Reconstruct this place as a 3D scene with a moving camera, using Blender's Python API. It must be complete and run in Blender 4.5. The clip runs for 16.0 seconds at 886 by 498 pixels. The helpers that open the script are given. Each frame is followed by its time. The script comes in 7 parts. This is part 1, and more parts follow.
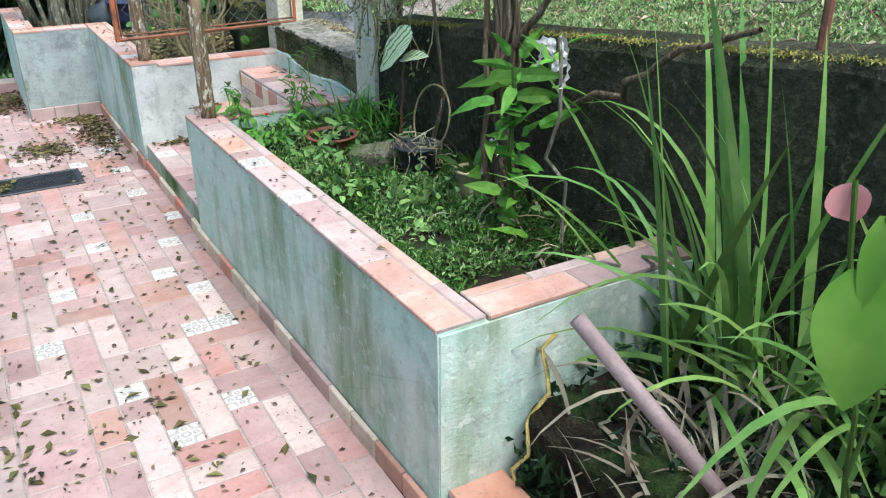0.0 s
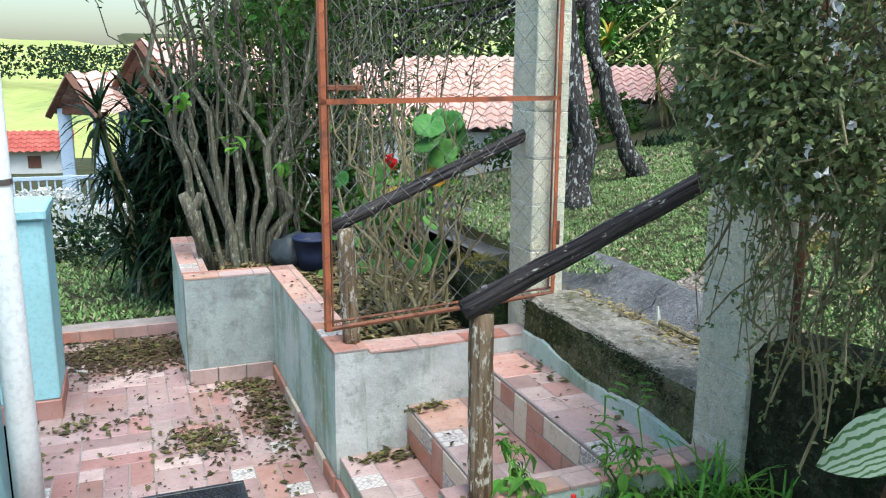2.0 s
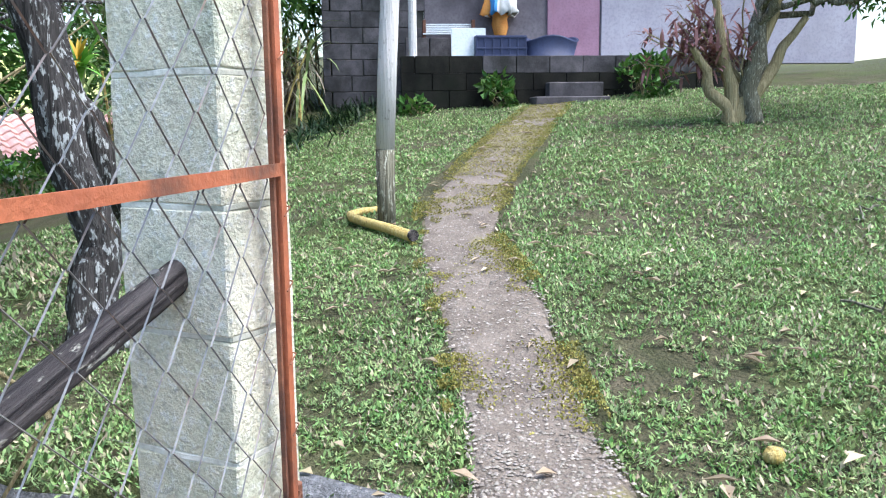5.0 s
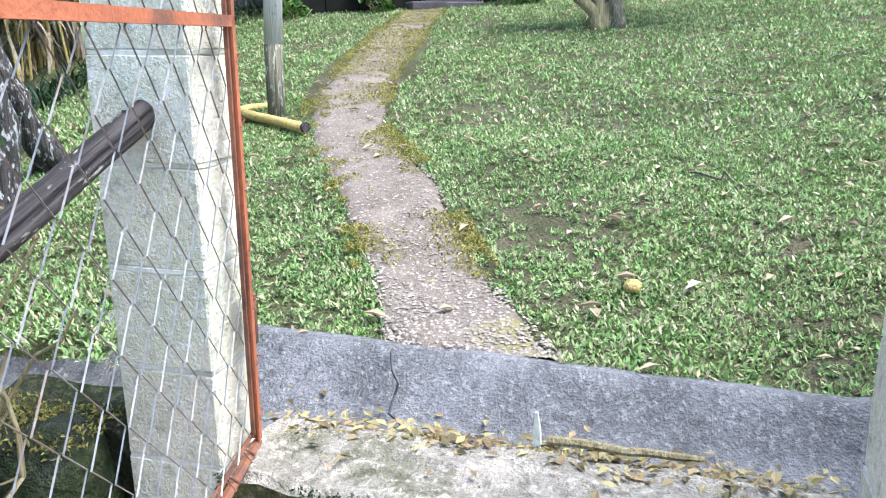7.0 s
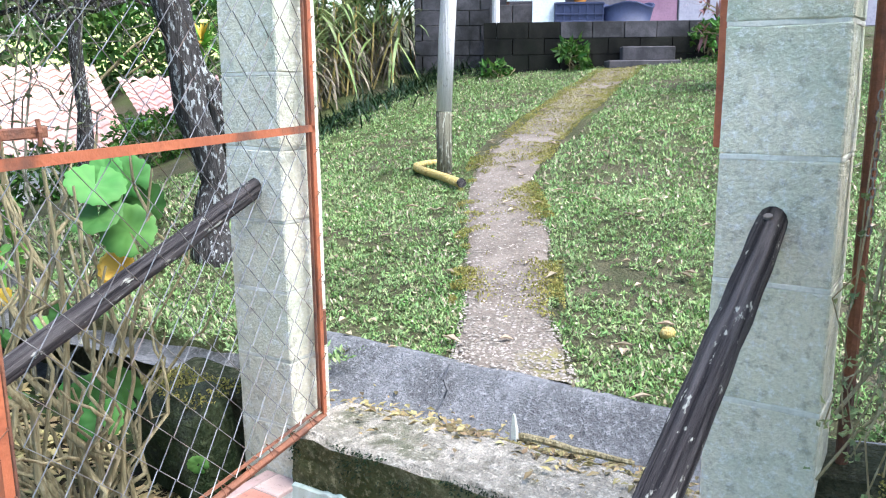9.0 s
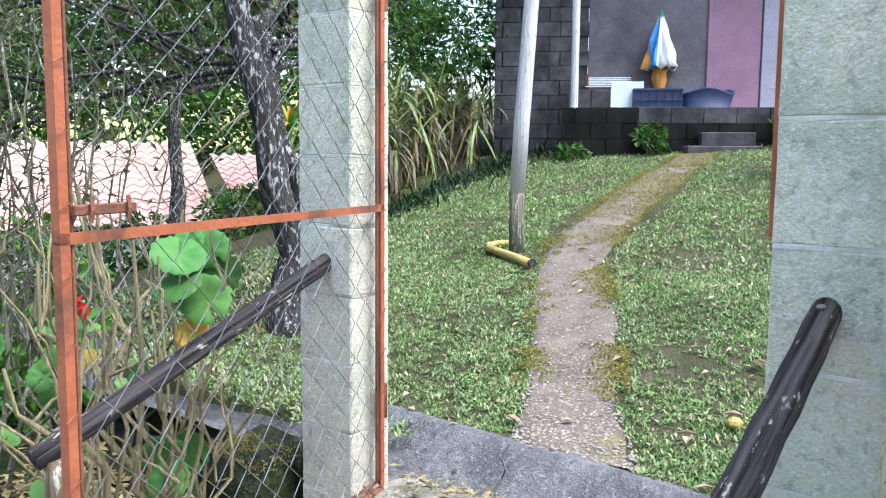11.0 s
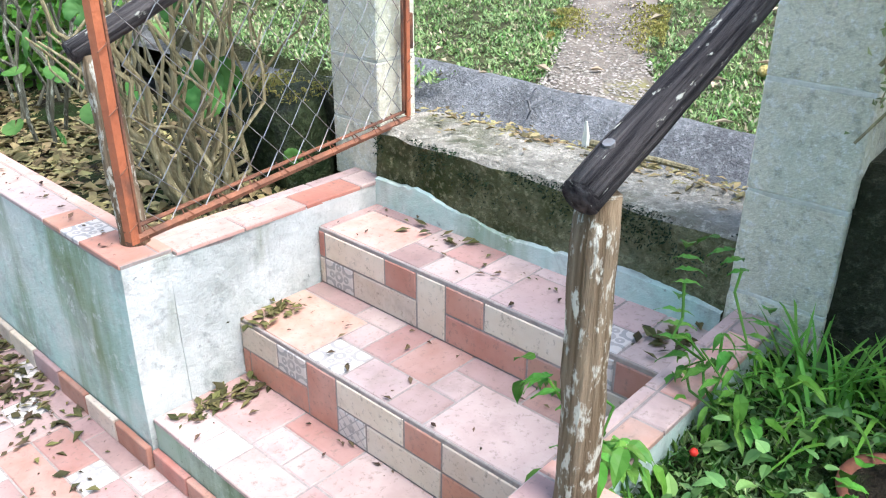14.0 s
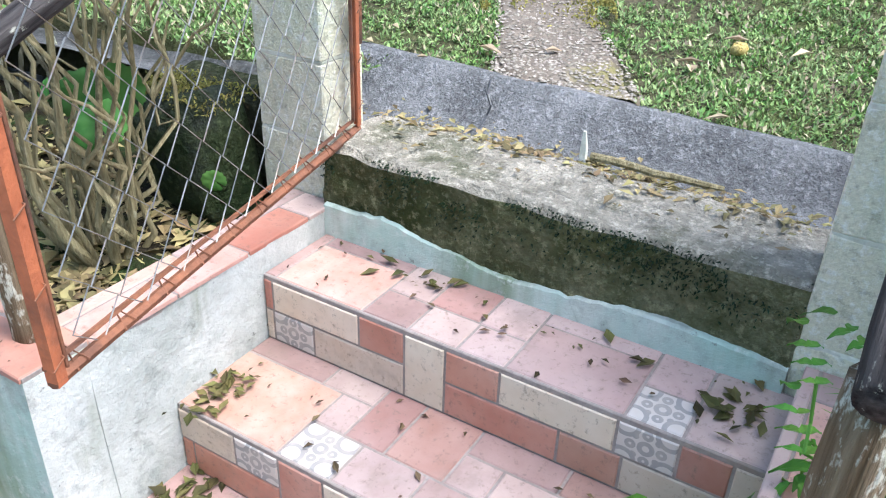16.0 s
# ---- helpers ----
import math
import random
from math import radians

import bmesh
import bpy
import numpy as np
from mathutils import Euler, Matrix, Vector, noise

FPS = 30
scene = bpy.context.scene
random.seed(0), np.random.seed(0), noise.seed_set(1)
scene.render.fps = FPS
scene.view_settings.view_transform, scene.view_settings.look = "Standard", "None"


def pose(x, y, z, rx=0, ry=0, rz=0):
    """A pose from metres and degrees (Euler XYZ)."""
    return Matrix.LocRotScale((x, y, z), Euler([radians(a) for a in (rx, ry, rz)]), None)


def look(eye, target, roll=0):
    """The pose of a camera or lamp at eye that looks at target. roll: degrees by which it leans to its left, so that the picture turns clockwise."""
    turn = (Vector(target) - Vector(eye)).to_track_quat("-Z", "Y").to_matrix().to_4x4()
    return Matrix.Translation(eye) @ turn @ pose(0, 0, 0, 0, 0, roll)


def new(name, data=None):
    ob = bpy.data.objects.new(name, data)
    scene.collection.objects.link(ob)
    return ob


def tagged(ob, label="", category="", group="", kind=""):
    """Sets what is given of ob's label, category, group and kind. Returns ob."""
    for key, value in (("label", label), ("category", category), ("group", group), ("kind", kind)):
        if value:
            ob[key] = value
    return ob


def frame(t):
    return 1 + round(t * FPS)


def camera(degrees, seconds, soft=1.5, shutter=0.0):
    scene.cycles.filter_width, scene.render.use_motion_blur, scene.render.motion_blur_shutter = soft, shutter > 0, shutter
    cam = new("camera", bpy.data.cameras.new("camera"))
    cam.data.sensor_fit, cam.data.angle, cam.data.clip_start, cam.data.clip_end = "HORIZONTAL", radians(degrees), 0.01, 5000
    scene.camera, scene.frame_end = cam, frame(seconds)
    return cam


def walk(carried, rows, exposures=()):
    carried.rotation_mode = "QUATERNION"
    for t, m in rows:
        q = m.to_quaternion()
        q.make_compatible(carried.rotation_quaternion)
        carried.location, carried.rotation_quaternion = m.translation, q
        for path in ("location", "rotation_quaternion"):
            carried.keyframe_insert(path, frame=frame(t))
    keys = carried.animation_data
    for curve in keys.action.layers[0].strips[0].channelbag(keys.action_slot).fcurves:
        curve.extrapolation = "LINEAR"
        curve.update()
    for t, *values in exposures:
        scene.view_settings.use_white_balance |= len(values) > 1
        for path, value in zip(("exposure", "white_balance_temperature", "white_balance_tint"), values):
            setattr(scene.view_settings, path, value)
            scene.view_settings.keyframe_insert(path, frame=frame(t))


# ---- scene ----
cam = camera(57.2, 16.0, soft=1.15)
METRES, EYE, TILT, LEAN, TURN = 6.6, 1.57, 0.0, 0.0, -30.3
ROWS = [
    (0.0, 0.0, 0.0, 0.0, -0.07, -25.15, 0.15),
    (0.5, -0.0211, 0.0475, 0.0084, 4.33, -21.82, -0.1),
    (1.0, -0.0608, 0.1022, 0.0086, 7.1, -18.52, -0.2),
    (1.5, -0.0962, 0.1629, 0.0093, 8.7, -15.17, -0.39),
    (2.0, -0.1226, 0.2278, 0.0149, 8.95, -12.19, -0.35),
    (2.5, -0.158, 0.2947, 0.0159, 6.79, -9.89, -0.43),
    (3.0, -0.183, 0.3729, 0.0121, 0.66, -8.4, -0.37),
    (3.5, -0.2088, 0.442, 0.0105, -8.77, -7.57, -0.22),
    (4.0, -0.2173, 0.5111, 0.0089, -19.12, -7.04, 0.02),
    (4.5, -0.2018, 0.5674, 0.0122, -28.48, -6.68, 0.1),
    (7.0, -0.2429, 0.5379, -0.0032, -42.99, -14.73, 0.19),
    (7.5, -0.2442, 0.5075, -0.0026, -38.81, -17.1, 0.34),
    (8.0, -0.2423, 0.4701, 0.0055, -34.23, -16.99, 0.8),
    (8.5, -0.242, 0.4473, 0.0158, -30.03, -14.76, 0.81),
    (9.0, -0.2316, 0.4202, 0.0183, -26.51, -11.6, 0.59),
    (9.5, -0.2313, 0.4119, 0.0218, -23.9, -8.27, 0.5),
    (12.0, -0.2292, 0.4084, 0.0131, -19.99, -6.38, 0.09),
    (12.5, -0.2325, 0.4085, 0.0059, -19.67, -10.21, 0.03),
    (13.0, -0.2301, 0.4023, 0.0008, -19.13, -15.08, -0.23),
    (13.5, -0.2252, 0.3926, -0.0068, -18.21, -20.49, -0.33),
    (14.0, -0.2232, 0.3901, -0.0151, -17.15, -25.73, -0.37),
    (14.5, -0.221, 0.3913, -0.0187, -16.46, -30.18, -0.36),
    (15.0, -0.2292, 0.4054, -0.0146, -16.85, -32.69, -0.42),
    (15.5, -0.2434, 0.4318, -0.0085, -20.45, -32.86, -0.84),
    (16.0, -0.2404, 0.4735, -0.0084, -27.93, -30.06, -1.66),
]
walk(cam, [(t, pose(0, 0, EYE, TILT, LEAN, TURN) @ pose(METRES * x, METRES * y, METRES * z, 90 + pitch, roll, yaw)) for t, x, y, z, yaw, pitch, roll in ROWS],
     [(0.0, 1.03, 5800, 1), (0.5, 0.75, 5800, 1), (1.5, 0.77, 5800, 1), (2.5, 0.83, 5800, 4), (3.5, 1.26, 5750, 10), (4.5, 1.35, 5750, 10), (7.0, 1.76, 5750, 10), (8.0, 1.76, 5750, 10), (9.0, 1.68, 5750, 10), (9.5, 1.63, 5750, 10), (12.0, 1.33, 5750, 10), (13.5, 1.60, 5800, 7), (15.0, 1.42, 5800, 7), (16.0, 1.45, 5800, 7)])

# ---- world and sun: bright overcast afternoon ----
world = bpy.data.worlds.new("world")
scene.world = world
world.use_nodes = True
wn = world.node_tree.nodes
sky = wn.new("ShaderNodeTexSky")
sky.sky_type = "NISHITA"
sky.sun_disc = False
sky.sun_elevation = radians(63)
sky.sun_rotation = radians(174)
sky.air_density, sky.dust_density, sky.ozone_density = 1.4, 3.0, 1.0
world.node_tree.links.new(sky.outputs[0], wn["Background"].inputs[0])
wn["Background"].inputs[1].default_value = 0.15
sun = new("sun", bpy.data.lights.new("sun", "SUN"))
sun.data.energy, sun.data.angle, sun.data.color = 2.6, radians(34), (1.0, 0.96, 0.91)
sun.matrix_world = look((0, 0, 0), (-0.05, 0.5, -1.0))


# ---- materials ----
class Net:
    """A small helper to write node materials in few lines."""

    def __init__(self, name):
        self.mat = bpy.data.materials.new(name)
        self.mat.use_nodes = True
        self.n = self.mat.node_tree.nodes
        self.l = self.mat.node_tree.links
        self.bsdf = self.n["Principled BSDF"]
        self.out = self.n["Material Output"]

    def node(self, kind, **inputs):
        nd = self.n.new(kind)
        for k, v in inputs.items():
            self.put(nd, k.replace("_", " "), v)
        return nd

    def put(self, nd, key, v):
        sock = nd.inputs[int(key)] if key.isdigit() else nd.inputs[key]
        if isinstance(v, bpy.types.NodeSocket):
            self.l.new(v, sock)
        else:
            sock.default_value = v

    def coords(self, scale=(1, 1, 1), kind="Object"):
        tc = self.n.new("ShaderNodeTexCoord")
        mp = self.n.new("ShaderNodeMapping")
        self.l.new(tc.outputs[kind], mp.inputs[0])
        mp.inputs["Scale"].default_value = scale
        return mp.outputs[0]

    def world_coords(self, scale=(1, 1, 1)):
        g = self.n.new("ShaderNodeNewGeometry")
        mp = self.n.new("ShaderNodeMapping")
        self.l.new(g.outputs["Position"], mp.inputs[0])
        mp.inputs["Scale"].default_value = scale
        return mp.outputs[0]

    def noise(self, vec, scale, detail=4.0, rough=0.6):
        nd = self.n.new("ShaderNodeTexNoise")
        self.l.new(vec, nd.inputs["Vector"])
        nd.inputs["Scale"].default_value = scale
        nd.inputs["Detail"].default_value = detail
        nd.inputs["Roughness"].default_value = rough
        return nd.outputs["Fac"]

    def ramp(self, fac, lo, hi, c0=(0, 0, 0), c1=(1, 1, 1)):
        nd = self.n.new("ShaderNodeValToRGB")
        nd.color_ramp.elements[0].position, nd.color_ramp.elements[1].position = lo, hi
        nd.color_ramp.elements[0].color, nd.color_ramp.elements[1].color = (*c0, 1), (*c1, 1)
        self.l.new(fac, nd.inputs[0])
        return nd.outputs[0]

    def math(self, op, a, b=0.0):
        nd = self.n.new("ShaderNodeMath")
        nd.operation = op
        self.put(nd, "0", a)
        self.put(nd, "1", b)
        return nd.outputs[0]

    def mix(self, fac, a, b):
        nd = self.n.new("ShaderNodeMix")
        nd.data_type = "RGBA"
        for key, v in ((0, fac), (6, a), (7, b)):
            if isinstance(v, bpy.types.NodeSocket):
                self.l.new(v, nd.inputs[key])
            else:
                nd.inputs[key].default_value = v if key == 0 else (*v, 1)
        return nd.outputs[2]

    def vary(self, col, amount, src="object"):
        """Brightness and hue differ from piece to piece."""
        if src == "object":
            r = self.n.new("ShaderNodeObjectInfo").outputs["Random"]
        else:
            r = self.n.new("ShaderNodeNewGeometry").outputs["Random Per Island"]
        hsv = self.n.new("ShaderNodeHueSaturation")
        self.l.new(self.math("ADD", self.math("MULTIPLY", r, amount), 1 - amount / 2), hsv.inputs["Value"])
        r2 = self.math("FRACT", self.math("MULTIPLY", r, 17.3))
        self.l.new(self.math("ADD", self.math("MULTIPLY", r2, 0.05 * min(1, amount)), 0.5 - 0.025 * min(1, amount)), hsv.inputs["Hue"])
        self.l.new(col, hsv.inputs["Color"])
        return hsv.outputs[0]

    def bump(self, height, strength, dist=0.01):
        nd = self.n.new("ShaderNodeBump")
        nd.inputs["Strength"].default_value = strength
        nd.inputs["Distance"].default_value = dist
        self.l.new(height, nd.inputs["Height"])
        self.l.new(nd.outputs[0], self.bsdf.inputs["Normal"])

    def done(self, col, rough=0.8, metal=0.0, spec=0.4):
        self.put(self.bsdf, "Base Color", col)
        self.put(self.bsdf, "Roughness", rough)
        self.put(self.bsdf, "Metallic", metal)
        self.put(self.bsdf, "Specular IOR Level", spec)
        return self.mat


def rough_mat(name, c0, c1, scale=20, fine=120, rough=0.85, bump=0.4, dirt=None, dirt_at=(0.5, 0.7), metal=0.0, vary=0.0, src="object", dist=0.006, grit=0.0):
    """Two colours mottled at two scales, with stains of a third."""
    m = Net(name)
    v = m.world_coords()
    a, b = m.noise(v, scale), m.noise(v, fine, 3)
    col = m.mix(m.ramp(a, 0.35, 0.65), c0, c1)
    col = m.mix(m.math("MULTIPLY", m.ramp(b, 0.45, 0.75), 0.45), col, tuple(0.55 * x for x in c0))
    if dirt:
        col = m.mix(m.ramp(m.noise(v, scale * 0.35, 6, 0.65), *dirt_at), col, dirt)
    if grit:
        g1, g2 = m.noise(v, grit, 5, 0.75), m.noise(v, grit * 0.6, 5, 0.7)
        col = m.mix(m.math("MULTIPLY", m.ramp(g1, 0.52, 0.62), 0.45), col, tuple(min(0.85, 1.7 * x) for x in c1))
        col = m.mix(m.math("MULTIPLY", m.ramp(g2, 0.54, 0.66), 0.5), col, tuple(0.35 * x for x in c0))
        b = m.math("ADD", b, m.math("SUBTRACT", g1, m.math("MULTIPLY", g2, 0.8)))
    if vary:
        col = m.vary(col, vary, src)
    m.bump(m.math("ADD", m.math("MULTIPLY", a, 0.6), b), bump, dist)
    return m.done(col, rough, metal, 0.12 if rough > 0.8 else 0.4)


def leaf_mat(name, c0, c1, vary=0.6, gloss=0.45, through_light=0.2):
    m = Net(name)
    v = m.world_coords()
    col = m.mix(m.ramp(m.noise(v, 9.0, 3), 0.35, 0.65), c0, c1)
    col = m.mix(m.math("MULTIPLY", m.ramp(m.noise(v, 1.6, 3), 0.45, 0.7), 0.4), col, tuple(0.55 * x for x in c0))
    col = m.vary(col, vary, "island")
    m.done(col, gloss, 0, 0.2)
    tr = m.node("ShaderNodeBsdfTranslucent")
    m.l.new(col, tr.inputs[0])
    mx = m.n.new("ShaderNodeMixShader")
    mx.inputs[0].default_value = through_light
    m.l.new(m.bsdf.outputs[0], mx.inputs[1])
    m.l.new(tr.outputs[0], mx.inputs[2])
    m.l.new(mx.outputs[0], m.out.inputs[0])
    return m.mat


def plaster_mat(name, paint, worn, algae, algae_at=(0.5, 0.68)):
    """Old limewash: worn patches, runs of green algae, hairline cracks."""
    m = Net(name)
    v = m.world_coords()
    col = m.mix(m.ramp(m.noise(v, 3.2, 6, 0.65), 0.42, 0.62), paint, worn)
    runs = m.noise(m.world_coords((5.5, 5.5, 0.9)), 1.0, 5, 0.6)
    big = m.noise(v, 1.7, 3)
    col = m.mix(m.ramp(m.math("ADD", m.math("MULTIPLY", runs, 0.6), m.math("MULTIPLY", big, 0.45)), *algae_at), col, algae)
    col = m.mix(m.math("MULTIPLY", m.ramp(m.noise(v, 7.5, 7, 0.72), 0.52, 0.64), 0.55), col, tuple(0.5 * x for x in worn))
    col = m.mix(m.math("MULTIPLY", m.ramp(m.noise(v, 23, 5, 0.7), 0.56, 0.66), 0.5), col, tuple(min(0.7, 1.2 * x) for x in worn))
    speck = m.noise(v, 48, 5, 0.75)
    col = m.mix(m.ramp(speck, 0.62, 0.72), col, tuple(0.45 * x for x in worn))
    vo = m.n.new("ShaderNodeTexVoronoi")
    vo.feature = "DISTANCE_TO_EDGE"
    m.l.new(v, vo.inputs["Vector"])
    vo.inputs["Scale"].default_value = 2.3
    crack = m.math("MULTIPLY", m.ramp(vo.outputs["Distance"], 0.0, 0.006, (1, 1, 1), (0, 0, 0)), m.ramp(big, 0.5, 0.6))
    col = m.mix(m.math("MULTIPLY", crack, 0.25), col, (0.1, 0.12, 0.09))
    m.bump(m.math("ADD", m.noise(v, 9, 6), m.math("MULTIPLY", speck, 0.6)), 0.7, 0.014)
    return m.done(col, 0.9, 0, 0.15)


def tile_mat(name, c0, c1, rough=0.55):
    """Glazed rustic floor tile, clouded, worn pale and speckled with dirt."""
    m = Net(name)
    v = m.world_coords()
    col = m.mix(m.ramp(m.noise(v, 11, 5), 0.35, 0.68), c0, c1)
    col = m.vary(col, 0.35)
    col = m.mix(m.math("MULTIPLY", m.ramp(m.noise(v, 1.6, 4), 0.45, 0.7), 0.3), col, (0.54, 0.46, 0.43))
    col = m.mix(m.math("MULTIPLY", m.ramp(m.noise(v, 60, 5, 0.75), 0.55, 0.68), 0.65), col, (0.17, 0.125, 0.10))
    col = m.mix(m.math("MULTIPLY", m.ramp(m.noise(v, 4.5, 6, 0.7), 0.54, 0.66), 0.45), col, (0.24, 0.18, 0.15))
    m.bump(m.noise(v, 40, 4), 0.2, 0.003)
    m.put(m.bsdf, "Roughness", 0.5)
    return m.done(col, m.ramp(m.noise(v, 8, 3), 0.3, 0.7, (rough - 0.15,) * 3, (rough + 0.2,) * 3))


def pattern_mat(name, kind):
    """Cream tile with a grey-blue printed ornament: scrolls or a lattice with a star."""
    m = Net(name)
    v = m.coords((10, 10, 10))
    sep = m.n.new("ShaderNodeSeparateXYZ")
    m.l.new(v, sep.inputs[0])
    x, y = sep.outputs[0], sep.outputs[1]
    ax, ay = m.math("ABSOLUTE", x), m.math("ABSOLUTE", y)

    def ring(cx, cy, r, w):
        dx, dy = m.math("SUBTRACT", ax, cx), m.math("SUBTRACT", ay, cy)
        d = m.math("SQRT", m.math("ADD", m.math("MULTIPLY", dx, dx), m.math("MULTIPLY", dy, dy)))
        return m.math("LESS_THAN", m.math("ABSOLUTE", m.math("SUBTRACT", d, r)), w)

    if kind == "scroll":
        marks = [ring(0.42, 0.42, 0.24, 0.05), ring(0.0, 0.0, 0.12, 0.05), ring(0.22, 0.22, 0.0, 0.07), ring(0.3, 0.0, 0.07, 0.04), ring(0.0, 0.3, 0.07, 0.04)]
    else:
        s1 = m.math("ABSOLUTE", m.math("SUBTRACT", m.math("FRACT", m.math("MULTIPLY", m.math("ADD", x, y), 3.0)), 0.5))
        s2 = m.math("ABSOLUTE", m.math("SUBTRACT", m.math("FRACT", m.math("MULTIPLY", m.math("SUBTRACT", x, y), 3.0)), 0.5))
        marks = [m.math("LESS_THAN", s1, 0.07), m.math("LESS_THAN", s2, 0.07), ring(0, 0, 0.06, 0.05), ring(0.25, 0.0, 0.0, 0.05), ring(0.0, 0.25, 0.0, 0.05)]
    f = marks[0]
    for k in marks[1:]:
        f = m.math("MAXIMUM", f, k)
    w = m.world_coords()
    col = m.mix(m.math("MULTIPLY", f, 0.7), (0.55, 0.49, 0.45), (0.20, 0.19, 0.19))
    col = m.mix(m.math("MULTIPLY", m.ramp(m.noise(w, 25, 4), 0.45, 0.75), 0.5), col, (0.5, 0.42, 0.36))
    return m.done(col, 0.5)


M = {}
M["mint"] = plaster_mat("mint_plaster", (0.44, 0.57, 0.50), (0.57, 0.60, 0.54), (0.16, 0.21, 0.085), (0.515, 0.69))
M["white_plaster"] = plaster_mat("pale_plaster", (0.62, 0.63, 0.60), (0.40, 0.42, 0.39), (0.16, 0.18, 0.10), (0.57, 0.66))
M["moss_wall"] = rough_mat("mossy_concrete", (0.03, 0.032, 0.018), (0.085, 0.08, 0.05), 3.5, 70, 0.95, 1.0, (0.02, 0.028, 0.01), (0.48, 0.66), grit=32, dist=0.02)
M["sill_front"] = rough_mat("mossy_sill_face", (0.11, 0.115, 0.05), (0.23, 0.215, 0.125), 8, 80, 0.95, 1.0, (0.045, 0.055, 0.018), (0.48, 0.68), grit=45, dist=0.02)
M["blue_paint"] = rough_mat("light_blue_paint", (0.34, 0.60, 0.64), (0.38, 0.64, 0.67), 3, 60, 0.7, 0.1, (0.3, 0.5, 0.52), (0.55, 0.75))
M["white_pipe"] = rough_mat("white_plastic", (0.72, 0.72, 0.70), (0.78, 0.78, 0.77), 5, 50, 0.4, 0.05, (0.5, 0.5, 0.46), (0.6, 0.8))
M["concrete"] = rough_mat("weathered_concrete", (0.30, 0.31, 0.28), (0.40, 0.41, 0.37), 9, 160, 0.95, 0.8, (0.16, 0.18, 0.13), (0.52, 0.68))
M["mortar_pale"] = rough_mat("pale_mortar", (0.60, 0.58, 0.49), (0.76, 0.74, 0.66), 9, 90, 0.95, 0.6, (0.33, 0.33, 0.26), (0.5, 0.68))
M["pillar"] = rough_mat("greenish_block", (0.64, 0.61, 0.46), (0.75, 0.70, 0.545), 6, 130, 0.95, 1.0, (0.40, 0.44, 0.33), (0.5, 0.7), vary=0.15, grit=55)
M["gutter"] = rough_mat("dark_cement", (0.12, 0.12, 0.123), (0.22, 0.22, 0.225), 5, 120, 0.95, 1.0, (0.33, 0.31, 0.29), (0.55, 0.75), grit=48, dist=0.012)
M["ledge"] = rough_mat("gravelly_cement", (0.26, 0.235, 0.19), (0.42, 0.375, 0.31), 9, 110, 0.95, 1.0, (0.13, 0.13, 0.08), (0.55, 0.68), grit=42, dist=0.014)
M["grout"] = rough_mat("pale_grout", (0.27, 0.225, 0.205), (0.36, 0.305, 0.28), 10, 90, 0.95, 0.4, (0.24, 0.19, 0.16), (0.55, 0.75))
M["soil"] = rough_mat("dark_soil", (0.012, 0.01, 0.006), (0.035, 0.027, 0.018), 18, 90, 1.0, 1.0, (0.03, 0.05, 0.015), (0.45, 0.6), dist=0.02)
M["lawn"] = rough_mat("lawn_ground", (0.055, 0.058, 0.028), (0.105, 0.09, 0.058), 3.5, 60, 1.0, 1.0, (0.07, 0.085, 0.03), (0.45, 0.6), dist=0.03)
M["path"] = rough_mat("pebbly_path", (0.135, 0.11, 0.088), (0.21, 0.175, 0.145), 6, 75, 0.95, 1.0, (0.22, 0.20, 0.07), (0.56, 0.7), dist=0.012)
M["rust"] = rough_mat("orange_primer_steel", (0.42, 0.13, 0.055), (0.34, 0.10, 0.045), 12, 90, 0.6, 0.4, (0.15, 0.06, 0.035), (0.52, 0.66))
M["old_rust"] = rough_mat("brown_rusty_steel", (0.16, 0.065, 0.035), (0.26, 0.10, 0.05), 16, 120, 0.75, 0.5, (0.07, 0.035, 0.025), (0.5, 0.65))
M["wire"] = rough_mat("galvanised_wire", (0.19, 0.185, 0.175), (0.30, 0.29, 0.28), 30, 90, 0.45, 0.1, (0.2, 0.13, 0.09), (0.5, 0.7), metal=0.6)
M["tile_cream"] = tile_mat("cream_tile", (0.39, 0.27, 0.245), (0.47, 0.345, 0.315))
M["tile_salmon"] = tile_mat("salmon_tile", (0.31, 0.19, 0.175), (0.39, 0.25, 0.23))
M["tile_red"] = tile_mat("terracotta_tile", (0.38, 0.15, 0.10), (0.44, 0.21, 0.15))
M["tile_rose"] = tile_mat("rose_tile", (0.31, 0.155, 0.125), (0.37, 0.21, 0.18))
M["tile_beige"] = tile_mat("beige_tile", (0.54, 0.42, 0.31), (0.60, 0.50, 0.40))
M["tile_peach"] = tile_mat("peach_tile", (0.47, 0.25, 0.185), (0.55, 0.35, 0.285))
M["rock_moss"] = rough_mat("mossy_rock", (0.025, 0.04, 0.015), (0.07, 0.085, 0.04), 9, 80, 0.95, 1.0, (0.05, 0.055, 0.05), (0.52, 0.68), grit=40, dist=0.02)
M["tile_scroll"] = pattern_mat("scroll_tile", "scroll")
M["tile_lattice"] = pattern_mat("lattice_tile", "lattice")
M["purple"] = rough_mat("mauve_paint", (0.26, 0.14, 0.20), (0.32, 0.18, 0.25), 3, 40, 0.7, 0.2, (0.25, 0.15, 0.2), (0.5, 0.7))
M["smoked"] = rough_mat("smoked_plaster", (0.13, 0.115, 0.13), (0.22, 0.20, 0.22), 1.4, 30, 0.9, 0.4, (0.05, 0.045, 0.05), (0.5, 0.72))
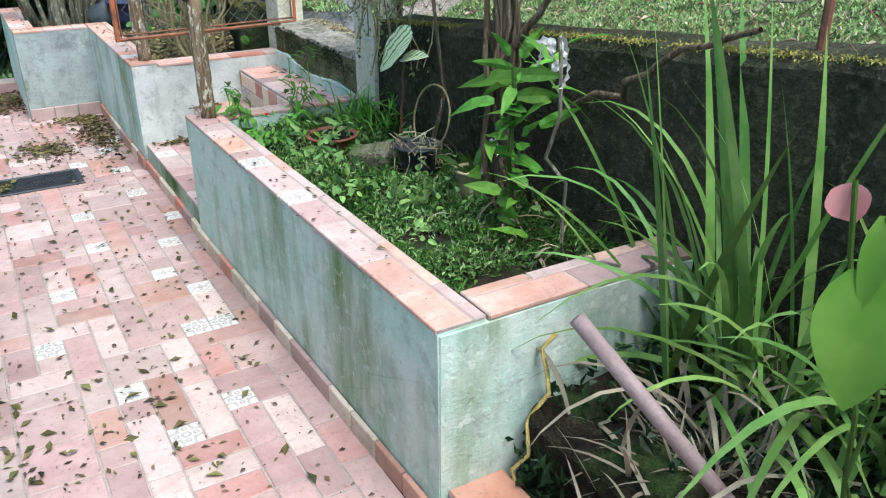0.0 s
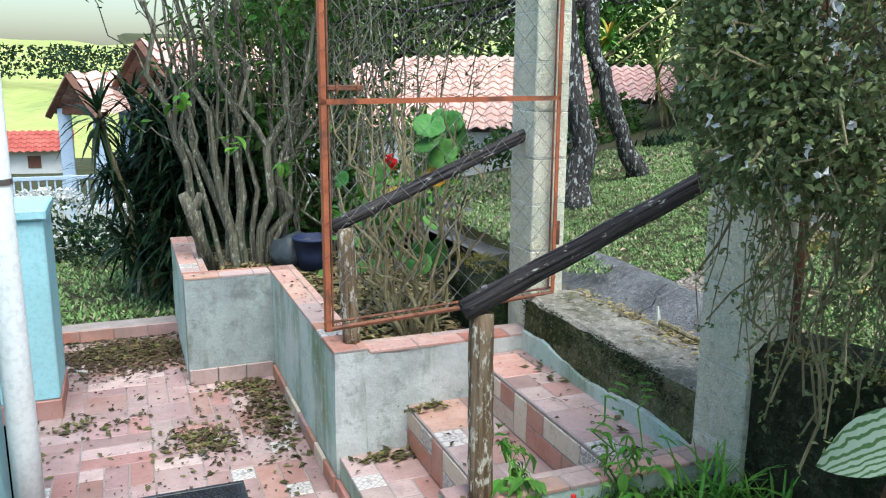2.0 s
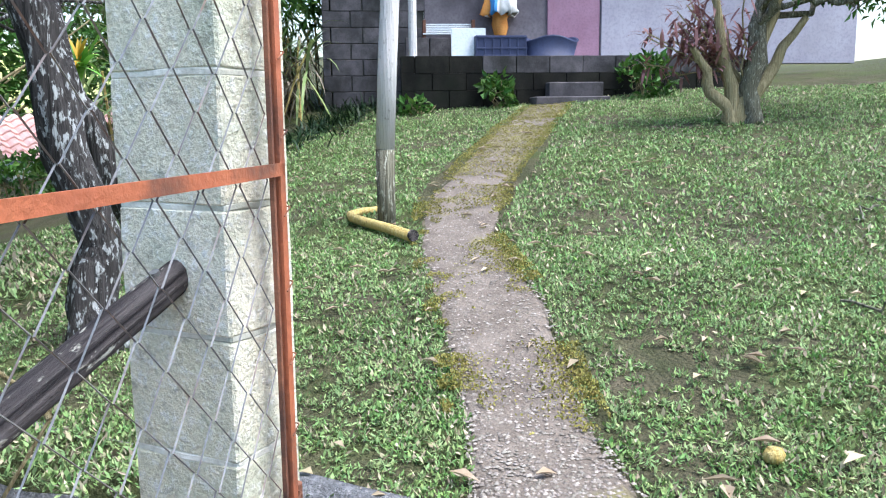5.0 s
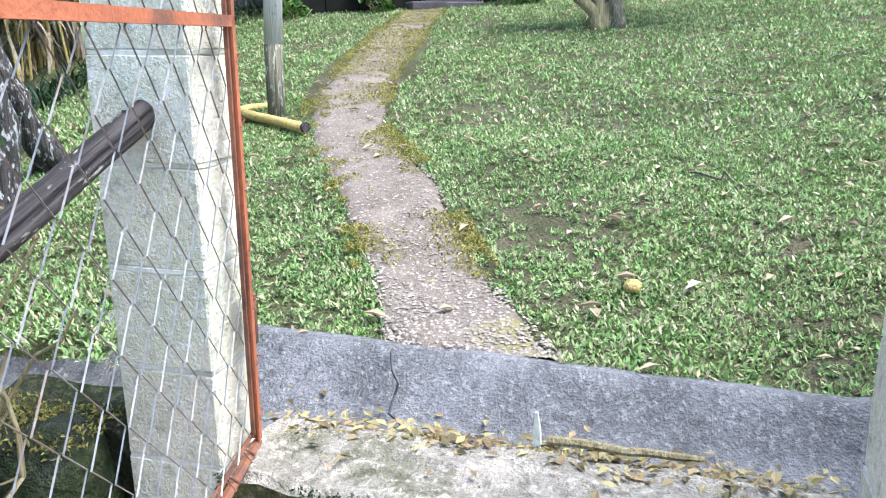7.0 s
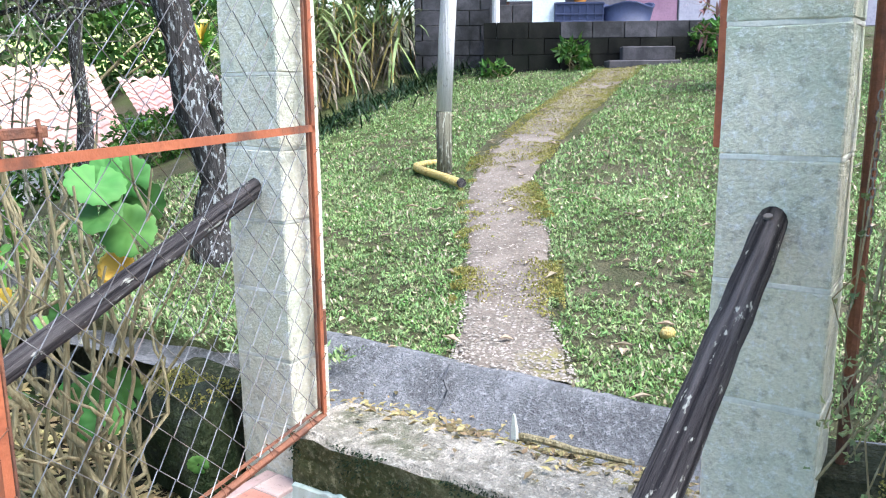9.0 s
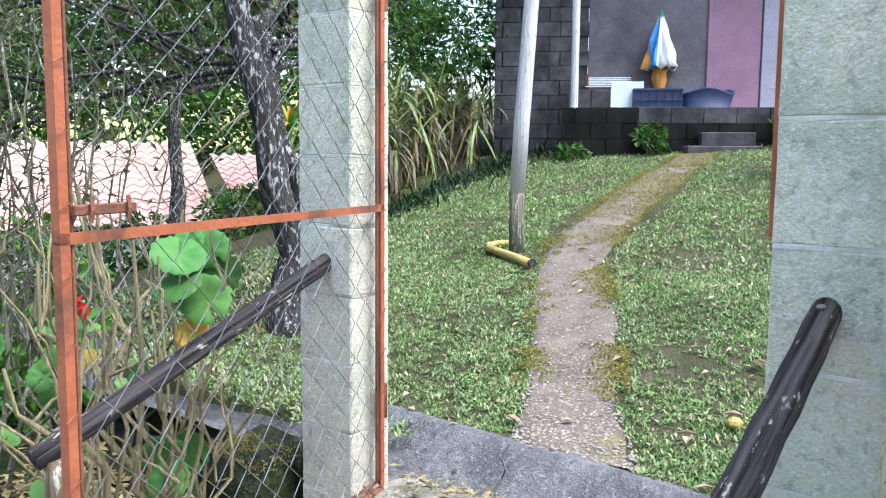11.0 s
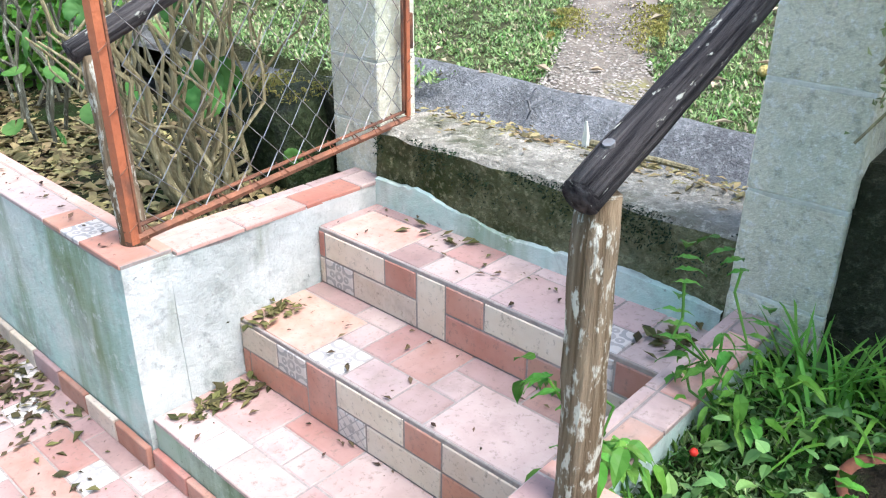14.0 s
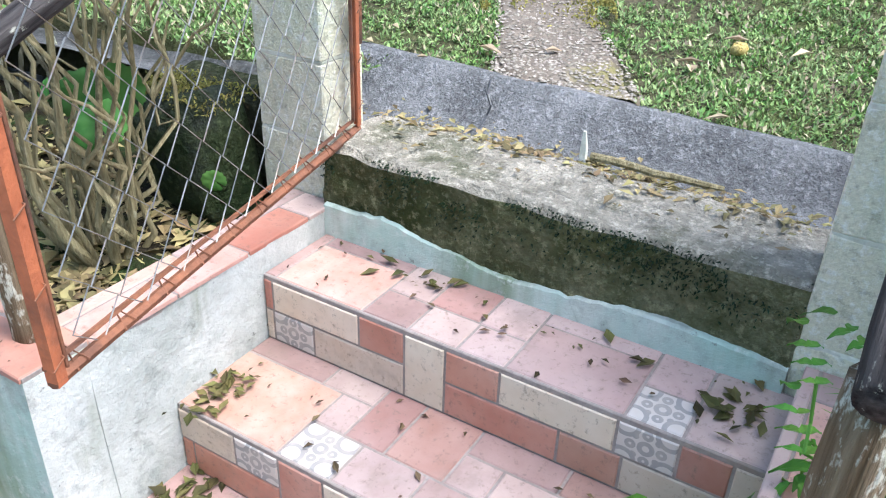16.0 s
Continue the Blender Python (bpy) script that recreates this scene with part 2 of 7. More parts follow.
M["pale_wall"] = rough_mat("pale_lilac_plaster", (0.32, 0.30, 0.35), (0.40, 0.38, 0.43), 1.5, 30, 0.9, 0.3, (0.3, 0.28, 0.3), (0.55, 0.75))
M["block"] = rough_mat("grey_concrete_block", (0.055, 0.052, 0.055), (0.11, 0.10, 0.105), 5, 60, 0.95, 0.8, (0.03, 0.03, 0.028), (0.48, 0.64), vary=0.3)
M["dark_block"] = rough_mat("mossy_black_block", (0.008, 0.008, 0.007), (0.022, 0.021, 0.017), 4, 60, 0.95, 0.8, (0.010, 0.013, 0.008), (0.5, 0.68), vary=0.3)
M["crate"] = rough_mat("navy_plastic", (0.018, 0.026, 0.07), (0.026, 0.036, 0.09), 6, 40, 0.6, 0.05)
M["black_plastic"] = rough_mat("black_plastic", (0.02, 0.022, 0.028), (0.035, 0.038, 0.045), 8, 60, 0.45, 0.1, (0.09, 0.08, 0.07), (0.6, 0.8))
M["white_board"] = rough_mat("white_board", (0.66, 0.70, 0.72), (0.7, 0.74, 0.76), 3, 40, 0.6, 0.05)
M["cloth_white"] = rough_mat("white_nylon", (0.62, 0.60, 0.56), (0.7, 0.68, 0.65), 9, 60, 0.7, 0.2)
M["cloth_blue"] = rough_mat("blue_nylon", (0.05, 0.22, 0.55), (0.08, 0.3, 0.6), 9, 60, 0.7, 0.2)
M["cloth_orange"] = rough_mat("orange_nylon", (0.6, 0.22, 0.04), (0.65, 0.3, 0.07), 9, 60, 0.7, 0.2)
M["teal_pole"] = rough_mat("teal_paint", (0.03, 0.22, 0.2), (0.05, 0.28, 0.25), 9, 60, 0.5, 0.1)
M["terracotta"] = rough_mat("terracotta_pot", (0.17, 0.06, 0.035), (0.24, 0.09, 0.05), 8, 60, 0.8, 0.3, (0.12, 0.09, 0.05), (0.5, 0.7))
M["cream_pot"] = rough_mat("cream_pot", (0.42, 0.33, 0.19), (0.5, 0.41, 0.26), 9, 60, 0.6, 0.2, (0.2, 0.16, 0.08), (0.55, 0.7))
M["stone"] = rough_mat("mossy_stone", (0.14, 0.13, 0.09), (0.22, 0.20, 0.15), 12, 80, 0.95, 1.0, (0.07, 0.10, 0.03), (0.45, 0.62), dist=0.02)
M["roof"] = rough_mat("pink_clay_tile", (0.64, 0.40, 0.34), (0.72, 0.49, 0.42), 3, 30, 0.85, 0.3, (0.42, 0.22, 0.17), (0.55, 0.75), vary=0.3)
M["house_blue"] = rough_mat("powder_blue_plaster", (0.42, 0.52, 0.66), (0.48, 0.58, 0.70), 2, 40, 0.8, 0.1)
M["dark_wood"] = rough_mat("dark_brown_timber", (0.10, 0.04, 0.025), (0.16, 0.07, 0.04), 9, 60, 0.7, 0.2)
M["house_white"] = rough_mat("white_house_wall", (0.6, 0.6, 0.58), (0.68, 0.68, 0.66), 2, 40, 0.85, 0.1)


def wood_mat(name, c0, c1, lichen, at, turn=0.0):
    """Weathered round timber: long grain, splits and pale lichen crusts."""
    m = Net(name)
    v = m.coords()
    tc = m.n.new("ShaderNodeMapping")
    tc.inputs["Rotation"].default_value = (0, radians(turn), 0)
    m.l.new(v, tc.inputs[0])

    def stretched(scale):
        mp = m.n.new("ShaderNodeMapping")
        mp.inputs["Scale"].default_value = scale
        m.l.new(tc.outputs[0], mp.inputs[0])
        return mp.outputs[0]

    g = m.noise(stretched((75, 75, 2.5)), 1.0, 6, 0.6)
    col = m.mix(m.ramp(g, 0.35, 0.65), c0, c1)
    spot = m.noise(stretched((52, 52, 20)), 1.0, 5, 0.65)
    col = m.mix(m.ramp(spot, *at), col, lichen)
    m.bump(m.math("ADD", g, m.math("MULTIPLY", spot, 0.5)), 1.0, 0.016)
    return m.done(col, 0.9, 0, 0.12)


M["rail"] = wood_mat("dark_weathered_rail", (0.014, 0.012, 0.013), (0.10, 0.088, 0.085), (0.40, 0.39, 0.33), (0.61, 0.66), -67.0)
M["post"] = wood_mat("lichened_post", (0.10, 0.065, 0.035), (0.27, 0.20, 0.13), (0.55, 0.51, 0.42), (0.53, 0.60))
M["pole"] = wood_mat("whitewashed_pole", (0.56, 0.53, 0.51), (0.64, 0.61, 0.59), (0.30, 0.27, 0.25), (0.58, 0.7))
M["log"] = wood_mat("yellow_cane_log", (0.46, 0.33, 0.10), (0.52, 0.42, 0.18), (0.2, 0.13, 0.05), (0.6, 0.7))
M["bark"] = wood_mat("grey_bark", (0.075, 0.07, 0.05), (0.185, 0.175, 0.125), (0.34, 0.34, 0.27), (0.55, 0.64))
M["tree_bark"] = wood_mat("dark_lichened_bark", (0.022, 0.020, 0.019), (0.075, 0.068, 0.064), (0.36, 0.37, 0.36), (0.55, 0.61))
M["twig"] = wood_mat("brown_twig", (0.19, 0.155, 0.08), (0.36, 0.305, 0.175), (0.40, 0.36, 0.24), (0.6, 0.7))
M["vine_bark"] = wood_mat("brown_vine_bark", (0.06, 0.042, 0.026), (0.17, 0.125, 0.08), (0.26, 0.24, 0.18), (0.60, 0.68))
M["leaf"] = leaf_mat("green_leaf", (0.040, 0.096, 0.016), (0.080, 0.168, 0.032), 0.9)
M["leaf_bright"] = leaf_mat("bright_leaf", (0.080, 0.216, 0.024), (0.144, 0.296, 0.048), 0.6)
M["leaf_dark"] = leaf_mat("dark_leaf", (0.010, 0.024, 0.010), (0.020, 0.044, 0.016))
M["leaf_olive"] = leaf_mat("olive_leaf", (0.080, 0.104, 0.040), (0.136, 0.160, 0.072), 0.7)
M["leaf_yellow"] = leaf_mat("yellow_leaf", (0.50, 0.30, 0.03), (0.55, 0.38, 0.06), 0.3)
M["grass"] = leaf_mat("lawn_grass", (0.14, 0.24, 0.07), (0.27, 0.35, 0.155), 1.0, 0.75)
M["clover"] = leaf_mat("clover_leaf", (0.13, 0.25, 0.06), (0.22, 0.35, 0.12), 0.8, 0.7)
M["grass_dry"] = leaf_mat("dry_grass", (0.40, 0.36, 0.25), (0.22, 0.18, 0.11), 1.2, 0.8, 0.1)
M["litter"] = leaf_mat("fallen_leaves", (0.17, 0.13, 0.065), (0.32, 0.265, 0.12), 1.2, 0.7, 0.1)
M["litter_green"] = leaf_mat("fallen_green_leaves", (0.055, 0.05, 0.02), (0.16, 0.145, 0.05), 1.2, 0.7, 0.1)
M["litter_brown"] = leaf_mat("brown_crumbs", (0.07, 0.045, 0.028), (0.14, 0.095, 0.055), 1.0, 0.8, 0.1)
M["strap"] = leaf_mat("strap_leaf", (0.085, 0.175, 0.036), (0.17, 0.27, 0.075), 0.7)
M["dry_leaf"] = leaf_mat("withered_leaf", (0.28, 0.22, 0.14), (0.40, 0.33, 0.23), 0.7, 0.8, 0.15)
M["petal_pink"] = leaf_mat("pink_petal", (0.72, 0.25, 0.24), (0.78, 0.36, 0.34), 0.1)
M["petal_red"] = leaf_mat("red_petal", (0.6, 0.02, 0.02), (0.65, 0.05, 0.03), 0.1)
M["petal_white"] = leaf_mat("white_petal", (0.7, 0.7, 0.66), (0.75, 0.74, 0.72), 0.2)
M["cane_dry"] = leaf_mat("dry_cane_leaf", (0.15, 0.125, 0.09), (0.27, 0.235, 0.17), 0.8, 0.8, 0.1)
M["cane_leaf"] = leaf_mat("cane_leaf", (0.14, 0.22, 0.06), (0.25, 0.29, 0.13), 0.6)
M["moss"] = leaf_mat("moss", (0.20, 0.19, 0.045), (0.30, 0.265, 0.08), 0.8, 0.8, 0.1)
M["geranium"] = leaf_mat("geranium_leaf", (0.045, 0.14, 0.026), (0.10, 0.22, 0.052), 0.6, 0.6, 0.08)
M["vine_leaf"] = leaf_mat("vine_leaf", (0.15, 0.19, 0.065), (0.30, 0.33, 0.15), 0.9)
M["spider"] = leaf_mat("spider_leaf", (0.11, 0.28, 0.03), (0.19, 0.40, 0.06), 0.6)
M["grey_plaster"] = plaster_mat("grey_weathered_plaster", (0.36, 0.40, 0.38), (0.26, 0.28, 0.27), (0.10, 0.13, 0.06), (0.56, 0.66))
M["algae_mint"] = plaster_mat("algae_covered_plaster", (0.30, 0.40, 0.28), (0.36, 0.42, 0.34), (0.07, 0.11, 0.03), (0.44, 0.60))
M["sack_grey"] = rough_mat("blue_grey_sack", (0.035, 0.045, 0.055), (0.075, 0.09, 0.10), 9, 60, 0.6, 0.5, (0.06, 0.06, 0.05), (0.5, 0.7))
M["hill"] = rough_mat("far_meadow", (0.34, 0.39, 0.12), (0.46, 0.48, 0.17), 0.05, 0.6, 1.0, 0.1, (0.20, 0.25, 0.09), (0.55, 0.66))


# ---- mesh helpers ----
def link(name, bm, material, parent=None, label="", smooth=False):
    me = bpy.data.meshes.new(name)
    bm.to_mesh(me)
    bm.free()
    if smooth:
        me.polygons.foreach_set("use_smooth", [True] * len(me.polygons))
    me.materials.append(M[material])
    ob = new(name, me)
    if parent is not None:
        ob.parent = parent
        ob.matrix_parent_inverse = parent.matrix_world.inverted()
    return tagged(ob, label)


def part(name, bm, material, parent, label="", smooth=False):
    return link(name, bm, material, parent, label, smooth)


def thing(name, label, category, group="", kind="", at=(0, 0, 0)):
    ob = new(name)
    ob.matrix_world = pose(*at)
    ob.empty_display_size = 0.1
    bpy.context.view_layer.update()
    return tagged(ob, label, category, group, kind)


def box(x0, x1, y0, y1, z0, z1, bevel=0.004, bm=None, m=None):
    bm = bm or bmesh.new()
    vs = [bm.verts.new((x, y, z)) for z in (z0, z1) for y in (y0, y1) for x in (x0, x1)]
    fs = [(0, 2, 3, 1), (4, 5, 7, 6), (0, 1, 5, 4), (2, 6, 7, 3), (0, 4, 6, 2), (1, 3, 7, 5)]
    faces = [bm.faces.new([vs[i] for i in f]) for f in fs]
    if bevel:
        edges = list({e for f in faces for e in f.edges})
        r = bmesh.ops.bevel(bm, geom=edges, offset=bevel, segments=1, affect="EDGES")
        vs = list({v for f in r["faces"] for v in f.verts})
    if m is not None:
        bmesh.ops.transform(bm, matrix=m, verts=[v for v in vs if v.is_valid])
    return bm


def rough_up(bm, amount, scale=6.0, cuts=0, seed=0.0):
    """Subdivides and makes the faces and edges uneven."""
    if cuts:
        bmesh.ops.subdivide_edges(bm, edges=bm.edges[:], cuts=cuts, use_grid_fill=True)
    for v in bm.verts:
        p = v.co * scale + Vector((seed, seed * 2, 0))
        v.co += amount * noise.noise_vector(p)
    return bm


def tube(pts, radii, sides=7, bm=None, cap=True, wobble=0.0):
    bm = bm or bmesh.new()
    pts = [Vector(p) for p in pts]
    if not hasattr(radii, "__len__"):
        radii = [radii] * len(pts)
    rings, up = [], None
    for i, p in enumerate(pts):
        d = (pts[min(i + 1, len(pts) - 1)] - pts[max(i - 1, 0)]).normalized()
        if up is None:
            up = d.orthogonal().normalized()
        up = (up - d * up.dot(d)).normalized()
        side = d.cross(up)
        ring = []
        for k in range(sides):
            a = 2 * math.pi * k / sides
            r = radii[i] * (1 + wobble * noise.noise(p * 9 + Vector((k * 3.1, 0, 0))))
            ring.append(bm.verts.new(p + r * (math.cos(a) * up + math.sin(a) * side)))
        rings.append(ring)
    for r0, r1 in zip(rings, rings[1:]):
        for k in range(sides):
            bm.faces.new((r0[k], r0[(k + 1) % sides], r1[(k + 1) % sides], r1[k]))
    if cap:
        bm.faces.new(rings[0][::-1])
        bm.faces.new(rings[-1])
    return bm


def lathe(profile, sides=20, centre=(0, 0, 0), bm=None):
    bm = bm or bmesh.new()
    c = Vector(centre)
    rings = [[bm.verts.new(c + Vector((r * math.cos(2 * math.pi * k / sides), r * math.sin(2 * math.pi * k / sides), z))) for k in range(sides)] for r, z in profile]
    for r0, r1 in zip(rings, rings[1:]):
        for k in range(sides):
            bm.faces.new((r0[k], r0[(k + 1) % sides], r1[(k + 1) % sides], r1[k]))
    return bm


class Leaves:
    """Gathers many small leaves and writes them as one mesh."""

    def __init__(self):
        self.v, self.f = [], []

    def add(self, base, along, normal, length, width, fold=0.25, droop=0.15):
        b, d, n = Vector(base), Vector(along).normalized(), Vector(normal)
        s = d.cross(n)
        s = s.normalized() if s.length > 1e-4 else d.orthogonal().normalized()
        n = s.cross(d)
        k = len(self.v)
        mid = b + d * length * 0.45
        self.v += [b, mid + s * width * 0.5 + n * width * fold, mid - s * width * 0.5 + n * width * fold, b + d * length - n * length * droop]
        self.f += [(k, k + 1, k + 3), (k, k + 3, k + 2)]

    def full(self, base, along, normal, length, width, droop=0.25, ripple=0.0, notch=0.0, steps=6):
        """A large leaf with a smooth outline, a crease and a bend."""
        b, d, n = Vector(base), Vector(along).normalized(), Vector(normal)
        s = d.cross(n).normalized()
        n = s.cross(d)
        k = len(self.v)
        for i in range(steps + 1):
            t = i / steps
            w = width * 0.5 * math.sin(math.pi * min(1, t * 0.93 + 0.07) ** 0.75) ** 0.85
            c = b + d * length * (t - notch * 0.0) - n * length * droop * t * t
            rip = ripple * width * math.sin(t * 14)
            self.v += [c + s * w + n * (w * 0.28 + rip), c, c - s * w + n * (w * 0.28 - rip)]
        for i in range(steps):
            a = k + 3 * i
            self.f += [(a, a + 1, a + 4, a + 3), (a + 1, a + 2, a + 5, a + 4)]

    def blade(self, base, along, length, width, droop=0.5, steps=6, twist=0.0):
        """A long strap leaf that arches over."""
        b, d = Vector(base), Vector(along).normalized()
        flat = Vector((d.x, d.y, 0))
        flat = flat.normalized() if flat.length > 1e-3 else Vector((1, 0, 0))
        s = flat.cross(Vector((0, 0, 1)))
        s = (s + Vector((0, 0, twist))).normalized()
        k = len(self.v)
        p = b.copy()
        for i in range(steps + 1):
            t = i / steps
            w = width * 0.5 * (1 - t ** 3) * (0.6 + 0.4 * min(1, 4 * t))
            self.v += [p + s * w, p - s * w]
            d = (d + Vector((0, 0, -1)) * droop / steps * (0.4 + 1.6 * t) + flat * droop * 0.15 / steps).normalized()
            p = p + d * length / steps
        for i in range(steps):
            a = k + 2 * i
            self.f.append((a, a + 1, a + 3, a + 2))

    def link(self, name, material, parent=None, label="", smooth=False):
        me = bpy.data.meshes.new(name)
        me.from_pydata([tuple(v) for v in self.v], [], self.f)
        if smooth:
            me.polygons.foreach_set("use_smooth", [True] * len(me.polygons))
        me.materials.append(M[material])
        ob = new(name, me)
        if parent is not None:
            ob.parent = parent
            ob.matrix_parent_inverse = parent.matrix_world.inverted()
        return tagged(ob, label)


R = random.Random(7)


def rdir(up=0.0):
    v = Vector((R.gauss(0, 1), R.gauss(0, 1), R.gauss(0, 1) + up))
    return v.normalized()


def bent(p0, p1, n=6, sway=0.05):
    """A crooked line from p0 to p1."""
    p0, p1 = Vector(p0), Vector(p1)
    off = Vector((R.uniform(0, 50), R.uniform(0, 50), 0))
    return [p0.lerp(p1, i / n) + sway * math.sin(math.pi * i / n) ** 0.6 * noise.noise_vector(off + Vector((0, 0, i * 0.9))) * 1.5 for i in range(n + 1)]


def lawn_z(x, y):
    """The hillside: up towards the house behind, and up to the south behind the planter."""
    z = 0.735 + 0.145 * max(0.0, x - 2.24)
    s = max(0.0, 3.6 - y)
    z += 0.16 * s / (1 + 0.1 * s) 
    n = max(0.0, y - 6.5)
    z -= (0.075 * n + 0.012 * n * n) * max(0.0, min(1.0, (9.5 - x) / 4))
    return z + 0.02 * noise.noise(Vector((x * 1.3, y * 1.3, 0))) + 0.012 * noise.noise(Vector((x * 4, y * 4, 3)))


# ---- the large structure ----
def setting(name, bm, material, label, category, smooth=False):
    return tagged(link(name, bm, material, smooth=smooth), label, category, kind="structure")


patio = setting("floor", box(-0.42, 0.78, -1.6, 7.06, -0.12, -0.0015, 0), "grout", "patio floor of salmon and cream rustic tiles with fallen leaves", "floor")
house_wall = setting("wall_house", box(-0.62, -0.42, -1.6, 4.86, -0.05, 1.9, 0.006), "blue_paint", "light blue painted house wall beside the patio", "wall")
part("skirting", box(-0.42, -0.395, -1.6, 4.86, 0.0, 0.09, 0.004), "tile_red", house_wall, "row of terracotta skirting tiles")
back_wall = setting("wall_back", box(-0.62, 2.3, -1.8, -1.6, -0.05, 2.0, 0.004), "blue_paint", "plain light blue wall closing the patio", "wall")

# planter walls with capping, mint limewash
wall_a = setting("wall_planter", rough_up(box(0.77, 0.905, 1.405, 3.53, -0.02, 0.588, 0), 0.004, 3, 8), "mint", "mint green plastered planter wall streaked with algae", "planter wall")
wall_a2 = setting("wall_planter_end", rough_up(box(0.775, 1.60, 1.399, 1.54, -0.1, 0.584, 0), 0.003, 3, 6, 2), "mint", "mint green plastered end wall of the planter, stained", "planter wall")
wall_a3 = setting("wall_step_side", rough_up(box(0.905, 1.60, 3.44, 3.53, -0.02, 0.575, 0), 0.003, 3, 5, 3), "mint", "low plastered wall between the planter and the steps", "planter wall")
wall_c = setting("wall_bed", rough_up(box(0.77, 0.905, 4.67, 6.21, -0.02, 0.588, 0), 0.004, 3, 8, 4), "mint", "mint green plastered wall of the raised bed with algae runs", "planter wall")
wall_c2 = setting("wall_bed_steps", rough_up(box(0.895, 1.63, 4.669, 4.80, -0.02, 0.578, 0), 0.005, 4, 8, 5), "white_plaster", "pale worn plaster wall beside the steps", "planter wall")
wall_b = setting("wall_bed_front", rough_up(box(0.305, 0.77, 6.08, 6.21, -0.02, 0.588, 0), 0.004, 3, 6, 6), "grey_plaster", "grey weathered plaster wall of the raised bed", "planter wall")
wall_b2 = setting("wall_bed_side", rough_up(box(0.305, 0.44, 6.21, 7.25, -0.02, 0.588, 0), 0.004, 3, 6, 7), "mint", "mint green plastered side wall of the raised bed", "planter wall")
kerb_low = setting("kerb_garden", rough_up(box(-1.6, 0.305, 7.06, 7.2, -0.05, 0.085, 0.006), 0.004, 5, 3), "grout", "low cement kerb with tile edge at the patio's end", "kerb")

wall_c.data.materials.append(M["white_plaster"])
for f in wall_c.data.polygons:
    if f.normal.y < -0.6:
        f.material_index = 1

# retaining wall along the yard
bm = bmesh.new()
N = 24
for (x0, x1) in ((1.62, 1.82),):
    rows = []
    for i in range(N + 1):
        y = -1.6 + (3.37 + 1.6) * i / N
        top = 0.955 + 0.105 * max(0, 3.3 - y) + 0.02 * noise.noise(Vector((y * 3, 0, 0)))
        w = 0.012 * noise.noise(Vector((y * 5, 4, 0)))
        rows.append([bm.verts.new(c) for c in ((x0 + w, y, -0.1), (x0 + w, y, 0.4), (x0 + w * 2, y, top - 0.03), (x0 + 0.03, y, top), (x1, y, top + 0.01), (x1, y, -0.1))])
    for a, b in zip(rows, rows[1:]):
        for k in range(5):
            bm.faces.new((a[k], a[k + 1], b[k + 1], b[k]))
    bm.faces.new(rows[0]), bm.faces.new(rows[-1][::-1])
ret_wall = setting("wall_retaining", bm, "moss_wall", "dark mossy retaining wall behind the planter", "retaining wall")
moss = Leaves()
for i in range(5200):
    y = R.uniform(-0.5, 3.3)
    top = 0.955 + 0.105 * max(0, 3.3 - y)
    if noise.noise(Vector((y * 2.2, 7, 0))) > -0.15:
        moss.add((R.gauss(1.655, 0.028), y, top + 0.004), rdir(0.6), (0, 0, 1), R.uniform(0.006, 0.014), 0.006)
tagged(moss.link("moss", "moss"), "yellow-green moss crust on the retaining wall's top", "moss", kind="stuff")

ledge = setting("wall_sill", rough_up(rough_up(box(1.60, 1.86, 3.55, 4.69, 0.40, 0.752, 0.015), 0.014, 7, 14), 0.007, 31), "ledge", "rough gravelly concrete sill of the gateway, mossy below", "sill")
ledge.data.materials.append(M["sill_front"])
for f in ledge.data.polygons:
    if f.normal.x < -0.6 and f.center.z < 0.735:
        f.material_index = 1
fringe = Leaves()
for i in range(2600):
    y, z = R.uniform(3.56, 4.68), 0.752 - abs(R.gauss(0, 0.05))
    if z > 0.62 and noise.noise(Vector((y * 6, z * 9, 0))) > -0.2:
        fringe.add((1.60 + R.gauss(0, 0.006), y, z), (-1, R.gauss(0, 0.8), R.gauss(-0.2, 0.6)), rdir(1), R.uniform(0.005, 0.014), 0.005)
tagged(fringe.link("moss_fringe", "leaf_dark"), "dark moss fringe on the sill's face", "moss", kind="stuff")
bm = bmesh.new()
cols = []
for i in range(111):
    y = 3.56 + 1.11 * i / 110
    h = 0.575 + 0.02 * (y - 3.56) + 0.045 * noise.noise(Vector((y * 2.3, 1, 0))) + 0.025 * noise.noise(Vector((y * 6.1, 5, 0))) + 0.006 * noise.noise(Vector((y * 41, 9, 0)))
    cols.append([bm.verts.new(c) for c in ((1.588, y, 0.50), (1.588, y, h - 0.004), (1.598, y, h), (1.612, y, h))])
for a, b in zip(cols, cols[1:]):
    for k in range(3):
        bm.faces.new((a[k], b[k], b[k + 1], a[k + 1]))
part("paint_band", bm, "mint", ledge, "peeling mint green plaster band")

wall_n = setting("wall_retaining_north", rough_up(box(1.66, 1.82, 4.90, 5.35, -0.05, 0.78, 0.02), 0.03, 5, 6), "moss_wall", "mossy low retaining wall behind the raised bed", "retaining wall")

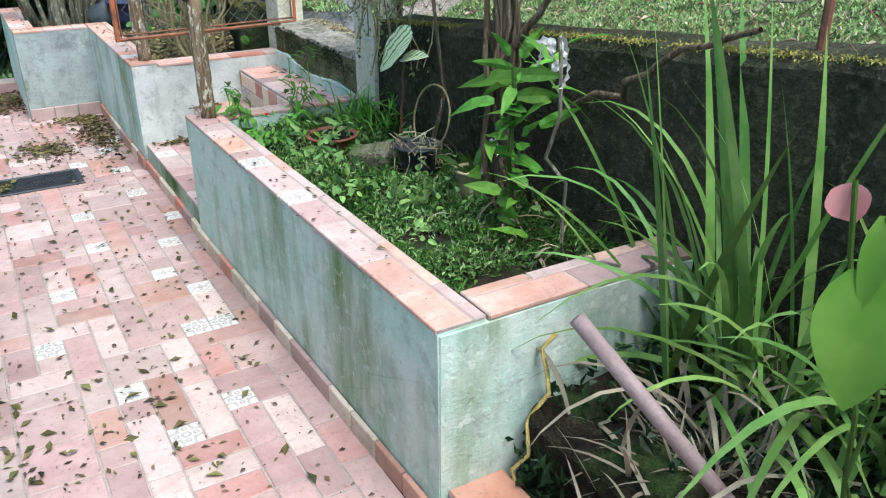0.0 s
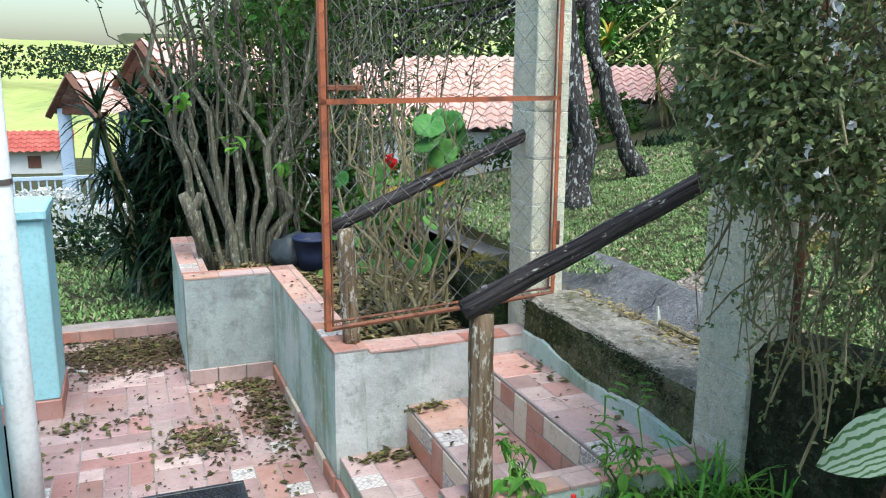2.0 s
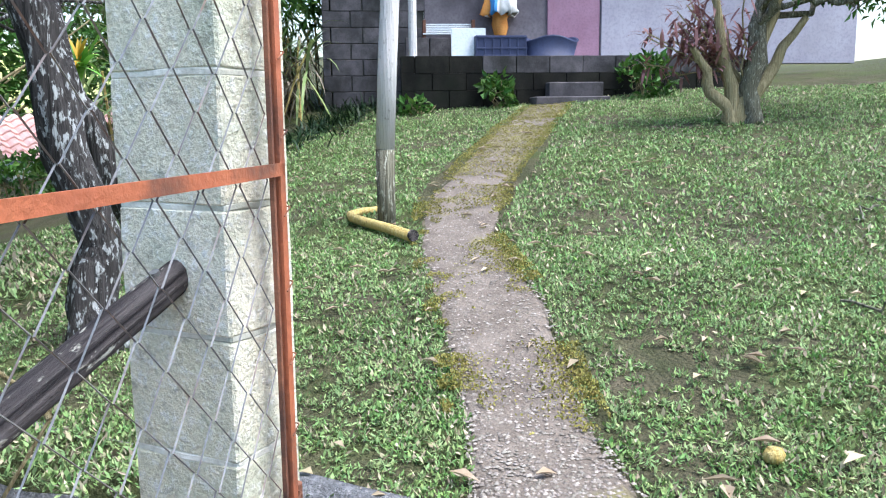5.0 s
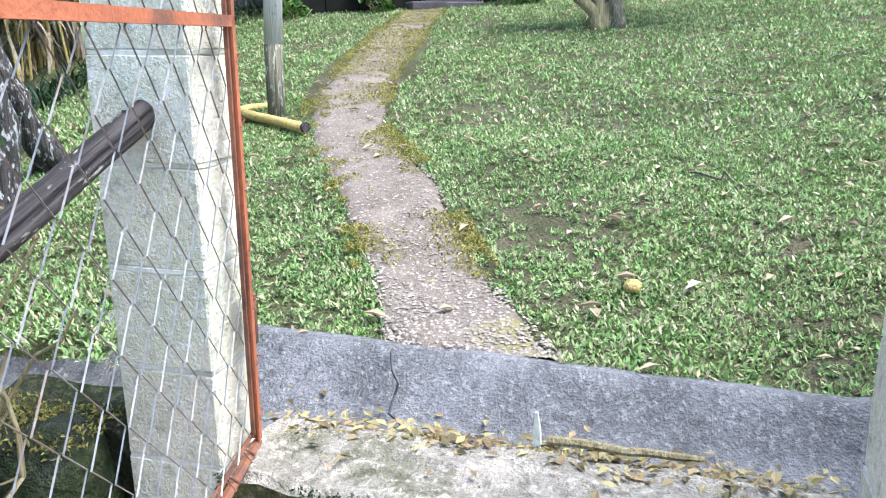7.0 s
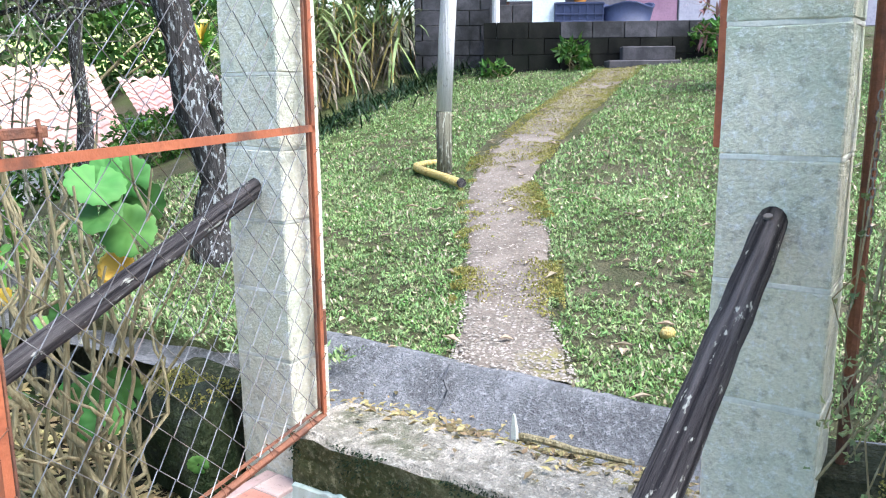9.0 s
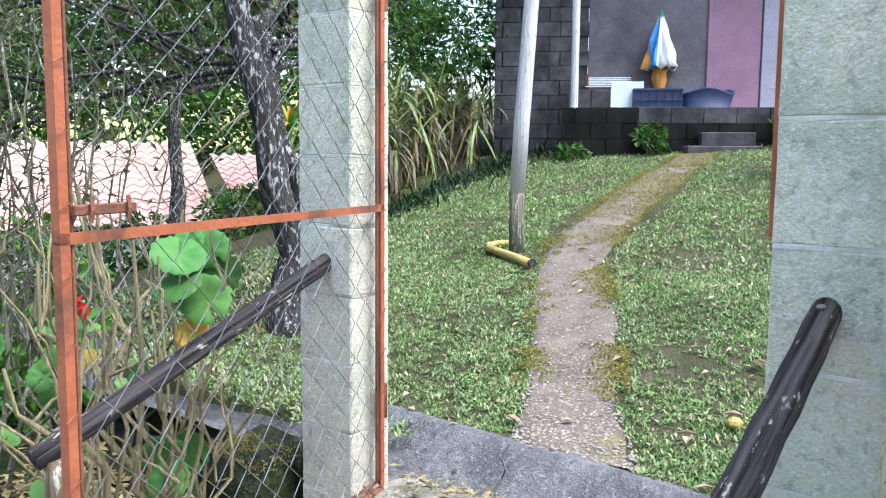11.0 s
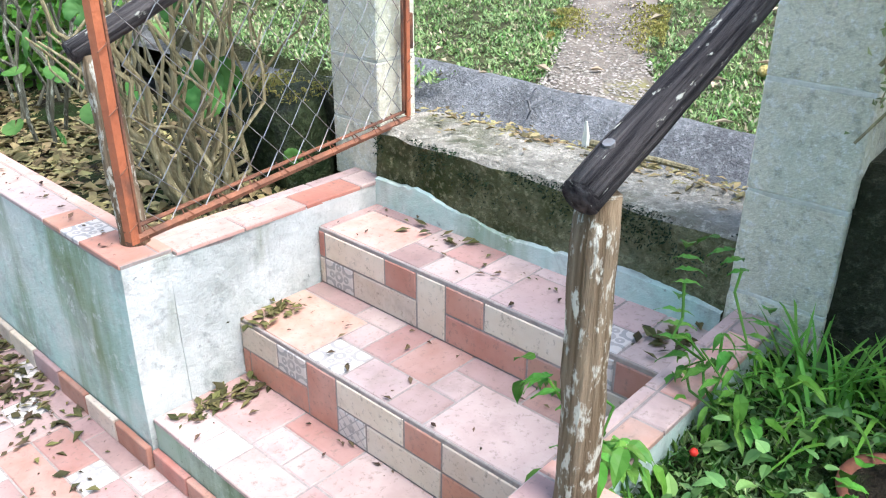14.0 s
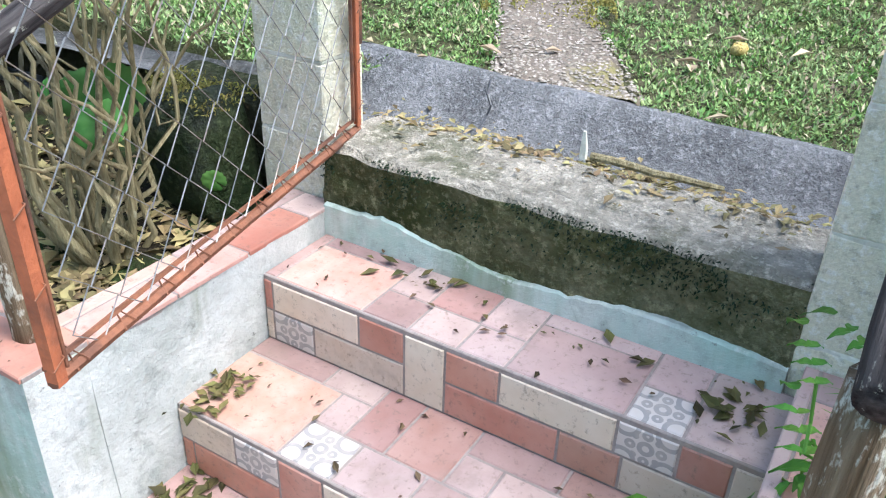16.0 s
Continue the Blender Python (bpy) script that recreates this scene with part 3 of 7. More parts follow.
# cement gutter: a shallow channel along the yard
bm = bmesh.new()
prof = ((1.80, 0.735), (1.86, 0.715), (1.95, 0.655), (2.06, 0.645), (2.14, 0.68), (2.215, 0.745), (2.25, 0.77), (2.30, 0.762), (2.32, 0.55), (1.80, 0.5))
rows = []
for i in range(81):
    y = 0.4 + 8.8 * i / 80
    sh = 0.06 * math.sin((y - 4.2) * 0.7)
    up = 0.16 * max(0, 3.5 - y) - 0.02 * max(0, y - 5)
    rows.append([bm.verts.new((x + (sh if k > 1 else 0) + 0.008 * noise.noise(Vector((y * 6, k, 0))), y, z + up + 0.008 * noise.noise(Vector((y * 5, k * 3, 2))))) for k, (x, z) in enumerate(prof)])
for a, b in zip(rows, rows[1:]):
    for k in range(len(prof) - 1):
        bm.faces.new((a[k], a[k + 1], b[k + 1], b[k]))
gutter = setting("gutter", bm, "gutter", "dark grey cement drainage channel, cracked, with leaves in it", "gutter", True)


part("crack", tube([(2.235 + 0.02 * math.sin(k * 2.1) - 0.03 * k, 4.56 - 0.012 * k + 0.012 * math.sin(k * 1.7), z) for k, z in enumerate((0.772, 0.766, 0.748, 0.722, 0.695, 0.676, 0.664, 0.657, 0.658))], 0.0035, 5), "black_plastic", gutter)


# the hillside lawn and the land to the horizon: one sheet
def ground_axis(lo, hi, fine_lo, fine_hi, step, grow=1.35):
    xs, x = [], fine_lo
    while x <= fine_hi:
        xs.append(x)
        x += step
    s, x = step, xs[-1]
    while x < hi:
        s *= grow
        x += s
        xs.append(x)
    s, x = step, fine_lo
    while x > lo:
        s *= grow
        x -= s
        xs.insert(0, x)
    return xs


GX = ground_axis(2.25, 900, 2.25, 11.5, 0.12)
GX[0] = 2.25
GY = ground_axis(-900, 900, -1.0, 11.0, 0.12)
bm = bmesh.new()
grid = []
for y in GY:
    row = []
    for x in [1.8] + GX:
        xx, yy = min(x, 12.5), max(-1.5, min(y, 14))
        z = lawn_z(max(xx, 2.2), yy) if x > 2 else 0.3
        far = max(0.0, x - 12.5, y - 14, -1.5 - y)
        z += (0.06 * min(far, 300) if x - 12.5 >= far - 1e-6 else -0.05 * min(far, 40)) if far > 0 else 0
        if y > 14 and far > 40:
            z += 0.045 * (far - 40)
        row.append(bm.verts.new((x, y, z)))
    grid.append(row)
for a, b in zip(grid, grid[1:]):
    for k in range(len(a) - 1):
        bm.faces.new((a[k], a[k + 1], b[k + 1], b[k]))
ground = setting("ground", bm, "lawn", "sloping lawn of short grass, clover and dry clippings", "lawn", True)
# garden below the patio's end
bm = bmesh.new()
grid = []
for j in range(40):
    y = 7.15 + 0.25 * j * (1 + 0.09 * j)
    row = []
    for i in range(25):
        x = -14 + 15.75 * i / 24
        z = 0.04 - 0.07 * (y - 7.1) + 0.05 * noise.noise(Vector((x, y, 0)))
        row.append(bm.verts.new((x, y, max(z, -4 + (0.05 * (y - 45) if y > 45 else 0)))))
    grid.append(row)
for a, b in zip(grid, grid[1:]):
    for k in range(len(a) - 1):
        bm.faces.new((a[k], a[k + 1], b[k + 1], b[k]))
setting("ground_garden", bm, "lawn", "shady lawn falling away below the patio", "lawn", True)
setting("soil_planter", rough_up(box(0.9, 1.63, 1.5, 3.46, 0.2, 0.50, 0), 0.03, 5, 8), "soil", "dark damp planter soil", "soil")
setting("soil_bed", rough_up(box(0.88, 1.85, 4.78, 9.2, 0.2, 0.50, 0), 0.03, 4, 10), "soil", "raised bed soil under dry leaves", "soil")
setting("soil_bed_corner", rough_up(box(0.42, 0.9, 6.19, 9.0, 0.2, 0.49, 0), 0.03, 4, 8), "soil", "raised bed soil under the shrub", "soil")
setting("soil_south", rough_up(box(0.86, 1.63, -1.6, 1.41, -0.2, 0.095, 0), 0.025, 4, 10), "soil", "dark soil of the low bed", "soil")

# meandering pebbly path up to the house
PATH_L = [(2.28, 4.62), (2.62, 4.78), (3.29, 5.17), (4.22, 5.74), (5.08, 6.15), (6.5, 6.5), (8.0, 6.85), (9.75, 7.15)]
PATH_R = [(2.30, 4.10), (2.76, 4.42), (3.69, 4.88), (4.51, 5.42), (5.78, 5.85), (7.3, 6.15), (8.5, 6.42), (9.95, 6.68)]


def along_line(pts, t):
    k = min(int(t * (len(pts) - 1)), len(pts) - 2)
    f = t * (len(pts) - 1) - k
    return Vector(pts[k]).lerp(Vector(pts[k + 1]), f)


bm = bmesh.new()
rows = []
for i in range(91):
    t = i / 90
    a, b = along_line(PATH_L, t), along_line(PATH_R, t)
    row = []
    for k in range(9):
        f = k / 8
        p = a.lerp(b, f + (0.06 * noise.noise(Vector((t * 30, k, 0))) if k in (0, 8) else 0))
        edge = -0.02 if k in (0, 8) else 0.016
        row.append(bm.verts.new((p.x, p.y, lawn_z(p.x, p.y) + edge + 0.006 * noise.noise(Vector((p.x * 9, p.y * 9, 0))))))
    rows.append(row)
for a, b in zip(rows, rows[1:]):
    for k in range(8):
        bm.faces.new((a[k], b[k], b[k + 1], a[k + 1]))
path = setting("path", bm, "path", "narrow pebbly earth path with mossy edges", "path", True)

# steps: solid masonry, tiled on treads and risers
steps = tagged(new("steps"), "three tiled steps with beige and terracotta risers", "steps", kind="structure")
part("step_base", box(0.783, 1.60, 3.53, 4.67, -0.02, 0.143, 0.003), "algae_mint", steps, "algae-green plaster front")
part("step_base", box(0.784, 1.60, 3.531, 4.669, 0.143, 0.1525, 0.001), "grout", steps)
part("step_base", box(1.071, 1.60, 3.53, 4.67, 0.1525, 0.3325, 0.002), "grout", steps)
part("step_base", box(1.361, 1.60, 3.531, 4.669, 0.3325, 0.5125, 0.002), "grout", steps)


# gate pillars of stacked cement blocks
def pillar(name, x0, x1, y0, y1, z0, seed, h=0.195):
    p = tagged(new(name), "grey-green cement block gate pillar with worn joints", "pillar", "gate pillars", "structure")
    z, k = z0, 0
    part("core", box(x0 + 0.01, x1 - 0.01, y0 + 0.01, y1 - 0.01, 0.2, 2.75, 0), "concrete", p)
    while z < 2.75:
        bm = rough_up(box(x0, x1, y0, y1, z, z + h - 0.006, 0.004), 0.003, 8, 2, seed + k * 3.3)
        part("block", bm, "pillar", p)
        part("mortar_joint", rough_up(box(x0 + 0.001, x1 - 0.001, y0 + 0.001, y1 - 0.001, z + h - 0.010, z + h + 0.003, 0.003), 0.004, 30, 3, seed + k), "mortar_pale", p)
        z, k = z + h, k + 1
    return p


pillar_l = pillar("pillar_gate", 1.63, 1.785, 4.69, 4.90, 0.55, 1)
pillar_r = pillar("pillar_gate", 1.60, 1.76, 3.355, 3.56, 0.402, 30, 0.231)


# ---- gate ----
def zigzag_mesh(width, height, cell, r, bm=None):
    """Chain link in the local x-z plane: bent wires hooked into each other."""
    bm = bm or bmesh.new()
    n = int(width / cell)
    for i in range(n + 1):
        pts, x, z, k = [], i * cell, 0.0, 0
        while z <= height:
            xx = x + (cell * 1.03 if (k + i) % 2 else -0.03 * cell)
            if 0 <= xx <= width:
                pts.append((xx, (0.003 if (k + i) % 2 else -0.003), z))
            elif len(pts) > 1:
                tube(pts, r, 3, bm, False)
                pts = []
            else:
                pts = []
            z += cell * 0.92
            k += 1
        if len(pts) > 1:
            tube(pts, r, 3, bm, False)
    return bm


def angle_iron(p0, p1, w=0.019, t=0.004, flip=1):
    """An L-section bar from p0 to p1 along x or z of the local frame."""
    p0, p1 = Vector(p0), Vector(p1)
    d = (p1 - p0).normalized()
    a = Vector((0, 1, 0))
    b = d.cross(a) * flip
    bm = bmesh.new()
    sec = [(0, 0), (w, 0), (w, t), (t, t), (t, w), (0, w)]
    ends = [[bm.verts.new(p + a * (u - w / 2) + b * v) for u, v in sec] for p in (p0, p1)]
    for k in range(6):
        bm.faces.new((ends[0][k], ends[0][(k + 1) % 6], ends[1][(k + 1) % 6], ends[1][k]))
    bm.faces.new(ends[0][::-1]), bm.faces.new(ends[1])
    bmesh.ops.recalc_face_normals(bm, faces=bm.faces[:])
    return bm


GW, GH = 1.09, 1.64
gate = tagged(new("gate"), "orange-primed steel gate with chain-link mesh, standing open", "gate")
for nm, a, b, fl in (("hinge_stile", (GW, 0, 0), (GW, 0, GH), 1), ("free_stile", (0, 0, 0.018), (0, 0, GH), -1), ("mid_rail", (0, 0, 0.80), (GW, 0, 0.80), 1), ("top_rail", (0, 0, GH), (GW, 0, GH), -1)):
    part(nm, angle_iron(a, b, flip=fl), "rust", gate)
part("bottom_rail", tube([(0, 0, 0.024), (GW, 0, -0.01)], 0.010, 6), "old_rust", gate, "twisted rusty bottom rail")
bm = tube([(0.0, 0.008, 0.046), (GW, 0.008, 0.012)], 0.005, 5)
part("tie_rod", bm, "old_rust", gate)
for i in range(10):
    x = 0.05 + i * 0.107
    z = 0.022 - 0.031 * x / GW
    part("tie_wire", tube([(x - 0.012, -0.012, z), (x, 0.016, z + 0.028), (x + 0.012, -0.012, z + 0.004)], 0.0022, 4), "old_rust", gate)
for k in range(14):
    for x in (0.008, GW - 0.008):
        z = 0.05 + k * 0.115
        part("stile_tie", tube([(x - 0.014, -0.014, z), (x + 0.008, -0.015, z + 0.012), (x + 0.014, 0.012, z + 0.016)], 0.0013, 4), "old_rust", gate)
bm = zigzag_mesh(GW, GH - 0.03, 0.0525, 0.0014)
bmesh.ops.translate(bm, vec=(0, 0, 0.022), verts=bm.verts[:])
part("mesh_panel", bm, "wire", gate, "galvanised chain-link mesh")
for x in (0.03, GW - 0.028):
    part("tension_bar", box(x - 0.003, x + 0.003, -0.004, 0.004, 0.02, GH - 0.02, 0.001), "old_rust", gate, "thin rusty tension bar")
latch = part("latch", box(0.022, 0.155, -0.02, -0.008, 0.846, 0.864, 0.002), "old_rust", gate, "rusty sliding latch bar")
for x in (0.05, 0.13):
    part("staple", tube([(x, -0.024, 0.834), (x, -0.028, 0.855), (x, -0.024, 0.876)], 0.004, 5), "old_rust", latch)
for z in (0.25, 1.4):
    part("hinge", tube([(GW + 0.012, 0.0, z - 0.05), (GW + 0.012, 0.0, z + 0.05)], 0.012, 8), "old_rust", gate)
gdir = Vector((1.735 - 0.675, 4.665 - 4.385, 0)).normalized()
gate.matrix_world = Matrix.Translation((0.672, 4.385, 0.765)) @ Matrix.Rotation(math.atan2(gdir.y, gdir.x), 4, "Z")

strip = thing("steel_jamb", "orange-primed steel strip fixed on the gate pillar", "jamb")
part("bar", box(1.715, 1.765, 3.577, 3.603, 1.56, 2.75, 0.002), "rust", strip)


# ---- timber handrails ----
def handrail(post_base, post_top, r_post, a, b, r_rail, label):
    h = thing("handrail", label, "handrail", "handrails by the steps", at=post_base)
    part("post", tube(bent(post_base, post_top, 8, 0.006), [r_post * 1.08] + [r_post] * 7 + [r_post * 0.92], 12, wobble=0.06), "post", h, "lichen-crusted upright post", True)
    a, b = Vector(a), Vector(b)
    pts = bent(a, b, 12, 0.003)
    rail = part("rail", tube(pts, [r_rail * 0.97] + [r_rail] * 11 + [r_rail * 0.95], 14, wobble=0.035), "rail", h, "black weathered rail split along the grain", True)
    d = (b - a).normalized()
    n = d.cross(Vector((0, 1, 0)))
    n = n if n.z > 0 else -n
    for p in (a + d * 0.07, b - d * 0.045):
        part("bolt", tube([p + n * (r_rail - 0.004), p + n * (r_rail + 0.004)], 0.008, 8), "wire", rail, "steel bolt head")
    return h


handrail((0.85, 3.447, 0.58), (0.85, 3.455, 1.095), 0.032, (0.80, 3.45, 1.107), (1.615, 3.46, 1.445), 0.028, "weathered timber handrail on a lichened post, bolted to the pillar")
handrail((0.865, 4.77, 0.58), (0.85, 4.78, 1.07), 0.035, (0.80, 4.79, 1.075), (1.64, 4.79, 1.42), 0.027, "cracked grey timber handrail beside the raised bed")


# ---- beside the house ----
pipe = thing("downpipe", "white plastic rainwater downpipe against the blue wall", "pipe", at=(-0.345, 4.735, 0))
part("pipe", tube([(-0.345, 4.735, 0.004), (-0.345, 4.735, 0.4), (-0.345, 4.735, 2.9)], 0.05, 20), "white_pipe", pipe, smooth=True)
for z in (1.3, 2.4):
    part("bracket", tube([(-0.345, 4.735, z), (-0.345, 4.735, z + 0.02)], 0.053, 20), "wire", pipe)
pier = setting("pier_blue", box(-0.75, -0.315, 5.86, 6.3, 0.10, 0.99, 0.008), "blue_paint", "light blue plastered garden pier with a capping", "pier")
part("cap", box(-0.77, -0.30, 5.84, 6.32, 0.99, 1.04, 0.008), "blue_paint", pier)
part("skirting", box(-0.76, -0.308, 5.852, 6.308, 0.0, 0.10, 0.004), "tile_red", pier)

grate = thing("drain_grate", "black cast grating over a floor drain, half filled with leaves", "drain grate", at=(0.15, 4.76, 0))
bm = bmesh.new()
for a in ((-0.12, 0.425, 4.625, 4.645), (-0.12, 0.425, 4.875, 4.895), (-0.12, -0.10, 4.645, 4.875), (0.405, 0.425, 4.645, 4.875)):
    box(a[0], a[1], a[2], a[3], -0.004, 0.010, 0.002, bm)
part("rim", bm, "black_plastic", grate)
part("tray", box(-0.1, 0.405, 4.645, 4.875, -0.0055, 0.0035, 0), "black_plastic", grate)
bm = bmesh.new()
for i in range(26):
    for j in range(12):
        cx, cy = -0.09 + i * 0.0195 + (0.0098 if j % 2 else 0), 4.655 + j * 0.0192
        if cx < 0.395:
            lathe([(0.0098, 0.002), (0.0088, 0.007), (0.0066, 0.007), (0.0062, 0.002)], 6, (cx, cy, 0), bm)
part("honeycomb", bm, "black_plastic", grate, "honeycomb grating")


# ---- foliage makers ----
def cloud(leaves, centre, size, n, length, width, up=0.3, hollow=0.35, clump=0.0):
    """Leaves in an uneven ball with gaps."""
    c, k = Vector(centre), 0
    while k < n:
        d = rdir()
        r = hollow + (1 - hollow) * R.random() ** 0.6
        p = Vector((d.x * size[0], d.y * size[1], d.z * size[2])) * r
        q = c + p
        if noise.noise(q * 2.3) + 0.35 * noise.noise(q * 6.1) < clump - 0.1:
            k += 0.34
            continue
        a = (d + 1.2 * rdir() + Vector((0, 0, up - 0.4))).normalized()
        s = R.uniform(0.6, 1.25)
        leaves.add(q, a, rdir(1.2), length * s, width * s)
        k += 1


def branches(bm, base, tips, r0, r1, n=7, sway=0.12, sides=7):
    for tip in tips:
        pts = bent(base, tip, n, sway)
        tube(pts, [r0 + (r1 - r0) * i / n for i in range(n + 1)], sides, bm, False)
    return bm


# dracaena thicket below the patio's end
drac = thing("dracaena", "dark spiky dracaena thicket with drooping strap leaves", "shrub", at=(0.3, 8.3, -0.05))
lv = Leaves()
for i in range(120):
    x, y = R.gauss(0.50, 0.16), R.gauss(8.1, 0.25)
    h = R.uniform(0.2, 1.6) * (1 - 0.35 * abs(x - 0.46))
    head = Vector((x + R.gauss(0, 0.12), y + R.gauss(0, 0.12), h))
    bm = tube(bent((0.3 + (x - 0.3) * 0.6, 8.3 + (y - 8.3) * 0.6, -0.1), head, 5, 0.05), 0.015, 5, None, False)
    part("stem", bm, "twig", drac)
    for k in range(46):
        d = rdir(0.35)
        lv.blade(head + Vector((0, 0, R.uniform(-0.16, 0.03))), d, R.uniform(0.28, 0.48), 0.028, R.uniform(0.5, 1.3), 4)
lv.link("leaves", "leaf_dark", drac)

# many-stemmed shrub in the corner of the raised bed
shrub = thing("shrub", "many-stemmed grey-barked shrub with sparse green leaves", "shrub", at=(0.75, 6.75, 0.49))
lv = Leaves()
stems = [((0.50, 6.62), (0.14, 6.5, 2.3), 0.033), ((0.66, 6.72), (0.32, 7.0, 2.6), 0.035), ((0.72, 6.75), (0.62, 6.7, 2.7), 0.032),
         ((0.80, 6.76), (1.05, 6.8, 2.6), 0.04), ((0.86, 6.78), (1.2, 6.6, 2.1), 0.035), ((0.90, 6.84), (1.4, 6.9, 2.3), 0.028), ((0.62, 6.85), (0.45, 7.3, 2.6), 0.03), ((0.7, 6.9), (0.9, 7.2, 2.8), 0.03), ((0.83, 6.86), (1.15, 7.2, 2.7), 0.026), ((0.58, 6.72), (0.2, 6.9, 2.5), 0.02), ((0.77, 6.8), (0.75, 6.9, 2.6), 0.022), ((0.88, 6.74), (1.3, 6.75, 2.5), 0.02), ((0.69, 6.8), (0.5, 6.8, 2.6), 0.018)]
for (bx, by), tip, r in stems:
    bm = bmesh.new()
    base, tip = Vector((bx, by, 0.46)), Vector(tip)
    pts = bent(base, tip, 9, 0.10)
    tube(pts, [r * (0.88 - 0.62 * i / 9) for i in range(10)], 9, bm, False, 0.28)
    for k in (3,):
        q = pts[k] + Vector((R.gauss(0, 0.22), R.gauss(0, 0.18), R.uniform(0.6, 1.1)))
        tube(bent(pts[k], q, 6, 0.1), [r * 0.5 * (1 - 0.11 * i) for i in range(7)], 7, bm, False, 0.2)
    for k in range(4, 10):
        for _ in range(2):
            q = pts[k] + Vector((R.gauss(0, 0.25), R.gauss(0, 0.25), R.uniform(0.1, 0.55)))
            tw = bent(pts[k], q, 4, 0.05)
            tube(tw, [0.006, 0.005, 0.004, 0.003, 0.002], 5, bm, False)
            for _ in range(5):
                lv.add(tw[R.randint(2, 4)] + 0.04 * rdir(), rdir(0.6), rdir(1), R.uniform(0.04, 0.075), R.uniform(0.02, 0.035))
    part("stem", bm, "bark", shrub, smooth=True)
bm = tube([(0.52, 6.60, 0.45), (0.44, 6.55, 0.72), (0.40, 6.52, 0.88), (0.35, 6.53, 0.99)], [0.035, 0.035, 0.045, 0.03], 9, wobble=0.3)
tube([(0.40, 6.52, 0.86), (0.45, 6.5, 0.99)], [0.035, 0.02], 8, bm)
part("cut_stump", bm, "bark", shrub, smooth=True)
cloud(lv, (1.0, 6.95, 2.35), (0.6, 0.6, 0.5), 1100, 0.07, 0.033)
lv.link("leaves", "leaf", shrub)
lv = Leaves()
for c in ((0.62, 6.3, 1.28), (0.95, 6.5, 1.12), (0.35, 6.4, 1.5)):
    for _ in range(9):
        lv.full(Vector(c) + 0.05 * rdir(), rdir(0.4), (0, 0, 1), 0.08, 0.045, 0.3, steps=4)
lv.link("young_leaves", "leaf_bright", shrub, "bright yellow-green young leaves")

# leafy hedge behind the shrub and the raised bed
def leafy(name, label, blobs, n, length, width, material, stem_base, group="", category="shrub", stem_mat="twig", r=0.02, clump=0.0):
    t = thing(name, label, category, group, at=stem_base)
    bm = bmesh.new()
    lv = Leaves()
    for c, s in blobs:
        branches(bm, stem_base, [Vector(c) + Vector((R.uniform(-1, 1) * s[0], R.uniform(-1, 1) * s[1], R.uniform(-0.3, 1) * s[2])) * 0.8 for _ in range(5)], r, r * 0.25, 7, 0.15, 6)
        cloud(lv, c, s, int(n / len(blobs)), length, width, clump=clump)
    part("stem", bm, stem_mat, t, smooth=True)
    lv.link("leaves", material, t)
    return t


leafy("hedge_shrub", "tall green leafy shrub behind the raised bed", [((1.3, 7.9, 1.1), (0.5, 0.5, 0.9)), ((1.15, 8.4, 1.7), (0.5, 0.6, 0.7)), ((1.75, 8.6, 1.7), (0.5, 0.5, 0.9))], 4200, 0.10, 0.06, "leaf", (1.3, 8.0, 0.3))
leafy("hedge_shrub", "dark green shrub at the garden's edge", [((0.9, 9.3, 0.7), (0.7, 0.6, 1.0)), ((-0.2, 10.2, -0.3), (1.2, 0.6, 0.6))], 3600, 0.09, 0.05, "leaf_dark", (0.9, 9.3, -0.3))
leafy("hedge_shrub", "green shrub by the yard's edge", [((2.0, 7.4, 1.0), (0.35, 0.4, 0.45)), ((1.6, 6.9, 0.75), (0.25, 0.3, 0.3))], 1100, 0.08, 0.05, "leaf_bright", (1.8, 7.2, 0.5))
fb = leafy("flower_bush", "shrub covered with white flowers in the lower garden", [((-0.75, 11.2, -0.05), (0.75, 0.45, 0.42)), ((-0.2, 11.0, -0.2), (0.5, 0.4, 0.35))], 2600, 0.06, 0.035, "leaf", (-0.6, 11.1, -0.5))
lv = Leaves()
for c, sz, n in (((-0.75, 11.2, 0.0), (0.78, 0.48, 0.45), 3200), ((-0.2, 11.0, -0.15), (0.5, 0.42, 0.36), 1100)):
    cloud(lv, c, sz, n, 0.045, 0.04, hollow=0.7)
lv.link("blossom", "petal_white", fb, "dense white blossom")


# tall thin twiggy shrub filling the back of the bed
tw_sh = thing("twiggy_shrub", "tall thicket of thin grey twigs with small olive leaves", "shrub", at=(1.75, 6.2, 0.5))
lv = Leaves()
bm = bmesh.new()
for k in range(42):
    b = Vector((R.uniform(1.15, 1.85), R.uniform(5.9, 7.5), 0.46))
    q = b + Vector((R.gauss(0.1, 0.22), R.gauss(0, 0.25), R.uniform(1.0, 2.5)))
    pts = bent(b, q, 8, 0.12)
    tube(pts, [0.009 - 0.0008 * i for i in range(9)], 5, bm, False)
    for _ in range(5):
        j = R.randint(3, 8)
        p2 = bent(pts[j], pts[j] + Vector((R.gauss(0, 0.16), R.gauss(0, 0.16), R.uniform(-0.05, 0.35))), 4, 0.05)
        tube(p2, 0.003, 4, bm, False)
        for _ in range(12 if pts[j].z > 1.75 else 2):
            lv.add(p2[R.randint(1, 4)] + 0.03 * rdir(), rdir(0.2), rdir(1), R.uniform(0.03, 0.06), R.uniform(0.012, 0.024))
tagged(part("twig", bm, "bark", tw_sh), kind="stuff")
lv.link("leaves", "leaf_olive", tw_sh)
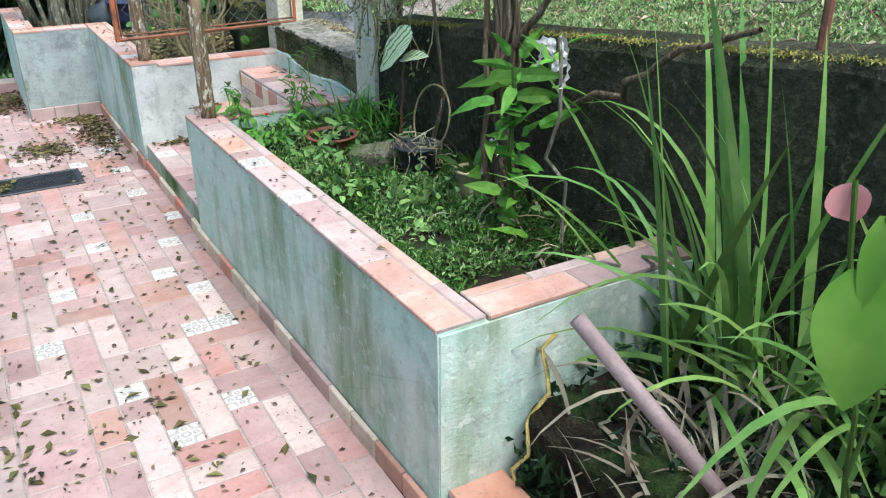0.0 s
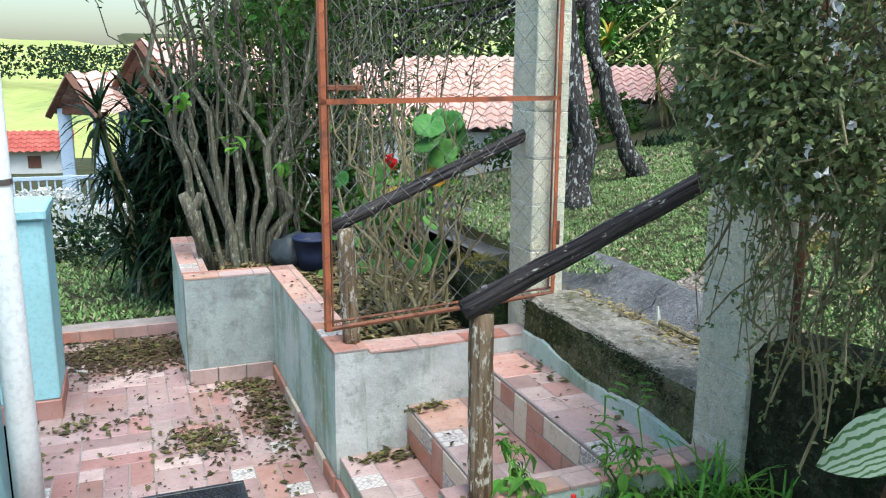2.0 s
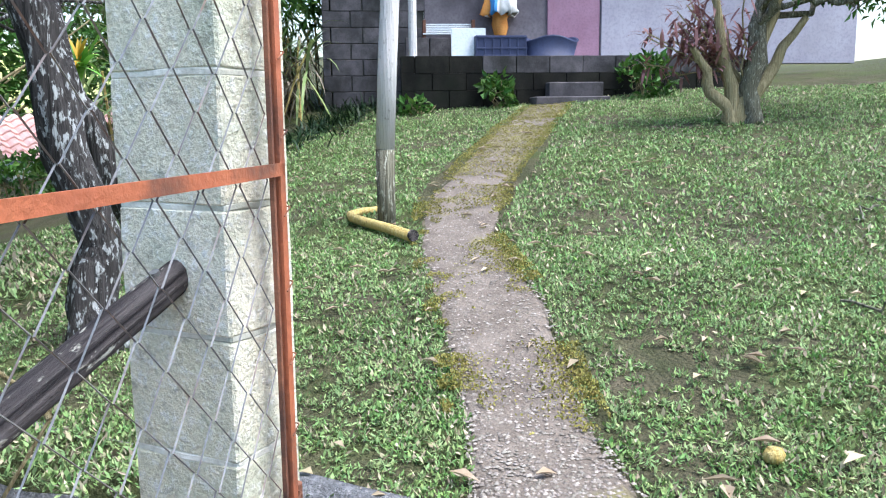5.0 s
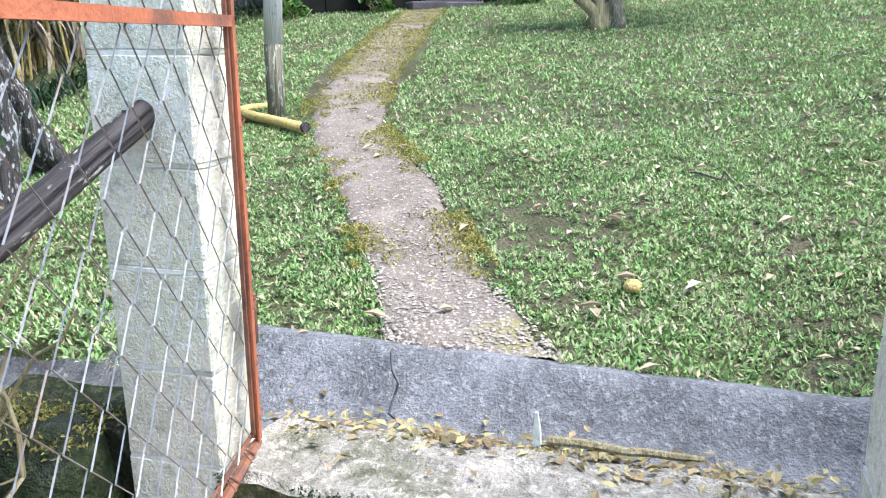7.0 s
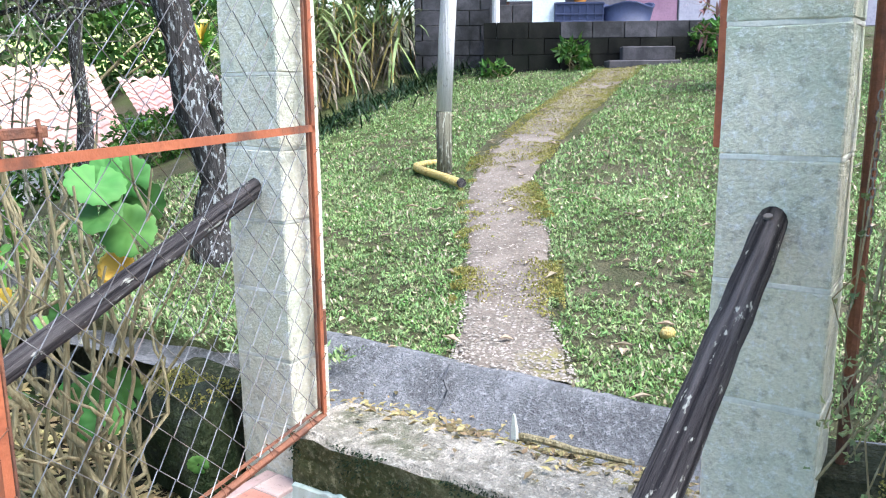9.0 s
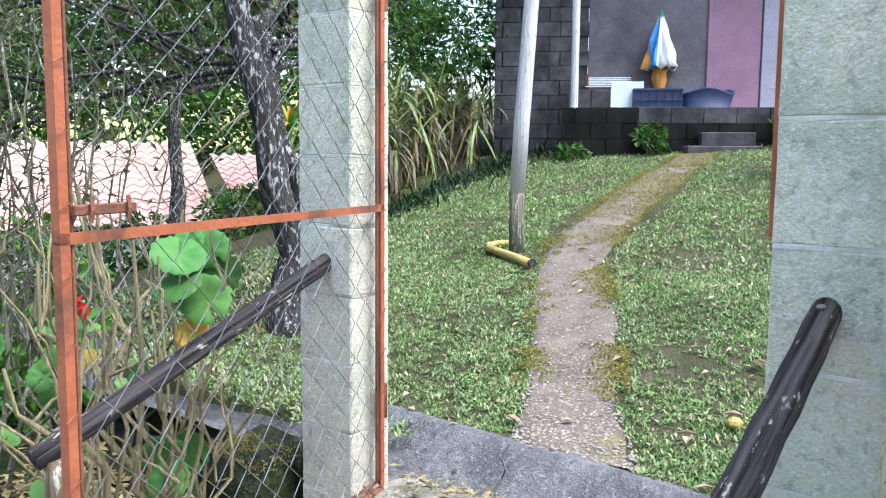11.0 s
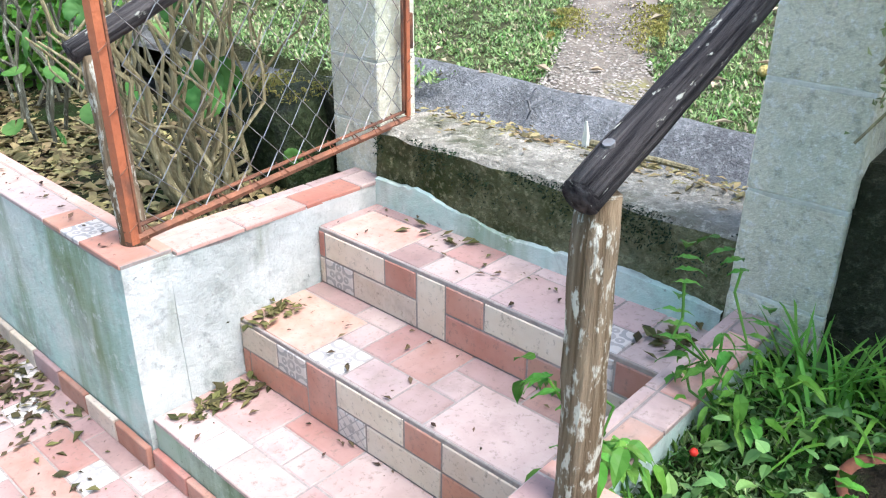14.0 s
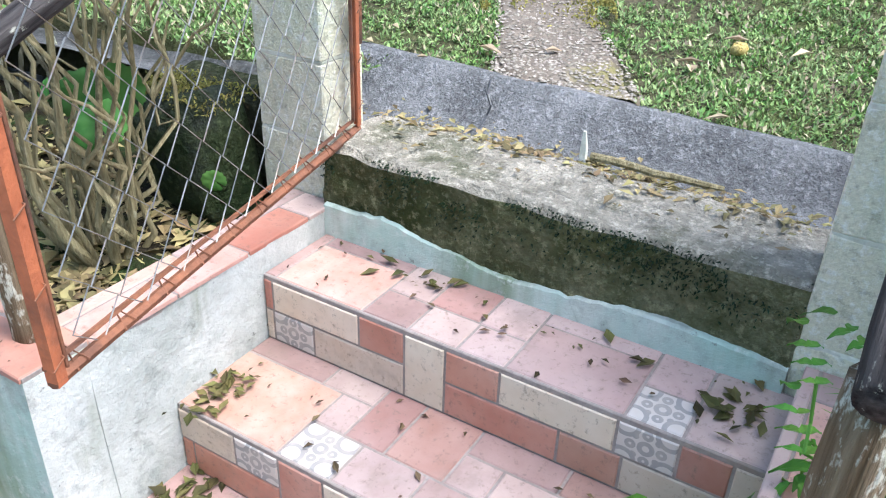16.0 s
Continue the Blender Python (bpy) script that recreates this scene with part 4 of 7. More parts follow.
for (x, y) in ((3.1, 12.6), (4.2, 12.2), (5.2, 11.7), (6.2, 11.2)):
    leafy("boundary_shrub", "low dark shrub along the neighbour's boundary", [((x, y, lawn_z(x, y) + 0.25), (0.65, 0.3, 0.4))], 900, 0.09, 0.05, "leaf", (x, y, lawn_z(x, y)))


# ---- trees of the yard ----
def tree(label, base, trunk_pts, r, blobs, n, length, width, material="leaf", bark="tree_bark", clump=0.05, limb=0.35):
    t = thing("tree", label, "tree", at=base)
    pts = [Vector(p) for p in trunk_pts]
    fine = []
    for a, b in zip(pts, pts[1:]):
        fine += [a.lerp(b, k / 4) + 0.045 * noise.noise_vector((a.lerp(b, k / 4)) * 4) for k in range(4)]
    fine.append(pts[-1])
    m = len(fine) - 1
    part("trunk", tube(fine, [r * (1.35 if i == 0 else (1 - 0.5 * i / m) * R.uniform(0.85, 1.18)) for i in range(m + 1)], 14, wobble=0.55), bark, t, smooth=True)
    bm = bmesh.new()
    lv = Leaves()
    for c, s in blobs:
        c = Vector(c)
        start = fine[R.randint(m * 2 // 3, m)]
        branches(bm, start, [c + Vector((R.uniform(-1, 1) * s[0], R.uniform(-1, 1) * s[1], R.uniform(-1, 1) * s[2])) * 0.9 for _ in range(6)], r * limb, 0.006, 8, 0.25, 6)
        cloud(lv, c, s, int(n / len(blobs)), length, width, clump=clump)
    part("limb", bm, bark, t, smooth=True)
    lv.link("crown", material, t)
    return t


tree("lichened dark-barked tree leaning over the lawn", (2.85, 6.4, 0.79), [(2.85, 6.4, 0.75), (2.88, 6.42, 1.2), (2.82, 6.5, 1.9), (2.7, 6.6, 2.5), (2.6, 6.7, 3.2)], 0.10,
     [((2.4, 7.0, 3.2), (1.3, 0.9, 0.8)), ((3.4, 7.6, 3.1), (1.2, 1.0, 0.7)), ((2.2, 7.8, 2.5), (1.1, 0.9, 0.7))], 5200, 0.07, 0.035, "leaf_olive", limb=0.16)
tree("second leaning trunk with pale lichen and drooping crown", (3.72, 6.9, 0.86), [(3.72, 6.9, 0.84), (3.55, 6.85, 1.1), (3.42, 6.9, 1.45), (3.3, 7.0, 1.9), (3.5, 7.4, 2.6), (4.3, 8.1, 2.95)], 0.075,
     [((4.6, 8.2, 3.2), (1.3, 0.9, 0.6)), ((5.4, 8.8, 3.3), (1.3, 1.0, 0.6)), ((3.3, 8.2, 2.8), (0.9, 0.8, 0.6))], 4400, 0.08, 0.035, "leaf")
tree("leafy tree behind the raised bed", (2.2, 9.8, 0.2), [(2.2, 9.8, 0.1), (2.2, 9.8, 1.2), (2.1, 9.7, 2.2)], 0.08,
     [((1.6, 9.6, 2.7), (1.3, 0.9, 0.9)), ((2.9, 9.9, 2.9), (1.3, 0.9, 0.8)), ((3.9, 9.6, 3.0), (1.0, 0.8, 0.7))], 6200, 0.09, 0.045)
tree("olive-leaved tree at the edge of the yard", (5.2, 11.0, 0.5), [(5.2, 11.0, 0.3), (5.2, 11.0, 1.8), (5.3, 11.1, 3)], 0.09,
     [((4.4, 11.0, 3.3), (1.6, 1.0, 0.9)), ((6.1, 11.2, 3.6), (1.6, 1.0, 1.0)), ((7.6, 11.4, 3.9), (1.6, 1.0, 1.0))], 6000, 0.11, 0.05, "leaf_olive")
tree("tall green tree standing behind the cane", (9.0, 12.0, 1.2), [(9.0, 12.0, 1.0), (9.0, 12.0, 3.0), (9.1, 12.1, 4)], 0.1,
     [((8.6, 11.6, 4.3), (1.8, 1.2, 1.1)), ((10.2, 11.2, 4.2), (1.6, 1.2, 1.1)), ((9.4, 10.4, 3.4), (0.9, 0.8, 0.7))], 5600, 0.12, 0.05)
tree("dense far tree row beyond the neighbour's roof", (4.0, 19, 0.0), [(4.0, 19, -1), (4.0, 19, 2), (4, 19, 4)], 0.15,
     [((5.0, 18.5, 3.4), (3.0, 1.2, 2.2)), ((9.5, 17.5, 3.6), (3.0, 1.2, 2.2)), ((13, 16, 4.2), (3.0, 1.2, 2.2))], 9000, 0.22, 0.11, "leaf")
leafy("hedge_shrub", "dense green hedge beyond the neighbour's roof", [((3.6, 18.3, 2.0), (1.8, 0.8, 1.3)), ((6.4, 17.6, 2.1), (1.8, 0.8, 1.3)), ((9.2, 16.4, 2.2), (1.8, 0.8, 1.3)), ((11.5, 14.8, 2.4), (1.6, 0.8, 1.4))], 9000, 0.17, 0.09, "leaf", (6.4, 17.4, -0.5), r=0.05)
brom = thing("bromeliad", "yellow-green bromeliad rooted on the leaning trunk", "plant", at=(3.5, 7.2, 2.0))
lv = Leaves()
for k in range(34):
    lv.blade((3.56 + R.gauss(0, 0.02), 7.2 + R.gauss(0, 0.02), 1.93), rdir(0.9), R.uniform(0.12, 0.26), 0.03, R.uniform(0.4, 1.4), 5)
lv.link("leaves", "spider", brom)
lv = Leaves()
for k in range(8):
    lv.blade((3.56, 7.2, 1.95), rdir(1.2), R.uniform(0.12, 0.2), 0.026, R.uniform(0.4, 1.0), 5)
lv.link("inner_leaves", "leaf_yellow", brom, "yellow-orange inner leaves")
# a tree with reddish young leaves near the far house
tree("forked small tree with reddish young leaves", (8.3, 4.6, 1.63), [(8.3, 4.6, 1.6), (8.25, 4.6, 1.9), (8.3, 4.55, 2.4), (8.4, 4.5, 3.0)], 0.10,
     [((8.5, 4.0, 3.2), (1.0, 0.9, 0.6)), ((8.9, 3.3, 3.1), (1.0, 0.9, 0.7))], 2600, 0.10, 0.04, "leaf", "bark")
rt = thing("forked_trunk", "bare brown forked stems beside the small tree", "tree", at=(8.2, 4.75, 1.62))
for tip in ((8.0, 5.05, 2.25), (8.15, 4.9, 2.7), (8.5, 4.2, 2.5), (8.35, 4.35, 2.9)):
    part("stem", tube(bent((8.22, 4.72, 1.58), tip, 7, 0.06), [0.07 - 0.006 * i for i in range(8)], 8, None, False, 0.2), "twig", rt, smooth=True)
lv = Leaves()
red = thing("young_shoots", "drooping reddish-mauve young leaf shoots", "shoots", at=(8.1, 5.0, 1.68))
bm = bmesh.new()
for i in range(22):
    a = Vector((8.25, 4.65, 1.95))
    q = Vector((R.gauss(8.2, 0.15), R.gauss(5.1, 0.22), R.uniform(2.1, 2.8)))
    pts = bent(a, q, 5, 0.05)
    tube(pts, 0.008, 4, bm, False)
    for k in range(26):
        p = pts[R.randint(2, 5)] + 0.05 * rdir()
        lv.blade(p, rdir(0.2), R.uniform(0.10, 0.2), 0.03, 0.7, 3)
M["leaf_red"] = leaf_mat("reddish_leaf", (0.20, 0.09, 0.09), (0.30, 0.16, 0.15), 0.6)
part("twigs", bm, "twig", red)
lv.link("leaves", "leaf_red", red)

# sugar-cane thicket along the lawn's far edge
cane = thing("cane_thicket", "tall yellow-green cane thicket with dry drooping leaves", "cane", at=(8.0, 9.7, 1.4))
fresh, dry = Leaves(), Leaves()
bm = bmesh.new()
for i in range(100):
    f = R.random()
    x, y = 6.6 + 3.7 * f + R.gauss(0, 0.15), 10.35 + 0.3 * f + R.gauss(0, 0.35)
    z = lawn_z(x, y)
    h = R.uniform(0.6, 1.35)
    top = Vector((x + R.gauss(0, 0.15), y + R.gauss(0, 0.15), z + h))
    tube(bent((x, y, z - 0.05), top, 3, 0.03), 0.014, 5, bm, False)
    for k in range(7):
        d = rdir(1.1)
        fresh.blade(top - Vector((0, 0, R.uniform(0, 0.3))), d, R.uniform(0.5, 1.0), 0.04, R.uniform(0.8, 1.8), 5)
    for k in range(11):
        dry.blade(Vector((x, y, z)).lerp(top, R.uniform(0.3, 0.95)), rdir(0.1), R.uniform(0.4, 0.8), 0.03, R.uniform(1.5, 3.0), 5)
tagged(part("cane", bm, "log", cane), kind="stuff")
fresh.link("fresh_leaves", "cane_leaf", cane)
dry.link("dry_leaves", "cane_dry", cane)
bank = Leaves()
for i in range(2600):
    f = R.random()
    x, y = 5.2 + 5.2 * f, 8.9 + 0.5 * f + R.gauss(0, 0.22)
    bank.blade((x, y, lawn_z(x, y)), rdir(0.8), R.uniform(0.1, 0.32), 0.02, R.uniform(0.8, 1.6), 4)
tagged(bank.link("rough_grass", "leaf_dark"), "dark rough grass bank along the lawn's edge", "grass", kind="stuff")

# leaning whitewashed pole and the bent yellow log at its foot
pz = lawn_z(4.62, 6.13)
wp = thing("timber_pole", "leaning whitewashed timber pole with a bare dark foot", "pole", at=(4.62, 6.13, pz))
part("shaft", tube([(4.62, 6.13, pz + 0.42), (4.63, 6.11, pz + 0.9), (4.66, 6.07, pz + 1.7), (4.70, 6.03, pz + 2.6)], [0.052, 0.054, 0.05, 0.046], 12, wobble=0.06), "pole", wp, smooth=True)
part("foot", tube([(4.62, 6.13, pz - 0.1), (4.62, 6.13, pz + 0.42)], [0.05, 0.0515], 12, wobble=0.1), "bark", wp, "bare dark grey foot", True)
lg = thing("log", "bent yellow barkless log lying on the grass", "log", at=(4.4, 6.0, pz))
part("wood", tube([(4.30, 5.80, pz - 0.005), (4.42, 6.0, pz + 0.012), (4.52, 6.2, pz + 0.025), (4.60, 6.34, pz + 0.035), (4.69, 6.41, pz + 0.04), (4.80, 6.40, pz + 0.05), (4.92, 6.31, pz + 0.06)], [0.030, 0.028, 0.027, 0.026, 0.024, 0.021, 0.016], 10, wobble=0.15), "log", lg, smooth=True)
part("cut_end", tube([(4.293, 5.79, pz), (4.302, 5.802, pz)], [0.029, 0.031], 10), "rail", lg, "dark cut end")


# ---- the house up the yard, on its block terrace ----
TU, TW = Vector((-0.519, 0.855, 0)), Vector((0.855, 0.519, 0))
T0 = Vector((10.6, 6.25, 0))
TM = Matrix.Translation(T0) @ Matrix(((TU.x, TW.x, 0, 0), (TU.y, TW.y, 0, 0), (0, 0, 1, 0), (0, 0, 0, 1)))


def tbox(u0, u1, w0, w1, z0, z1, bevel=0.004):
    bm = box(u0, u1, w0, w1, z0, z1, bevel)
    bmesh.ops.transform(bm, matrix=TM, verts=bm.verts[:])
    bmesh.ops.recalc_face_normals(bm, faces=bm.faces[:])
    return bm


M["mortar_grey"] = rough_mat("grey_mortar", (0.05, 0.05, 0.045), (0.09, 0.088, 0.08), 8, 70, 0.95, 0.6, (0.03, 0.032, 0.025), (0.5, 0.7))
terrace = tagged(new("terrace"), "raised terrace of dark mossy concrete blocks", "terrace", kind="structure")
part("fill", tbox(-1.5, 2.6, 0.16, 2.4, 1.2, 2.41), "concrete", terrace)
for j in range(5):
    z = 1.42 + j * 0.2
    u = -1.5 + (0.2 if j % 2 else 0)
    while u < 2.62:
        w = min(0.395, 2.66 - u)
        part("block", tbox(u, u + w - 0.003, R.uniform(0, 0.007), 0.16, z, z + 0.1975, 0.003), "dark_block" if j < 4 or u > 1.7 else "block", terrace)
        u += 0.4
slab = thing("doorstep", "worn concrete block step at the path's end", "step", at=tuple(T0 + TU * 0.7))
part("slab", tbox(0.28, 1.15, -0.42, -0.02, 1.5, 1.93, 0.012), "block", slab)
part("upper_block", tbox(0.30, 0.95, -0.2, -0.004, 1.93, 2.1, 0.01), "block", slab)

house = tagged(new("house"), "smoke-stained low house with a mauve door", "house", kind="structure")
part("wall", tbox(0.70, 2.30, 0.95, 1.1, 2.38, 5.2), "smoked", house, "smoke-blackened grey plaster")
part("wall", tbox(-3.5, 0.0, 0.95, 1.1, 2.38, 5.2), "pale_wall", house, "pale lilac plaster")
part("lintel", tbox(0.0, 0.70, 0.95, 1.1, 4.45, 5.2), "pale_wall", house)
door = part("door", tbox(0.02, 0.68, 0.97, 1.02, 2.42, 4.45, 0.006), "purple", house, "mauve painted door")
part("door_frame", tbox(0.66, 0.72, 0.92, 1.0, 2.41, 4.5), "purple", house)
for j in range(14):
    z, u = 1.45 + j * 0.2, 2.30 + (0.15 if j % 2 else 0)
    while u < 3.55:
        w = min(0.39, 3.6 - u)
        part("block", tbox(u, u + w - 0.006, 0.95 + R.uniform(0, 0.008), 1.1, z, z + 0.194, 0.005), "block", house)
        u += 0.4
part("mortar_core", tbox(2.31, 3.44, 0.975, 1.09, 1.42, 4.24, 0), "mortar_grey", house)
part("side_wall", tbox(3.45, 3.58, 1.1, 5.0, 1.4, 4.2), "block", house)
part("roof", tbox(-3.7, 3.8, 0.4, 6.0, 5.2, 5.3), "roof", house)
para = thing("block_parapet", "short parapet of grey concrete blocks on the terrace", "parapet", at=tuple(T0 + TU * 2.2 + Vector((0, 0, 2.4))))
for k in range(2):
    part("block", tbox(1.98 + 0.3 * k, 2.27 + 0.3 * k, 0.55, 0.68, 2.41, 2.68, 0.008), "block", para)
tp = thing("terrace_post", "slender pale post standing on the terrace corner", "post", at=tuple(T0 + TU * 2.5 + Vector((0, 0, 2.4))))
bm = tube([(2.5, 0.25, 2.40), (2.5, 0.25, 4.6)], 0.05, 10)
bmesh.ops.transform(bm, matrix=TM, verts=bm.verts[:])
part("shaft", bm, "pole", tp)
board = thing("white_board", "white board leaning on the parapet", "board", at=tuple(T0 + TU * 1.8 + Vector((0, 0, 2.4))))
part("panel", tbox(1.60, 2.02, 0.42, 0.44, 2.41, 2.78, 0.003), "white_board", board)
rack = thing("slatted_bench", "white slatted bench on the terrace", "bench", at=tuple(T0 + TU * 2.0 + Vector((0, 0, 2.4))))
for k in range(6):
    part("slat", tbox(1.68, 2.34, 0.74 + 0.03 * k, 0.76 + 0.03 * k, 2.74 + 0.026 * k, 2.755 + 0.026 * k, 0.002), "white_board", rack)
for u in (1.68, 2.30):
    part("leg", tbox(u, u + 0.04, 0.76, 0.88, 2.41, 2.92, 0.003), "dark_wood", rack)


def crate(u, w, name, label, wd=0.62, dp=0.38, h=0.27):
    c = thing(name, label, "crate", "crates on the terrace", at=tuple(TM @ Vector((u, w, 2.41))))
    bm = bmesh.new()
    for a in ((u, u + wd, w, w + 0.012), (u, u + wd, w + dp - 0.012, w + dp), (u, u + 0.012, w + 0.012, w + dp - 0.012), (u + wd - 0.012, u + wd, w + 0.012, w + dp - 0.012)):
        box(a[0], a[1], a[2], a[3], 2.43, 2.41 + h, 0.002, bm)
    bmesh.ops.transform(bm, matrix=TM, verts=bm.verts[:])
    panel = part("wall_panel", bm, "crate", c)
    part("base", tbox(u, u + wd, w, w + dp, 2.412, 2.43, 0), "crate", c)
    for z in (2.43, 2.52, 2.41 + h - 0.03):
        part("rib", tbox(u - 0.008, u + wd + 0.008, w - 0.012, w, z, z + 0.02, 0.002), "crate", panel)
    for k in range(7):
        part("rib", tbox(u + k * (wd - 0.02) / 6, u + k * (wd - 0.02) / 6 + 0.018, w - 0.010, w, 2.45, 2.41 + h - 0.03, 0.002), "crate", panel)
    return c


crate(1.12, 0.28, "plastic_crate", "navy blue plastic harvest crate with ribbed sides")
tub = thing("plastic_tub", "navy blue plastic tub with a crumpled black liner", "tub", at=tuple(TM @ Vector((0.85, 0.45, 2.41))))
bm = bmesh.new()
rings = []
for r, z in ((0.20, 0), (0.235, 0.22), (0.245, 0.24), (0.22, 0.235), (0.19, 0.03)):
    rings.append([bm.verts.new(TM @ Vector((0.80 + 1.5 * r * math.cos(a), 0.45 + 0.8 * r * math.sin(a), 2.412 + z + (0.035 * math.sin(3 * a) if z > 0.2 else 0)))) for a in [2 * math.pi * k / 24 for k in range(24)]])
for a, b in zip(rings, rings[1:]):
    for k in range(24):
        bm.faces.new((a[k], a[(k + 1) % 24], b[(k + 1) % 24], b[k]))
bm.faces.new(rings[0])
part("body", bm, "crate", tub, smooth=True)
par = thing("closed_parasol", "closed beach parasol in white, blue and orange on a teal pole", "parasol", at=tuple(TM @ Vector((1.36, 0.62, 2.41))))
bm = tube([(1.36, 0.8, 2.41), (1.36, 0.8, 3.75)], 0.022, 10)
bmesh.ops.transform(bm, matrix=TM, verts=bm.verts[:])
part("pole", bm, "teal_pole", par)
for k, (mt, a0, a1) in enumerate((("cloth_white", -3.3, -1.25), ("cloth_blue", -1.25, -0.45), ("cloth_orange", -0.45, 0.5), ("cloth_white", 0.5, 2.98))):
    bm = bmesh.new()
    rows = []
    for z, r in ((2.98, 0.17), (3.0, 0.20), (3.09, 0.17), (3.2, 0.155), (3.36, 0.12), (3.5, 0.075), (3.66, 0.03)):
        rows.append([bm.verts.new(TM @ Vector((1.36 + r * (1 + 0.26 * math.sin(7 * a + 5 * z) + 0.12 * math.sin(13 * a - 9 * z)) * math.cos(a), 0.8 + r * (1 + 0.26 * math.sin(7 * a + 5 * z) + 0.12 * math.sin(13 * a - 9 * z)) * math.sin(a), z + 0.02 * math.sin(9 * a)))) for a in [a0 + (a1 - a0) * i / 24 for i in range(25)]])
    for a, b in zip(rows, rows[1:]):
        for i in range(24):
            bm.faces.new((a[i], a[i + 1], b[i + 1], b[i]))
    part("canopy_panel", bm, mt, par, smooth=True)
bm = bmesh.new()
rows = []
for z, r in ((2.70, 0.05), (2.85, 0.09), (2.95, 0.075), (3.0, 0.12)):
    rows.append([bm.verts.new(TM @ Vector((1.36 + (r + 0.02 * math.sin(4 * a)) * math.cos(a), 0.8 + r * math.sin(a), z + 0.02 * math.sin(3 * a)))) for a in [2 * math.pi * i / 16 for i in range(16)]])
for a, b in zip(rows, rows[1:]):
    for i in range(16):
        bm.faces.new((a[i], a[(i + 1) % 16], b[(i + 1) % 16], b[i]))
part("valance", bm, "cloth_orange", par, smooth=True)
for c, n, nm in (((1.55, -0.12, 1.95), 260, "weed"), ((-0.2, -0.2, 2.05), 700, "garden_plant"), ((2.5, -0.1, 1.7), 300, "weed")):
    p = TM @ Vector(c)
    leafy(nm, "leafy green plant growing at the terrace wall's foot", [(tuple(p), (0.22, 0.22, 0.25) if n < 500 else (0.4, 0.4, 0.35))], n, 0.11, 0.06, "leaf", (p.x, p.y, lawn_z(p.x, p.y)), category="plant", r=0.01)


# ---- the neighbour's house and the porches down the slope ----
def tiled_roof(a, b, up, cols, rows_n, name, parent, wave=0.03):
    """A clay-tile slope from the eave a-b up by the vector up, with rolled courses."""
    a, b, up = Vector(a), Vector(b), Vector(up)
    nrm = (b - a).cross(up).normalized()
    nrm = nrm if nrm.z > 0 else -nrm
    bm = bmesh.new()
    grid = []
    for j in range(rows_n * 2):
        f = (j // 2 + (j % 2) * 0.98) / rows_n
        lift = 0.0 if j % 2 else 0.025
        grid.append([bm.verts.new(a.lerp(b, i / (cols * 4)) + up * f + nrm * (lift + wave * math.sin(i * math.pi / 2 + 0.4))) for i in range(cols * 4 + 1)])
    for r0, r1 in zip(grid, grid[1:]):
        for i in range(cols * 4):
            bm.faces.new((r0[i], r0[i + 1], r1[i + 1], r1[i]))
    return part(name, bm, "roof", parent)


nb = thing("neighbour_house", "neighbour's low house with a pink clay tile roof", "house", at=(5, 14.5, -0.8))
tiled_roof((2.6, 14.4, 0.80), (6.75, 12.35, 0.86), (1.25, 2.55, 1.15), 22, 12, "roof", nb)
bm = bmesh.new()
vs = [bm.verts.new(c) for c in ((2.75, 14.5, 0.75), (6.65, 12.55, 0.8), (6.65, 12.55, -1.5), (2.75, 14.5, -1.5), (4.2, 17.2, 0.75), (8.0, 15.2, 0.8), (8.0, 15.2, -1.5), (4.2, 17.2, -1.5))]
for f in ((0, 1, 2, 3), (1, 5, 6, 2), (5, 4, 7, 6), (4, 0, 3, 7), (0, 4, 5, 1)):
    bm.faces.new([vs[i] for i in f])
part("wall", bm, "house_white", nb)
tiled_roof((8.0, 14.9, 0.84), (3.85, 16.95, 0.8), (0.0, 0.0, 1.1), 22, 2, "roof_back", nb)
nb2 = thing("neighbour_shed", "neighbour's shed with a clay tile roof", "shed", at=(8.3, 12.8, 0))
tiled_roof((7.3, 12.9, 1.25), (8.9, 12.2, 1.3), (0.6, 1.3, 0.55), 9, 7, "roof", nb2)
bm = box(-0.8, 0.8, -0.1, 1.2, -1.2, 1.2)
bmesh.ops.transform(bm, matrix=pose(8.2, 12.75, 0, 0, 0, -24), verts=bm.verts[:])
part("wall", bm, "house_white", nb2)


